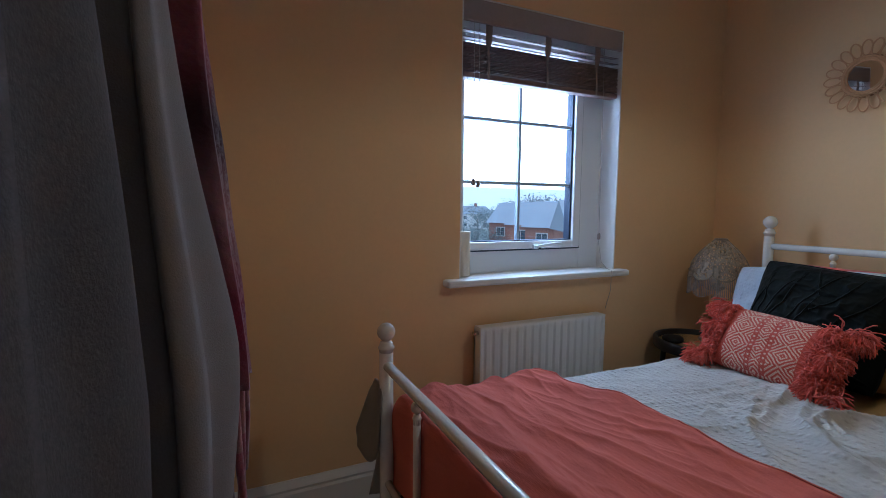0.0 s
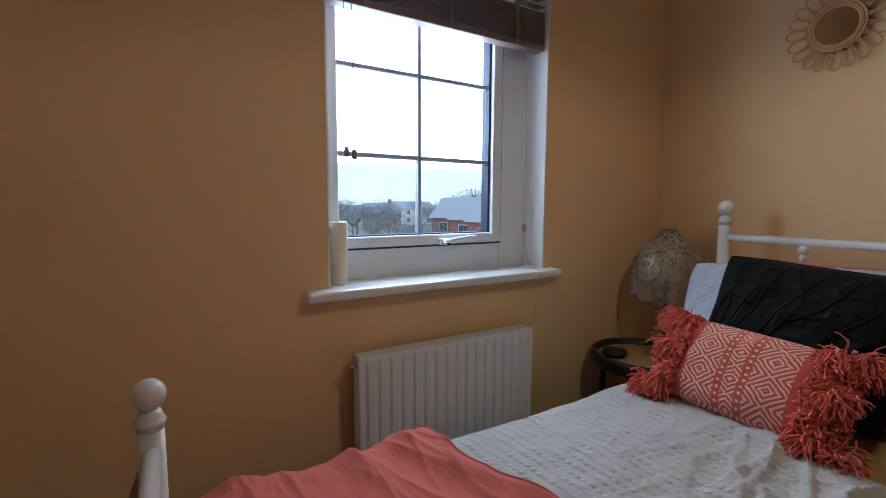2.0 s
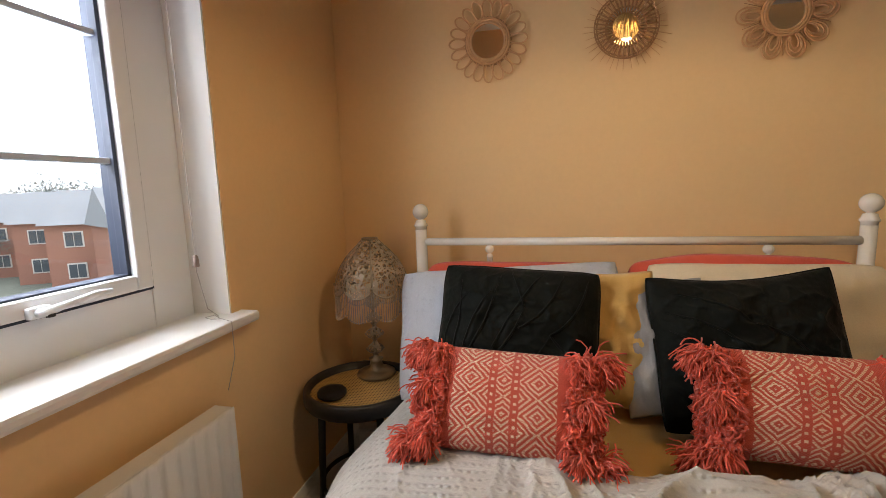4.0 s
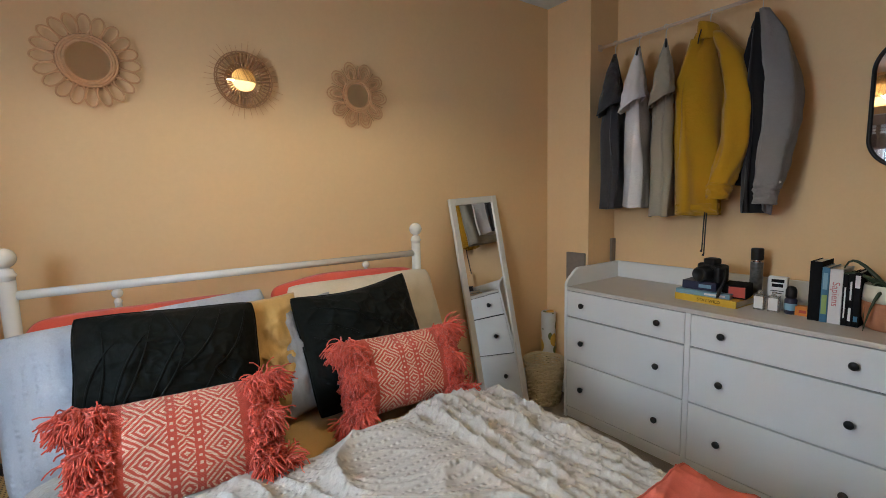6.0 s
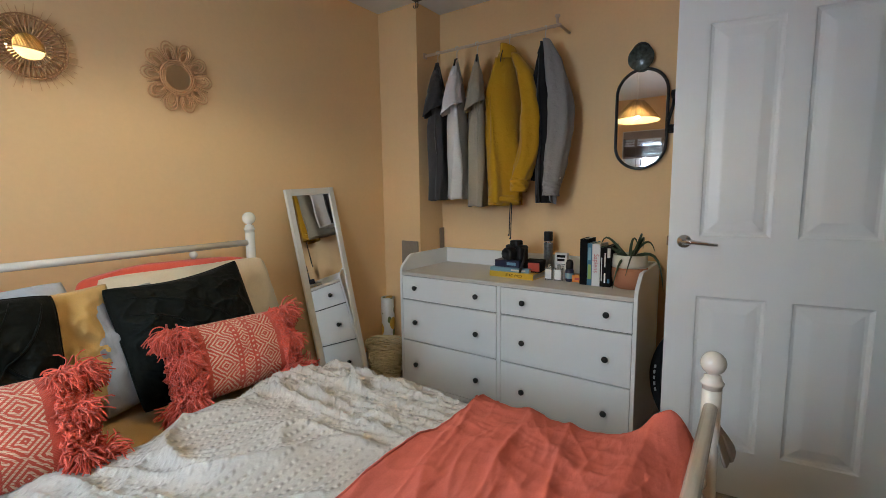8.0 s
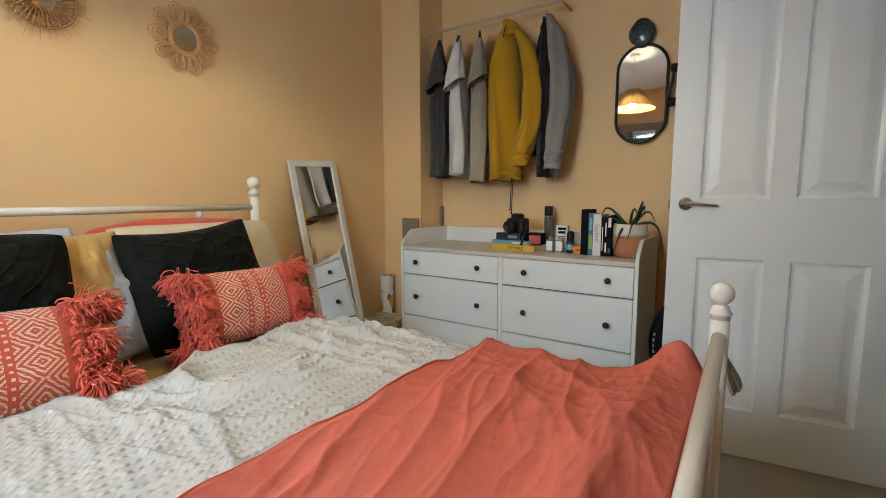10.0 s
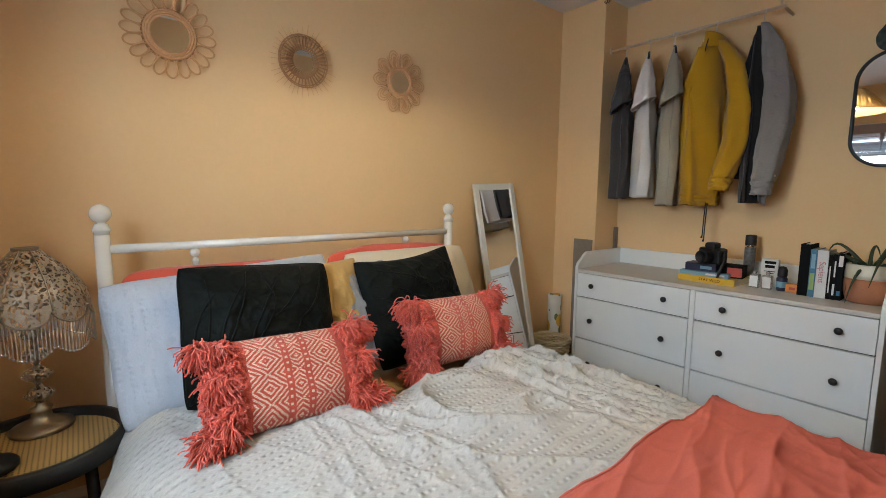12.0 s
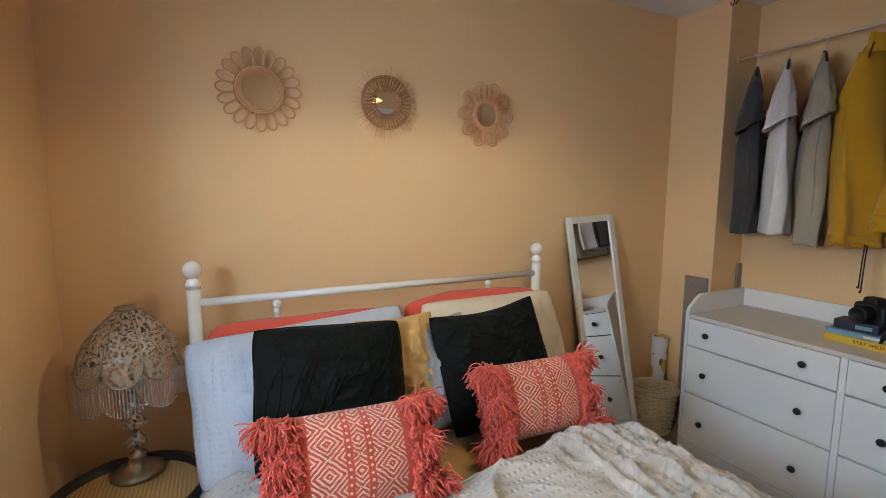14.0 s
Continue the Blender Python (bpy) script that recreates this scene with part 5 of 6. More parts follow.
for dz, dr in ((0.262, 0.0), (0.268, 0.006), (0.258, 0.008)):
    bm = bmesh.new()
    tube(bm, [(x, y, z + 0.003 * math.sin(7 * i)) for i, (x, y, z) in enumerate(ring_pts(0.119 + dr, 40, (0, 0, dz)))], 0.0055, 6, closed=True)
    part("rim_strand", bm, M_WICKER, bin_)
part("floor_disc", lathe(bmesh.new(), [(0.0, 0.0), (0.090, 0.0), (0.090, 0.012), (0.0, 0.012)], n=26), M_WICKER, bin_)

M_ROLL = material("white_printed_paper", (0.76, 0.74, 0.70), 0.5)
nt = M_ROLL.node_tree
tc = [n for n in nt.nodes if n.bl_idname == "ShaderNodeTexCoord"][0]


def blobs(scale, limit, colour, src, seed):
    mp = nt.nodes.new("ShaderNodeMapping")
    mp.inputs["Location"].default_value = (seed, seed * 2, seed)
    mp.inputs["Scale"].default_value = (1, 1, 0.62)
    vo = nt.nodes.new("ShaderNodeTexVoronoi")
    vo.inputs["Scale"].default_value = scale
    nt.links.new(tc.outputs["Object"], mp.inputs["Vector"])
    nt.links.new(mp.outputs[0], vo.inputs["Vector"])
    mx = nt.nodes.new("ShaderNodeMix")
    mx.data_type = "RGBA"
    mx.inputs[7].default_value = (*colour, 1)
    nt.links.new(cf("LESS_THAN", vo.outputs["Distance"], limit), mx.inputs[0])
    nt.links.new(src, mx.inputs[6])
    return mx.outputs[2]


col = nt.nodes["Principled BSDF"].inputs["Base Color"].links[0].from_socket
col = blobs(17, 0.36, (0.16, 0.19, 0.06), col, 1.3)
col = blobs(13, 0.36, (0.68, 0.40, 0.05), col, 4.1)
nt.links.new(col, nt.nodes["Principled BSDF"].inputs["Base Color"])
roll = thing("paper_roll", (2.512, -1.132, 0.0), "rolled lemon-print paper standing in the corner", "paper roll")
bm = lathe(bmesh.new(), [(0.030, 0.525), (0.044, 0.530), (0.046, 0.525), (0.046, 0.004), (0.044, 0.0)], n=28)
part("roll", bm, M_ROLL, roll)
bm = bmesh.new()
tube(bm, [((0.010 + 0.0042 * i / 6) * math.cos(i * 0.7) * 1.6, (0.010 + 0.0042 * i / 6) * math.sin(i * 0.7) * 1.6, 0.522) for i in range(36)], 0.0016, 4)
part("inner_turn", bm, M_ROLL, roll)

# ---- boards behind the chest ----
M_TAUPE = material("taupe_board", (0.27, 0.215, 0.17), 0.6, grain=0.15, grain_scale=50, blotch=0.2, blotch_scale=9)
b1 = part("board", boxes(((2.268, PY + 0.002, 0.0), (2.405, PY + 0.016, 0.928)), bevel=0.003), M_TAUPE, smooth=False)
tagged(b1, "taupe board leaning flat against the corner pillar", "board", "boards behind the chest")
b2 = part("board", boxes(((PX - 0.016, YS + 0.002, 0.0), (PX - 0.002, YS + 0.045, 1.005)), bevel=0.003), M_TAUPE, smooth=False)
tagged(b2, "narrow taupe board standing in the alcove corner", "board", "boards behind the chest")

# ---- ceiling hook ----
hook = thing("ceiling_hook", (2.215, -1.155, ZC), "black metal swag hook screwed to the ceiling", "hook")
part("plate", boxes(((-0.030, -0.022, -0.010), (0.030, 0.022, 0.0)), bevel=0.003), M_BLACKMETAL, hook, smooth=False)
for dx in (-0.006, 0.010):
    bm = bmesh.new()
    tube(bm, [(dx, 0, -0.008), (dx, 0, -0.045), (dx + 0.004, 0.006, -0.058), (dx + 0.010, 0.010, -0.052), (dx + 0.010, 0.010, -0.040)], 0.0032, 8)
    part("hook_arm", bm, M_BLACKMETAL, hook)

# ---- oval mirror and hanging disc ----
om = thing("oval_mirror", (0.953, YS + 0.018, 1.616), "black framed oval wall mirror", "mirror")
OW, OH, OC = 0.122, 0.252, 0.122


def oval(grow, y, n=72):
    pts = []
    for i in range(n):
        a = 2 * math.pi * i / n
        c, s_ = math.cos(a), math.sin(a)
        zc = (OH - OC) * (1 if s_ >= 0 else -1)
        pts.append(((OC + grow) * c, y, zc + (OC + grow) * s_))
    return pts


bm = bmesh.new()
tube(bm, oval(0.003, 0.006), 0.0078, 8, closed=True)
part("frame", bm, M_BLACKMETAL, om)
bm = bmesh.new()
f = [bm.verts.new(p) for p in oval(0.0, 0.004)]
bm.faces.new(f)
b = [bm.verts.new(p) for p in oval(0.0, -0.010)]
bm.faces.new(b[::-1])
for i in range(len(f)):
    j = (i + 1) % len(f)
    bm.faces.new((f[j], f[i], b[i], b[j]))
bmesh.ops.recalc_face_normals(bm, faces=bm.faces[:])
part("glass", bm, M_MIRROR, om, smooth=False)
om.rotation_euler = (radians(1.0), 0, 0)
M_AGATE = material("dark_green_agate", (0.004, 0.012, 0.013), 0.22, second=(0.10, 0.13, 0.12), blotch_scale=34, grain=0.6, grain_scale=60)
disc = thing("hanging_disc", (0.962, YS + 0.030, 1.925), "dark green marbled disc hung over the mirror", "ornament")
bm = lathe(bmesh.new(), [(0.0, 0.0), (0.060, 0.0), (0.064, 0.004), (0.064, 0.010), (0.060, 0.014), (0.0, 0.014)], n=40)
bmesh.ops.transform(bm, matrix=Matrix.Rotation(radians(-90), 4, "X"), verts=bm.verts[:])
part("disc", bm, M_AGATE, disc)
bm = bmesh.new()
tube(bm, [(0.045 * math.cos(a), 0.005, 0.020 + 0.052 * math.sin(a)) for a in [radians(d) for d in range(-5, 186, 19)]], 0.006, 8)
part("strap", bm, M_BLACK, disc, "black hanging strap")
part("nail", boxes(((-0.004, -0.030, 0.070), (0.004, 0.006, 0.078))), M_CHROME, disc, smooth=False)

# ---- padded wall bracket and bicycle wheel behind the door ----
M_FOAM = material("black_foam_padding", (0.012, 0.011, 0.011), 0.85, grain=0.3, grain_scale=300, bump=0.4, bump_scale=300)
br = thing("wall_bracket", (0.760, YS, 1.64), "black folding wall bracket with padded arms", "bracket")
part("wall_plate", boxes(((-0.025, 0.0, -0.13), (0.025, 0.012, 0.13)), bevel=0.004), M_BLACKMETAL, br, smooth=False)
for z, l in ((0.078, 0.045), (-0.090, 0.055)):
    bm = bmesh.new()
    tube(bm, [(l, 0.060, z), (l - 0.03, 0.062, z), (-0.10, 0.064, z)], 0.021, 12)
    part("padded_arm", bm, M_FOAM, br, "black foam padded arm")
bm = bmesh.new()
tube(bm, [(0.036, 0.045, 0.070), (0.040, 0.050, 0.02), (0.055, 0.055, -0.04), (0.062, 0.055, -0.085)], 0.008, 8)
tube(bm, [(0.0, 0.01, 0.07), (0.036, 0.045, 0.070)], 0.008, 8)
tube(bm, [(0.0, 0.01, -0.09), (0.05, 0.05, -0.09)], 0.008, 8)
part("strut", bm, M_BLACKMETAL, br)

M_TYRE = material("black_tyre_rubber", (0.012, 0.012, 0.013), 0.7, grain=0.2, grain_scale=200, bump=0.3, bump_scale=250)
M_PRINT = material("white_print", (0.70, 0.70, 0.68), 0.6, grain=0.1)
wh = thing("bicycle_wheel", (0.478, -1.180, 0.0), "bicycle wheel with a chunky black tyre behind the door", "bicycle wheel", turn=(3, 0, 0))
WR = 0.315
bm = bmesh.new()
tube(bm, [(x, 0, z + 0.340) for x, z, _ in ring_pts(WR, 64)], 0.026, 12, closed=True)
tyre = part("tyre", bm, M_TYRE, wh)
bm = bmesh.new()
tube(bm, [(x, 0, z + 0.340) for x, z, _ in ring_pts(WR - 0.032, 48)], 0.011, 8, closed=True)
part("rim", bm, M_BLACKMETAL, wh)
bm = bmesh.new()
tube(bm, [(0, -0.05, 0.340), (0, 0.05, 0.340)], 0.016, 12)
part("hub", bm, M_BLACKMETAL, wh)
for k in range(24):
    a = 2 * math.pi * k / 24
    bm = bmesh.new()
    tube(bm, [(0.015 * math.cos(a + 0.5), 0.03 * (1 if k % 2 else -1), 0.340 + 0.015 * math.sin(a + 0.5)), ((WR - 0.035) * math.cos(a), 0, 0.340 + (WR - 0.035) * math.sin(a))], 0.001, 4)
    part("spoke", bm, M_CHROME, wh)
for k in range(5):
    a = radians(8 - 5.2 * k)
    bm = boxes(((-0.0045, 0.024, -0.0085), (0.0045, 0.0275, 0.0085)))
    bmesh.ops.transform(bm, matrix=Matrix.Translation((WR * math.cos(a), 0, 0.340 + WR * math.sin(a))) @ Matrix.Rotation(-a, 4, "Y"), verts=bm.verts[:])
    part("print_bar", bm, M_PRINT, tyre, "white sidewall print", smooth=False)

# ---- candle ----
M_WAX = material("ivory_wax", (0.80, 0.70, 0.52), 0.45, blotch=0.06, blotch_scale=20)
candle = thing("pillar_candle", (0.986, 1.846, 0.8935), "tall ivory pillar candle on the window board", "candle")
part("wax", lathe(bmesh.new(), [(0.0, 0.0), (0.031, 0.0), (0.0325, 0.003), (0.0325, 0.194), (0.030, 0.199), (0.024, 0.196), (0.0, 0.192)], n=28), M_WAX, candle)
bm = bmesh.new()
tube(bm, [(0, 0, 0.190), (0.001, 0, 0.205)], 0.001, 5)
part("wick", bm, M_BLACK, candle)

# ---- clothes rail and garments ----
RLY, RLZ = -1.272, 2.128
M_RAILPAINT = material("peach_painted_rail", (0.66, 0.48, 0.34), 0.45, blotch=0.08, blotch_scale=20)
rail = thing("clothes_rail", (1.80, RLY, RLZ), "peach painted wall-mounted clothes rail", "clothes rail")
bm = bmesh.new()
tube(bm, [(1.340, RLY, RLZ), (PX, RLY, RLZ)], 0.0085, 12)
part("pole", bm, M_RAILPAINT, rail, world_space=True)
bm = bmesh.new()
tube(bm, [(1.355, YS, RLZ + 0.008), (1.355, RLY + 0.004, RLZ + 0.008), (1.352, RLY + 0.018, RLZ + 0.014), (1.352, RLY + 0.018, RLZ + 0.045)], 0.007, 8)
lathe(bm, [(0.012, 0.0), (0.015, 0.006), (0.011, 0.012), (0.0, 0.012)], (1.352, RLY + 0.018, RLZ + 0.036), 12)
part("end_bracket", bm, M_RAILPAINT, rail, world_space=True)
part("end_socket", boxes(((PX - 0.010, RLY - 0.018, RLZ - 0.018), (PX, RLY + 0.018, RLZ + 0.018)), bevel=0.004), M_RAILPAINT, rail, smooth=False, world_space=True)

M_HOOKWHITE = material("pale_plastic_hook", (0.66, 0.62, 0.56), 0.4, blotch=0.05)


def frame_at(x, y, angle):
    return Matrix.Translation((x, y, RLZ)) @ Matrix.Rotation(radians(angle), 4, "Z")


def hanger(m, width):
    ob = thing("coat_hanger", m.translation, "black plastic clothes hanger on the rail", "hanger", "hangers on the rail")
    ob.matrix_basis = m
    bm = bmesh.new()
    tube(bm, [(0.0, -0.010, -0.004), (0.0, -0.009, 0.008), (0.0, 0.0, 0.0125), (0.0, 0.010, 0.008), (0.0, 0.010, -0.006), (0.0, 0.0, -0.022), (0, 0, -0.062)], 0.0024, 6)
    part("hook", bm, M_HOOKWHITE, ob, "pale hook")
    bm = bmesh.new()
    tube(bm, [(-width / 2 * 0.86, 0, -0.135), (-width / 4, 0, -0.088), (0, 0, -0.062), (width / 4, 0, -0.088), (width / 2 * 0.86, 0, -0.135)], 0.006, 8)
    part("arm", bm, M_BLACK, ob)


def body_bm(width, top, length, depth, flare=1.0, seed=0.0, neck=0.055, shoulder=0.17, thin=0.45):
    """A hanging torso: narrow at the neck, sloping shoulders, loose folds below."""
    def f(u, v):
        a = 2 * math.pi * u
        z = top - length * v
        sh = min(1.0, v / shoulder)
        half = neck + (width / 2 - neck) * sh ** 0.85
        if v > shoulder:
            half *= 1 + (flare - 1) * (v - shoulder) / (1 - shoulder)
        d = depth * (thin + (1 - thin) * min(1.0, v / (1.5 * shoulder)))
        c, s_ = math.cos(a), math.sin(a)
        x = half * (abs(c) ** 0.75) * (1 if c > 0 else -1)
        y = d / 2 * (abs(s_) ** 0.9) * (1 if s_ > 0 else -1)
        w = 0.016 * min(1.0, v * 2) * math.sin(9 * u * math.pi + 4 * nz(v * 1.5, seed, u * 2)) * (0.4 + v)
        y += w * 0.8 + 0.014 * nz(x * 9, v * 3, seed) * min(1.0, v * 4)
        x += 0.010 * nz(v * 5, seed, s_)
        return (x, y, z + 0.010 * nz(u * 6, seed) * v)
    return surf(f, 60, 48, True)


def sleeve_bm(path, radii, seed=0.0, n=18, flat=0.6, slant=0.0):
    """A cloth tube along a path, squashed and creased."""
    k = 26
    pts = [Vector(p) for p in path]

    def at(t):
        t = t * (len(pts) - 1)
        i = min(int(t), len(pts) - 2)
        q = t - i
        q = q * q * (3 - 2 * q) * 0.4 + q * 0.6
        return pts[i].lerp(pts[i + 1], q), radii[i] * (1 - q) + radii[i + 1] * q

    def f(u, v):
        p, r = at(v)
        a = 2 * math.pi * u
        r *= 1 + 0.15 * nz(math.cos(a) * 1.3, v * 5, seed + math.sin(a) * 1.3) + 0.10 * math.sin(5 * a + 5 * nz(v * 2.2, seed)) * min(1.0, v * 3)
        r *= 1 + 0.10 * ridge(nz(a * 1.1, v * 9 + a, seed + 4)) ** 6
        return (p.x + r * math.cos(a), p.y + r * flat * math.sin(a), p.z + 0.010 * math.cos(a) * 0.4 + slant * r * math.sin(a) * v)
    return surf(f, n, k, True)


def cloth(name, bm, mat, parent, label=""):
    return thick(part(name, bm, mat, parent, label), 0.003)


def tee(x, y, angle, mat, label, width=0.36, length=0.84, seed=1.0):
    m = frame_at(x, y, angle)
    hanger(m, width)
    ob = thing("t_shirt", m.translation, label, "t-shirt", "clothes on the rail")
    ob.matrix_basis = m
    cloth("body", body_bm(width * 0.92, -0.072, length, 0.105, 0.98, seed, 0.030, 0.30, 0.14), mat, ob)
    for sgn in (-1, 1):
        cloth("sleeve", sleeve_bm([(sgn * width * 0.10, 0, -0.078), (sgn * width * 0.32, -0.004, -0.17), (sgn * width * 0.46, -0.008, -0.28), (sgn * (width * 0.52 + 0.010), -0.014, -0.395)],
                                  [0.006, 0.024, 0.042, 0.057], seed + sgn, n=26, flat=1.0, slant=0.55), mat, ob)
    return ob


M_TEEDARK = woven("charcoal_jersey", (0.042, 0.040, 0.043), 1500, 0.15, second=(0.060, 0.057, 0.060), crinkle=0.6)
M_TEEWHITE = woven("white_jersey", (0.78, 0.74, 0.72), 1500, 0.15, second=(0.60, 0.56, 0.55), crinkle=0.4)
M_TEEBEIGE = woven("stone_jersey", (0.30, 0.265, 0.20), 1500, 0.15, second=(0.34, 0.30, 0.235), crinkle=0.4)
M_YELLOW = woven("mustard_fleece", (0.50, 0.275, 0.006), 1100, 0.25, second=(0.44, 0.235, 0.006), crinkle=0.5)
M_SHIRT = woven("grey_brushed_cotton", (0.25, 0.23, 0.22), 1100, 0.2, second=(0.255, 0.235, 0.23), crinkle=0.9)
M_INNER = woven("near_black_cloth", (0.012, 0.011, 0.012), 1300, 0.1)
tee(2.145, -1.268, 118, M_TEEDARK, "charcoal cotton t-shirt on a hanger", 0.33, 0.855, 2.0)
tee(2.000, -1.268, 116, M_TEEWHITE, "white cotton t-shirt on a hanger", 0.33, 0.850, 5.0)
tee(1.855, -1.268, 119, M_TEEBEIGE, "stone beige cotton t-shirt on a hanger", 0.32, 0.895, 9.0)

# mustard jacket
m = frame_at(1.642, -1.272, 52)
hanger(m, 0.13)
jk = thing("jacket", m.translation, "mustard yellow zipped fleece jacket on a hanger", "jacket", "clothes on the rail")
jk.matrix_basis = m
bm = body_bm(0.190, -0.088, 0.862, 0.090, 1.06, 13.0, 0.040, 0.30, 0.40)
bmesh.ops.translate(bm, verts=bm.verts[:], vec=(0.016, -0.018, 0.0))
cloth("body", bm, M_YELLOW, jk)
cloth("sleeve", sleeve_bm([(-0.020, 0.030, -0.100), (-0.068, 0.082, -0.22), (-0.090, 0.118, -0.42), (-0.070, 0.134, -0.60), (-0.036, 0.128, -0.73), (-0.010, 0.120, -0.815)], [0.028, 0.056, 0.066, 0.062, 0.056, 0.052], 3.0, n=28, flat=0.8), M_YELLOW, jk)
cloth("sleeve", sleeve_bm([(0.050, -0.01, -0.12), (0.075, -0.04, -0.30), (0.075, -0.05, -0.6), (0.065, -0.05, -0.86)], [0.030, 0.052, 0.05, 0.045], 4.0, flat=0.7), M_YELLOW, jk)
cloth("cuff", sleeve_bm([(-0.010, 0.120, -0.806), (-0.004, 0.118, -0.880)], [0.050, 0.046], 1.0, flat=0.8), M_YELLOW, jk)
bm = body_bm(0.205, -0.905, 0.055, 0.095, 1.0, 13.0, 0.100, 0.02, 0.95)
bmesh.ops.translate(bm, verts=bm.verts[:], vec=(0.016, -0.018, 0.0))
cloth("waistband", bm, M_YELLOW, jk)


def collar(u, v):
    a = 2 * math.pi * u
    r = 0.062 - 0.014 * v
    return (r * math.cos(a) + 0.012 * v, 0.62 * r * math.sin(a) + 0.006 * v, -0.125 + 0.070 * v + 0.014 * math.cos(a) * v)


cloth("collar", surf(collar, 28, 8, True), M_YELLOW, jk)
bm = bmesh.new()
tube(bm, [(0.055, 0.026, -0.085), (0.066, 0.030, -0.12), (0.070, 0.030, -0.15)], 0.0028, 6)
part("zip", bm, M_BLACK, jk, "black zip")
for dx, l in ((0.0, 0.205), (0.010, 0.185)):
    bm = bmesh.new()
    tube(bm, [(dx - 0.005, 0.03, -0.93), (dx, 0.032, -1.02), (dx + 0.004, 0.034, -0.94 - l), (dx + 0.008, 0.034, -0.955 - l)], [0.003, 0.003, 0.003, 0.006], 6)
    part("drawcord", bm, M_BLACK, jk, "black drawcord")

# grey shirt
m = frame_at(1.426, -1.272, 52)
hanger(m, 0.10)
sh = thing("shirt", m.translation, "grey brushed cotton shirt on a hanger", "shirt", "clothes on the rail")
sh.matrix_basis = m
# Body and back sleeve near-black; front sleeve, cuff and tail grey.
cloth("body", body_bm(0.085, -0.070, 0.875, 0.075, 1.0, 21.0, 0.030, 0.25, 0.25), M_INNER, sh, "near-black body")
cloth("sleeve", sleeve_bm([(0.0, 0.012, -0.062), (-0.030, 0.038, -0.18), (-0.055, 0.064, -0.38), (-0.050, 0.076, -0.56), (-0.025, 0.082, -0.72), (-0.006, 0.082, -0.835)], [0.022, 0.052, 0.068, 0.066, 0.058, 0.050], 6.0, n=28, flat=0.85), M_SHIRT, sh)
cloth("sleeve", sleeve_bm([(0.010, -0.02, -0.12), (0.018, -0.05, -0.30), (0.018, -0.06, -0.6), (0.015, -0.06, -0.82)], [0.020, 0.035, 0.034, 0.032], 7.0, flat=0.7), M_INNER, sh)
cloth("cuff", sleeve_bm([(-0.006, 0.082, -0.822), (0.002, 0.082, -0.905)], [0.048, 0.044], 2.0, flat=0.8), M_SHIRT, sh)
cloth("tail", surf(lambda u, v: (-0.055 + 0.060 * u, 0.045 + 0.010 * math.sin(7 * u + v * 3), -0.74 - 0.215 * v + 0.03 * u * v), 14, 12), M_SHIRT, sh)
bm = bmesh.new()
bmesh.ops.create_icosphere(bm, subdivisions=2, radius=0.006, matrix=Matrix.Translation((-0.030, 0.125, -0.81)))
part("button", bm, M_HOOKWHITE, sh, "pale cuff button")

# ---- things on the chest of drawers ----
M_PAPER = material("book_pages", (0.70, 0.65, 0.55), 0.85, grain=0.15, grain_scale=700)


def cover(name, colour, rough=0.4):
    return material(name, colour, rough, blotch=0.08, blotch_scale=30, grain=0.04, grain_scale=200)


def lettering(name, text, size, mat, parent, m):
    """Raised writing as a mesh of its own."""
    cu = bpy.data.curves.new(name, "FONT")
    cu.body, cu.size, cu.align_x, cu.align_y, cu.extrude = text, size, "CENTER", "CENTER", 0.0003
    tmp = new("lettering_curve", cu)
    me = bpy.data.meshes.new_from_object(tmp.evaluated_get(bpy.context.evaluated_depsgraph_get()))
    bpy.data.objects.remove(tmp)
    me.materials.clear()
    me.materials.append(mat)
    ob = new(name, me)
    ob.parent = parent
    ob.matrix_basis = m
    return ob


def book(at, size, turn, mat, label, standing=False, bars=(), group="books"):
    """Spine faces local +y. size: spine length, depth, thickness."""
    ob = thing("book", at, label, "book", group, turn=(0, 0, turn))
    l, d, t = size
    if standing:
        part("cover", boxes(((-t / 2, -d, 0), (-t / 2 + 0.003, 0, l)), ((t / 2 - 0.003, -d, 0), (t / 2, 0, l)), ((-t / 2, -0.003, 0), (t / 2, 0.002, l)), bevel=0.0008), mat, ob, smooth=False)
        part("pages", boxes(((-t / 2 + 0.003, -d + 0.003, 0.003), (t / 2 - 0.003, -0.003, l - 0.004))), M_PAPER, ob, "cream pages", smooth=False)
        for z0, z1, w, mt in bars:
            part("spine_print", boxes(((-t / 2 * w, 0.002, z0 * l), (t / 2 * w, 0.0026, z1 * l))), mt, ob, smooth=False)
    else:
        part("cover", boxes(((-l / 2, -d, 0), (l / 2, 0, 0.003)), ((-l / 2, -d, t - 0.003), (l / 2, 0, t)), ((-l / 2, -0.003, 0), (l / 2, 0.002, t)), bevel=0.0008), mat, ob, smooth=False)
        part("pages", boxes(((-l / 2 + 0.003, -d + 0.003, 0.003), (l / 2 - 0.003, -0.003, t - 0.003))), M_PAPER, ob, "cream pages", smooth=False)
        for x0, x1, w, mt in bars:
            part("spine_print", boxes(((-l / 2 + x0 * l, 0.002, t / 2 - t * w / 2), (-l / 2 + x1 * l, 0.0026, t / 2 + t * w / 2))), mt, ob, smooth=False)
    return ob


M_BOOKYELLOW, M_BOOKBLUE, M_BOOKBLACK = cover("yellow_cover", (0.66, 0.42, 0.03)), cover("pale_blue_cover", (0.22, 0.38, 0.48)), cover("black_cover", (0.006, 0.006, 0.007), 0.88)
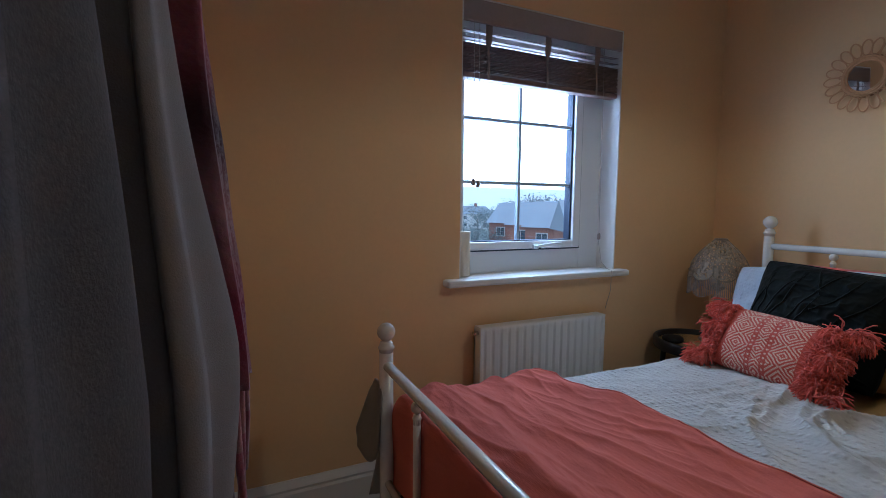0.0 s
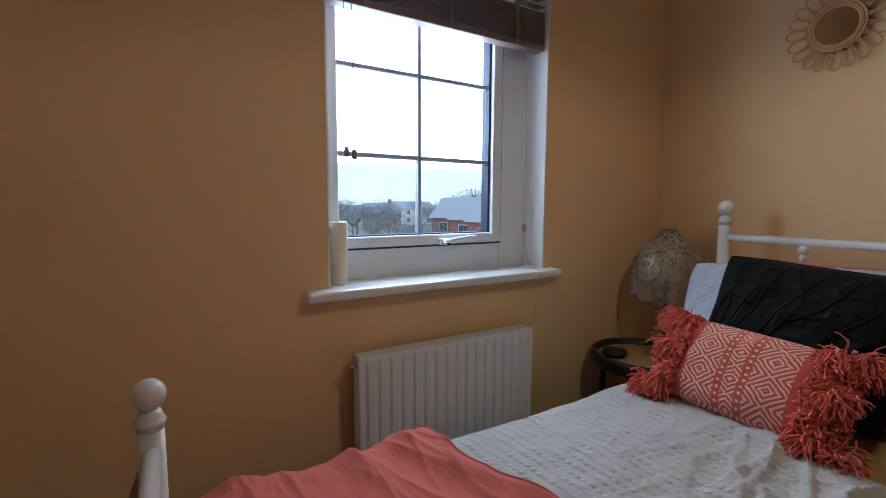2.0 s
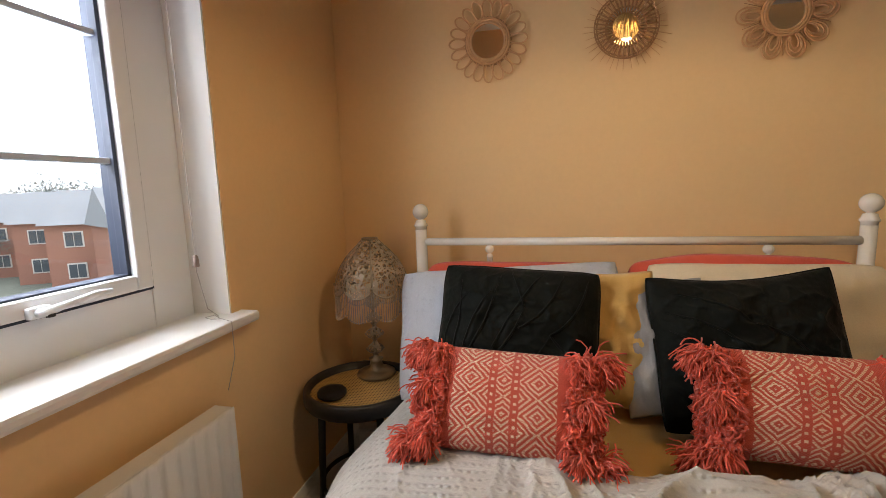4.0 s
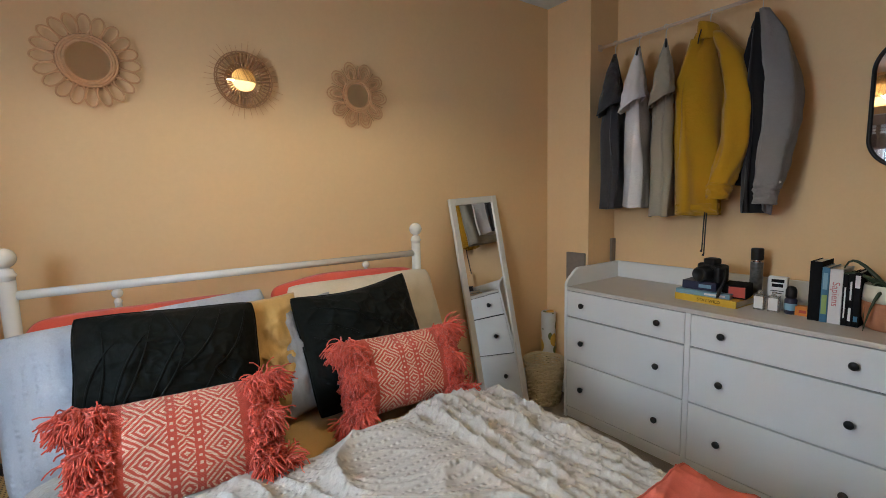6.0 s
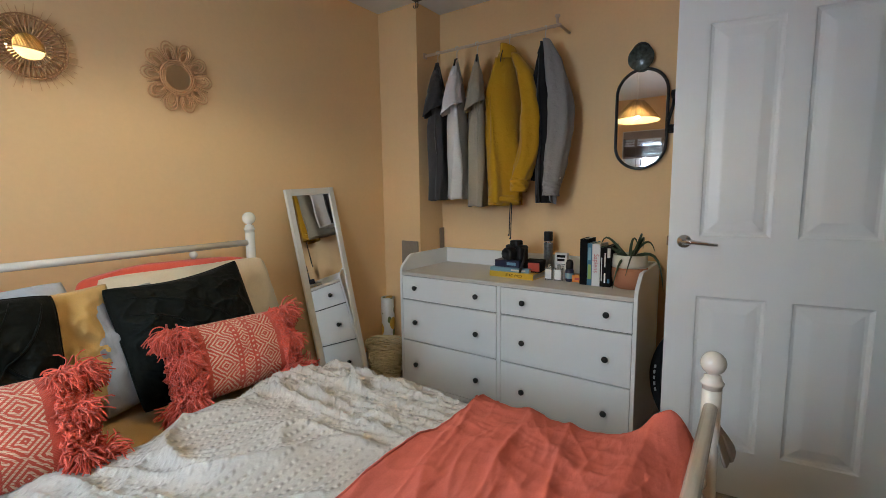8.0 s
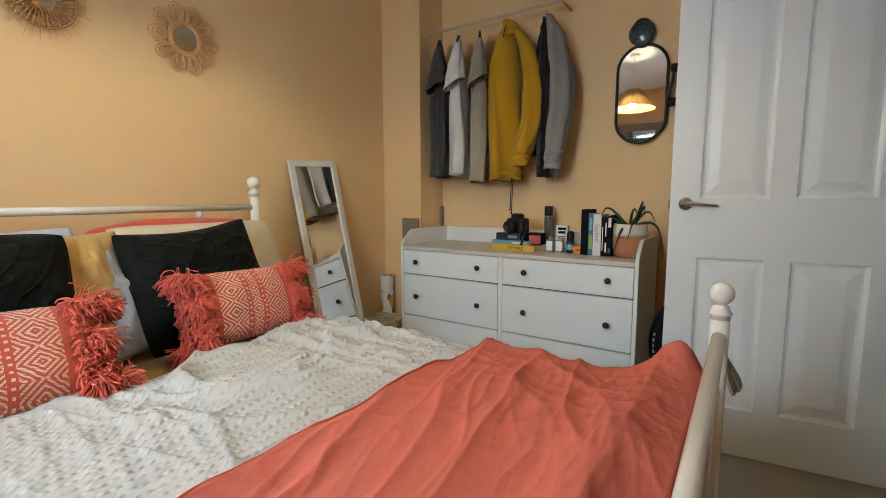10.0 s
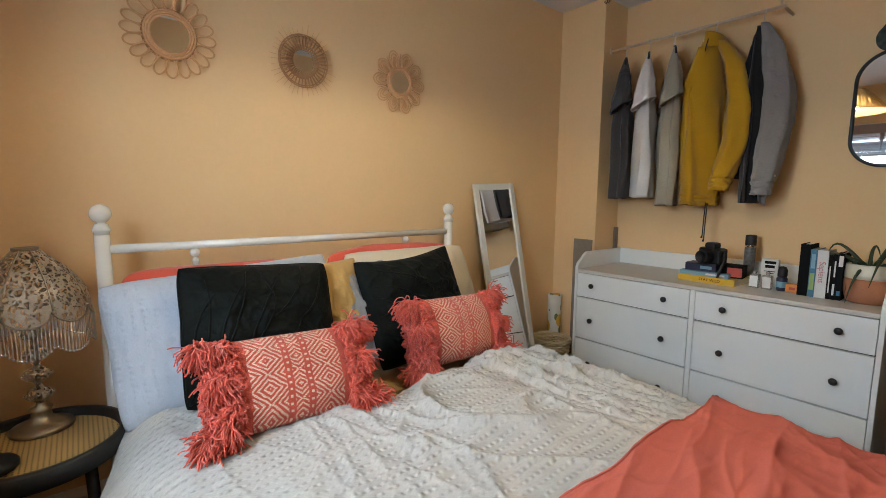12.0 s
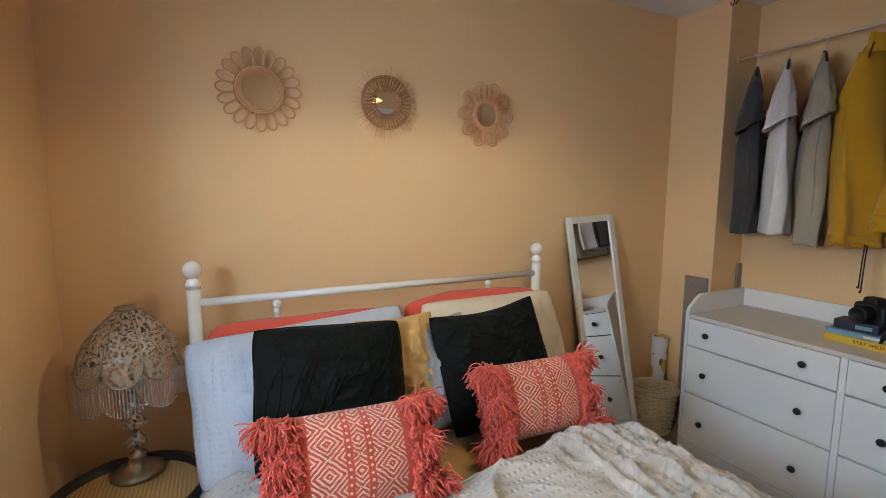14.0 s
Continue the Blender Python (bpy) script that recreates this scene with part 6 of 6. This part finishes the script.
M_BOOKWHITE, M_BOOKTEAL, M_NAVY = cover("white_cover", (0.74, 0.72, 0.70)), cover("blue_green_cover", (0.05, 0.16, 0.26)), cover("navy_board", (0.022, 0.024, 0.06))
M_RED, M_ORANGE, M_PINKPRINT = cover("red_board", (0.50, 0.07, 0.035)), cover("orange_board", (0.72, 0.24, 0.02)), cover("pink_print", (0.55, 0.16, 0.18))
M_LIME = cover("green_print", (0.30, 0.42, 0.12))
yb = book((1.530, -1.075, RZ), (0.275, 0.20, 0.032), -3, M_BOOKYELLOW, "yellow hardback lying under a stack", group="stacked books")
lettering("title", "STAY WILD", 0.020, M_BOOKBLACK, yb, Matrix.Translation((-0.02, 0.0026, 0.0155)) @ Matrix(((-1, 0, 0), (0, 0, 1), (0, 1, 0))).to_4x4())
book((1.545, -1.085, RZ + 0.032), (0.235, 0.17, 0.022), 2, M_BOOKBLUE, "pale blue paperback in a stack", bars=((0.08, 0.45, 0.4, M_BOOKWHITE),), group="stacked books")
bx = thing("navy_box", (1.570, -1.105, RZ + 0.054), "dark navy box on the stacked books", "box", turn=(0, 0, 2))
part("body", boxes(((-0.075, -0.10, 0), (0.075, 0, 0.040)), bevel=0.002), M_NAVY, bx, smooth=False)
part("print", boxes(((-0.055, 0.0, 0.012), (0.0, 0.0006, 0.028))), M_BOOKBLUE, bx, smooth=False)
bx = thing("red_box", (1.428, -1.125, RZ + 0.032), "dark box with a red end beside the camera", "box", turn=(0, 0, 8))
part("body", boxes(((-0.048, -0.12, 0), (0.048, 0, 0.062)), bevel=0.002), M_BOOKBLACK, bx, smooth=False)
part("end_label", boxes(((-0.044, 0.0, 0.008), (0.020, 0.0008, 0.054))), M_RED, bx, "red end label", smooth=False)

cm_ = thing("camera_body", (1.532, -1.150, RZ + 0.094), "black digital camera with its lens on a box", "camera", turn=(0, 0, -14))
part("body", boxes(((-0.062, -0.035, 0), (0.062, 0.028, 0.085)), bevel=0.012), M_BLACK, cm_, smooth=False)
part("viewfinder", boxes(((-0.028, -0.028, 0.078), (0.028, 0.030, 0.112)), bevel=0.010), M_BLACK, cm_, smooth=False)
part("grip", boxes(((-0.070, -0.020, 0.004), (-0.040, 0.048, 0.080)), bevel=0.011), M_BLACK, cm_, smooth=False)
bm = lathe(bmesh.new(), [(0.034, 0.0), (0.036, 0.01), (0.036, 0.05), (0.032, 0.062), (0.028, 0.062), (0.024, 0.055), (0.0, 0.050)], n=28)
bmesh.ops.transform(bm, matrix=Matrix.Translation((0.004, 0.024, 0.040)) @ Matrix.Rotation(radians(-90), 4, "X"), verts=bm.verts[:])
part("lens", bm, M_BLACK, cm_)
bm = bmesh.new()
tube(bm, [(-0.060, 0.0, 0.075), (-0.088, 0.035, 0.030), (-0.086, 0.060, -0.030), (-0.076, 0.062, -0.060), (-0.080, 0.058, -0.020), (-0.090, 0.03, 0.02)], 0.006, 6)
part("strap", bm, M_BLACK, cm_, "black neck strap")

can = thing("spray_can", (1.415, -1.330, RZ), "black capped aerosol can on the chest", "aerosol can")
M_CANPRINT = material("black_white_label", (0.02, 0.02, 0.02), 0.3, second=(0.22, 0.22, 0.21), blotch_scale=70)
part("body", lathe(bmesh.new(), [(0.0, 0.0), (0.024, 0.0), (0.026, 0.003), (0.026, 0.185), (0.024, 0.192), (0.0, 0.192)], n=24), M_CANPRINT, can)
part("cap", lathe(bmesh.new(), [(0.025, 0.190), (0.0255, 0.192), (0.0255, 0.240), (0.023, 0.245), (0.0, 0.245)], n=24), M_BLACK, can)
part("band", lathe(bmesh.new(), [(0.0262, 0.180), (0.0265, 0.181), (0.0265, 0.189), (0.0262, 0.190)], n=24), M_CHROME, can)

cd = thing("boxed_card", (1.285, -1.190, RZ), "white printed carton standing on the chest", "carton", turn=(0, 0, 4))
part("body", boxes(((-0.034, -0.03, 0), (0.034, 0, 0.142)), bevel=0.001), M_BOOKWHITE, cd, smooth=False)
for x0, x1, z0, z1 in ((-0.024, 0.022, 0.118, 0.132), (-0.020, 0.020, 0.098, 0.112), (-0.024, 0.024, 0.080, 0.083), (-0.018, 0.010, 0.070, 0.073)):
    part("print_bar", boxes(((x0, 0.0, z0), (x1, 0.0006, z1))), M_BOOKBLACK, cd, smooth=False)
M_CLEAR = material("clear_bottle_glass", (0.80, 0.80, 0.78), 0.08, transmission=0.8)
for x in (1.330, 1.277):
    bt = thing("glass_bottle", (x, -1.140, RZ), "small square glass bottle with a white label", "bottle", "square bottles")
    part("body", boxes(((-0.020, -0.016, 0), (0.020, 0.016, 0.068)), bevel=0.003), M_CLEAR, bt, smooth=False)
    part("label", boxes(((-0.017, 0.0162, 0.008), (0.017, 0.0168, 0.060))), M_BOOKWHITE, bt, "white paper label", smooth=False)
    part("cap", lathe(bmesh.new(), [(0.009, 0.066), (0.009, 0.085), (0.0, 0.086)], n=16), M_CLEAR, bt)
ro = thing("roll_on_bottle", (1.222, -1.150, RZ), "dark navy domed roll-on bottle", "bottle")
part("body", lathe(bmesh.new(), [(0.0, 0.0), (0.017, 0.0), (0.021, 0.006), (0.022, 0.060), (0.017, 0.068), (0.0, 0.068)], n=20), M_NAVY, ro)
part("cap", lathe(bmesh.new(), [(0.018, 0.068), (0.0195, 0.074), (0.0195, 0.100), (0.014, 0.114), (0.0, 0.119)], n=20), M_BLACK, ro)
part("label", lathe(bmesh.new(), [(0.0222, 0.018), (0.0225, 0.019), (0.0225, 0.045), (0.0222, 0.046)], n=20), M_BOOKBLUE, ro)
ob_ = thing("orange_box", (1.178, -1.140, RZ), "small orange carton on the chest", "carton", turn=(0, 0, 3))
part("body", boxes(((-0.026, -0.04, 0), (0.026, 0, 0.038)), bevel=0.0015), M_ORANGE, ob_, smooth=False)
part("print_bar", boxes(((-0.012, 0.0, 0.012), (0.012, 0.0006, 0.024))), M_RED, ob_, smooth=False)
x = 1.152
for t, h, mt, lb, bars in ((0.038, 0.235, M_BOOKBLACK, "tall black hardback standing on the chest", ()),
                           (0.024, 0.215, M_BOOKTEAL, "blue and green paperback standing on the chest", ((0.15, 0.5, 0.7, M_LIME), (0.6, 0.9, 0.6, M_BOOKBLUE))),
                           (0.040, 0.212, M_BOOKWHITE, "white paperback with pink spine lettering", ()),
                           (0.016, 0.195, M_BOOKBLACK, "thin black paperback with white spine print", ((0.15, 0.75, 0.3, M_BOOKWHITE),)),
                           (0.016, 0.200, M_BOOKBLACK, "thin black paperback with white spine print", ((0.1, 0.35, 0.5, M_BOOKWHITE), (0.5, 0.85, 0.35, M_BOOKWHITE))),
                           (0.020, 0.205, M_BOOKBLACK, "black paperback with a white label at its head", ((0.72, 0.95, 0.75, M_BOOKWHITE), (0.1, 0.2, 0.6, M_BOOKTEAL)))):
    bk = book((x - t / 2, -1.100, RZ), (h, 0.14, t - 0.001), 0, mt, lb, True, bars, "standing books")
    if "pink" in lb:
        lettering("title", "Sapiens", 0.032, M_PINKPRINT, bk, Matrix.Translation((0, 0.0030, 0.115)) @ Matrix(((0, -1, 0), (0, 0, 1), (-1, 0, 0))).to_4x4())
    x -= t

M_TERRACOTTA = material("terracotta", (0.46, 0.20, 0.10), 0.8, blotch=0.15, blotch_scale=14, grain=0.1, grain_scale=150, bump=0.15, bump_scale=200)
M_GLAZE = material("cream_glaze", (0.68, 0.64, 0.52), 0.35, blotch=0.05, blotch_scale=15)
M_SOIL = material("potting_soil", (0.03, 0.02, 0.013), 0.95, grain=0.4, grain_scale=200, bump=0.8, bump_scale=150)
M_ALOE = material("aloe_leaf", (0.028, 0.045, 0.018), 0.5, second=(0.05, 0.07, 0.03), blotch_scale=30, grain=0.15, grain_scale=150)
pot = thing("potted_plant", (0.921, -1.150, RZ), "drooping aloe in a terracotta and cream pot", "potted plant")
part("pot", lathe(bmesh.new(), [(0.0, 0.0), (0.058, 0.0), (0.070, 0.006), (0.081, 0.045), (0.084, 0.090), (0.083, 0.106)], n=40), M_TERRACOTTA, pot)
part("glazed_band", lathe(bmesh.new(), [(0.0832, 0.105), (0.083, 0.125), (0.079, 0.160), (0.076, 0.166), (0.071, 0.163), (0.070, 0.140)], n=40), M_GLAZE, pot, "cream glazed upper band")
part("soil", lathe(bmesh.new(), [(0.0, 0.140), (0.071, 0.138), (0.071, 0.142), (0.0, 0.150)], n=24), M_SOIL, pot)
rnd = random.Random(21)
for a, reach, rise, droop, w in ((20, 0.06, 0.09, 0.02, 0.012), (165, 0.10, 0.085, 0.03, 0.013), (200, 0.075, 0.030, 0.17, 0.015), (95, 0.075, 0.025, 0.150, 0.015), (60, 0.13, 0.06, 0.10, 0.014),
                                 (5, 0.13, 0.05, 0.16, 0.015), (145, 0.12, 0.06, 0.06, 0.013), (40, 0.10, 0.10, 0.0, 0.012), (120, 0.05, 0.05, 0.14, 0.013), (185, 0.14, 0.05, 0.12, 0.012), (255, 0.07, 0.08, 0.03, 0.012), (300, 0.08, 0.07, 0.03, 0.012)):
    a = radians(a + 180)
    bm = bmesh.new()
    pts, rad = [], []
    for k in range(9):
        f = k / 8
        rr = 0.012 + 1.35 * reach * f + 0.02 * math.sin(f * 3)
        pts.append((rr * math.cos(a + 0.4 * f), -rr * math.sin(a + 0.4 * f), 0.145 + rise * math.sin(f * math.pi * 0.75) * 1.3 - 1.1 * droop * f ** 2.2))
        rad.append(w * (1 - f) ** 0.8 * 0.62 + 0.0010)
    tube(bm, pts, rad, 7)
    part("leaf", bm, M_ALOE, pot)

# ---- coats and scarf on the west wall ----
M_COATDARK = material("brown_grey_wool", (0.085, 0.068, 0.057), 0.95, grain=0.3, grain_scale=300, blotch=0.3, blotch_scale=8, bump=0.4, bump_scale=500)
M_COATMAUVE = material("mauve_grey_fleece", (0.20, 0.165, 0.142), 0.95, grain=0.12, grain_scale=400, second=(0.15, 0.122, 0.105), blotch_scale=7, bump=0.35, bump_scale=600, sheen=0.08)
M_SCARF = woven("maroon_check_wool", (0.17, 0.030, 0.040), 1500, 0.05, rough=0.95, sheen=0.4, crinkle=1.0)
nt = M_SCARF.node_tree
tc = [n for n in nt.nodes if n.bl_idname == "ShaderNodeTexCoord"][0]
sep = nt.nodes.new("ShaderNodeSeparateXYZ")
nt.links.new(tc.outputs["Object"], sep.inputs[0])
ramp = nt.nodes.new("ShaderNodeValToRGB")
ramp.color_ramp.interpolation = "EASE"
el = ramp.color_ramp.elements
el[0].position, el[0].color = 0.0, (0.38, 0.16, 0.15, 1)
el[1].position, el[1].color = 0.30, (0.26, 0.020, 0.055, 1)
for pos, c in ((0.52, (0.40, 0.17, 0.17)), (0.74, (0.06, 0.016, 0.022)), (0.90, (0.33, 0.08, 0.10))):
    e = el.new(pos)
    e.color = (*c, 1)
nt.links.new(cf("FRACT", cf("DIVIDE", cf("ADD", sep.outputs["Z"], 0.10), 0.62)), ramp.inputs[0])
fz = nt.nodes.new("ShaderNodeMix")
fz.data_type, fz.blend_type = "RGBA", "MULTIPLY"
fz.inputs[0].default_value = 0.4
wn = nt.nodes.new("ShaderNodeTexNoise")
wn.inputs["Scale"].default_value = 120.0
nt.links.new(tc.outputs["Object"], wn.inputs["Vector"])
nt.links.new(ramp.outputs[0], fz.inputs[6])
nt.links.new(wn.outputs["Color"], fz.inputs[7])
nt.links.new(fz.outputs[2], nt.nodes["Principled BSDF"].inputs["Base Color"])


def hung_fn(cx, cy, top, bottom, rx, ry, seed, bulge, lobes=5, grow=1.0):
    """Cloth hanging in folds from a wall hook."""
    def f(u, v):
        a = 2 * math.pi * u
        z = top + (bottom - top) * v
        g = min(1.0, 0.30 + 1.2 * v) * (1 + bulge * math.exp(-((z - 1.02) / 0.20) ** 2))
        fold = 1 + 0.13 * math.sin(lobes * a + 2.2 * nz(v * 1.8, seed)) * min(1, v * 2) + 0.10 * nz(math.cos(a) * 1.5, math.sin(a) * 1.5, v * 2.5 + seed)
        x = cx + (rx * g * fold + grow - 1) * math.cos(a)
        y = cy + (ry * g * fold + grow - 1) * math.sin(a) + 0.02 * nz(v * 2, seed)
        return (max(XL + 0.004, x), y, z)
    return f


def hung_coat(mat, label, edge, *shape):
    """A coat with its front band, hem, collar and hanging loop."""
    f, g = hung_fn(*shape), hung_fn(*shape, grow=1.005)
    ob = part("coat", surf(f, 72, 70, True), mat)
    thick(part("front_band", surf(lambda u, v: g(edge + 0.045 * u, 0.05 + 0.93 * v), 4, 60), mat, ob), 0.003)
    thick(part("hem", surf(lambda u, v: g(u, 0.962 + 0.04 * v), 72, 3, True), mat, ob), 0.003)
    thick(part("collar", surf(lambda u, v: g(u, 0.01 + 0.07 * v), 48, 6, True), mat, ob), 0.004)
    bm = bmesh.new()
    x, y, z = shape[0], shape[1], shape[2]
    tube(bm, [(x - 0.015, y - 0.012, z - 0.01), (x - 0.02, y, z + 0.035), (x - 0.015, y + 0.012, z - 0.01)], 0.003, 6)
    part("hanging_loop", bm, M_BLACK, ob)
    return tagged(ob, label, "coat", "coats on the wall")


hung_coat(M_COATDARK, "brown-grey wool coat hanging on the wall", 0.86, -0.045, 0.355, 1.80, 0.55, 0.066, 0.132, 4.0, 0.0)
hung_coat(M_COATMAUVE, "mauve-grey fleece coat hanging on the wall", 0.84, -0.028, 0.590, 1.82, 0.48, 0.070, 0.100, 9.5, 0.28, 5)
sc = thing("scarf", (-0.01, 0.84, 0.95), "long maroon and pink checked wool scarf with fringe", "scarf")


def scarf_fn(u, v):
    z = 1.80 - 0.86 * v
    q = u * 5.0
    zig = abs((q % 2) - 1)
    along = 0.735 + 0.175 * u
    x = -0.080 + (0.085 + 0.080 * v) * zig * (0.55 + 0.45 * min(1, v * 3))
    return (x + 0.012 * nz(u * 4, v * 4, 2), along + 0.014 * nz(v * 3, u * 2, 7), z)


thick(part("cloth", surf(scarf_fn, 60, 40), M_SCARF, sc, world_space=True), 0.008, 0.0)
rnd = random.Random(5)
for i in range(22):
    x, y, z = scarf_fn((i + 0.5) / 22, 1.0)
    bm = bmesh.new()
    l = rnd.uniform(0.17, 0.25)
    tube(bm, [(x, y, z + 0.01), (x + rnd.uniform(-0.006, 0.006), y + rnd.uniform(-0.006, 0.006), z - l / 2), (x + rnd.uniform(-0.012, 0.012), y + rnd.uniform(-0.012, 0.012), z - l)], [0.005, 0.006, 0.005], 6)
    part("fringe_strand", bm, M_SCARF, sc, world_space=True)
lbm = boxes(((0.052, 0.700, 1.02), (0.055, 0.745, 1.045)), bevel=0.001)
part("care_label", lbm, M_BOOKWHITE, sc, "white care label", smooth=False, world_space=True)

# ---- outside the window ----
GZ = -5.6
# Grass, brick and foliage base colours are paled to stand for distance haze.
M_GRASS = material("haze_paled_frosted_grass", (0.20, 0.235, 0.19), 0.95, second=(0.27, 0.29, 0.25), blotch_scale=0.08, grain=0.3, grain_scale=2)
M_BRICK = material("haze_paled_red_brick", (0.40, 0.21, 0.155), 0.9, second=(0.35, 0.18, 0.135), blotch_scale=0.8, grain=0.25, grain_scale=9)
M_RENDER = material("white_render", (0.72, 0.70, 0.66), 0.9, blotch=0.08, blotch_scale=0.6)
M_ROOF = material("frosted_roof_tile", (0.27, 0.30, 0.33), 0.8, second=(0.36, 0.39, 0.42), blotch_scale=0.5, grain=0.15, grain_scale=5)
M_PANE = material("far_window_glass", (0.10, 0.12, 0.14), 0.1, blotch=0.2)
M_BARK = material("winter_bark", (0.20, 0.20, 0.19), 0.95, grain=0.3, grain_scale=8)
M_LEAF = material("haze_paled_foliage", (0.24, 0.275, 0.27), 0.9, island=0.3)
bm = boxes(((-900, -900, GZ - 0.3), (900, 1500, GZ)))
tagged(part("ground", bm, M_GRASS, smooth=False), "winter grassland beyond the garden", "ground", kind="structure")


def bearing(deg, dist):
    return 0.3 + dist * math.sin(radians(deg)), 0.3 + dist * math.cos(radians(deg))


def house(deg, dist, length, turn, wall, n, eaves=5.0, rise=2.6, chimney=True):
    x, y = bearing(deg, dist)
    ob = thing("house", (x, y, GZ), "two-storey brick house with a frosted tiled roof", "house", "houses outside", turn=(0, 0, turn))
    w = 3.6
    part("wall", boxes(((-length / 2, -w, 0), (length / 2, w, eaves))), wall, ob, smooth=False)
    bm = bmesh.new()
    o = 0.35
    v = [bm.verts.new(p) for p in ((-length / 2 - o, -w - o, eaves), (length / 2 + o, -w - o, eaves), (length / 2 + o, w + o, eaves), (-length / 2 - o, w + o, eaves), (-length / 2 - o, 0, eaves + rise), (length / 2 + o, 0, eaves + rise))]
    for q in ((0, 1, 5, 4), (2, 3, 4, 5), (0, 4, 3), (1, 2, 5), (0, 3, 2, 1)):
        bm.faces.new([v[i] for i in q])
    bmesh.ops.recalc_face_normals(bm, faces=bm.faces[:])
    roof = part("roof", bm, M_ROOF, ob, "frosted grey tiles", smooth=False)
    if chimney:
        part("chimney", boxes(((length / 4 - 0.4, -0.35, eaves + rise - 0.6), (length / 4 + 0.4, 0.35, eaves + rise + 1.0))), M_BRICK, roof, smooth=False)
    for i in range(n):
        cx = -length / 2 + length * (i + 0.5) / n
        for z in (0.9, 3.3):
            wn_ = part("window", boxes(((cx - 0.62, -w - 0.05, z), (cx + 0.62, -w + 0.02, z + 1.2))), M_RENDER, ob, "white framed window", smooth=False)
            part("pane", boxes(((cx - 0.52, -w - 0.08, z + 0.1), (cx - 0.03, -w - 0.04, z + 1.1)), ((cx + 0.03, -w - 0.08, z + 0.1), (cx + 0.52, -w - 0.04, z + 1.1))), M_PANE, wn_, smooth=False)
    return ob


house(37.6, 53, 6.5, -58, M_BRICK, 2, chimney=False)
house(40.6, 47, 7.0, -58, M_BRICK, 2, chimney=False)
house(34.8, 60, 6.5, -58, M_BRICK, 2, chimney=False)
house(46.5, 40, 10.0, -28, M_BRICK, 3)
house(24.0, 120, 9.0, -14, M_BRICK, 3, 4.6, 2.4)
house(27.5, 150, 14.0, -5, M_RENDER, 4)


def tree(deg, dist, height, spread, seed, leaves=2600, base=GZ):
    rnd = random.Random(seed)
    x, y = bearing(deg, dist)
    ob = thing("tree", (x, y, base), "bare and dark winter tree beyond the houses", "tree", "trees outside")
    bm = bmesh.new()
    tips = []
    tube(bm, [(0, 0, 0), (0.1, 0.1, height * 0.3), (0.0, 0.2, height * 0.62)], [height * 0.03, height * 0.024, height * 0.010], 7)
    for k in range(9):
        a, z0 = rnd.uniform(0, 6.28), height * rnd.uniform(0.25, 0.6)
        l = spread * rnd.uniform(0.5, 1.0)
        tip = (l * math.cos(a), l * math.sin(a), z0 + height * rnd.uniform(0.15, 0.38))
        tube(bm, [(0, 0.1, z0), (tip[0] * 0.5, tip[1] * 0.5, z0 + (tip[2] - z0) * 0.6), tip], [height * 0.012, height * 0.008, height * 0.003], 5)
        tips.append(tip)
    part("trunk", bm, M_BARK, ob)
    verts, faces = [], []
    for _ in range(leaves):
        tx, ty, tz = rnd.choice(tips + [(0, 0, height * 0.7)])
        c = Vector((tx * rnd.uniform(0.3, 1.15), ty * rnd.uniform(0.3, 1.15), tz)) + Vector((rnd.gauss(0, 1), rnd.gauss(0, 1), rnd.gauss(0, 0.8))) * spread * 0.24
        s_ = height * rnd.uniform(0.010, 0.026)
        n0 = len(verts)
        for _k in range(3):
            verts.append(c + Vector((rnd.uniform(-1, 1), rnd.uniform(-1, 1), rnd.uniform(-1, 1))) * s_)
        faces.append((n0, n0 + 1, n0 + 2))
    me = bpy.data.meshes.new("crown")
    me.from_pydata(verts, [], faces)
    me.materials.append(M_LEAF)
    cr = new("crown", me)
    cr.parent = ob


for i, (d, r, h, s_) in enumerate(((36, 70, 9.0, 3.6), (40, 76, 9.6, 4.0), (43, 72, 8.6, 3.6), (33.5, 82, 8.2, 3.8), (48, 70, 8.8, 3.5), (29, 95, 7.6, 3.6), (25, 90, 7.0, 3.4), (21, 85, 7.8, 3.2), (15, 80, 8.0, 3.6), (23, 60, 5.0, 2.6), (27, 56, 4.8, 2.6), (31, 58, 4.6, 2.4), (12, 70, 7.0, 3.0), (19, 110, 8.4, 4.0), (26, 72, 6.4, 3.6), (30.5, 80, 6.8, 3.8), (23.5, 84, 6.6, 3.6), (17, 66, 5.6, 3.2), (28.5, 50, 5.2, 2.0), (37.5, 66, 9.2, 3.6), (34, 74, 8.4, 3.6), (20.5, 72, 6.2, 3.4), (32, 98, 7.2, 4.2))):
    tree(d, r, h, s_, 30 + i)
# Ridge colour is lightened with the same haze.
M_HILL = material("haze_paled_woodland", (0.26, 0.29, 0.29), 0.95, second=(0.32, 0.35, 0.36), blotch_scale=0.02, grain=0.3, grain_scale=0.3)
hill = surf(lambda u, v: (-260 + 900 * u, 330 + 140 * v, GZ - 1 + (7.0 + 5.0 * nz(u * 7, 1.0) + 2.2 * nz(u * 34, 4.0) + 1.0 * nz(u * 120, 9.0)) * math.sin(v * math.pi * 0.5)), 260, 4)
tagged(part("backdrop", hill, M_HILL, smooth=False), "low wooded ridge on the horizon", "ridge", kind="structure")
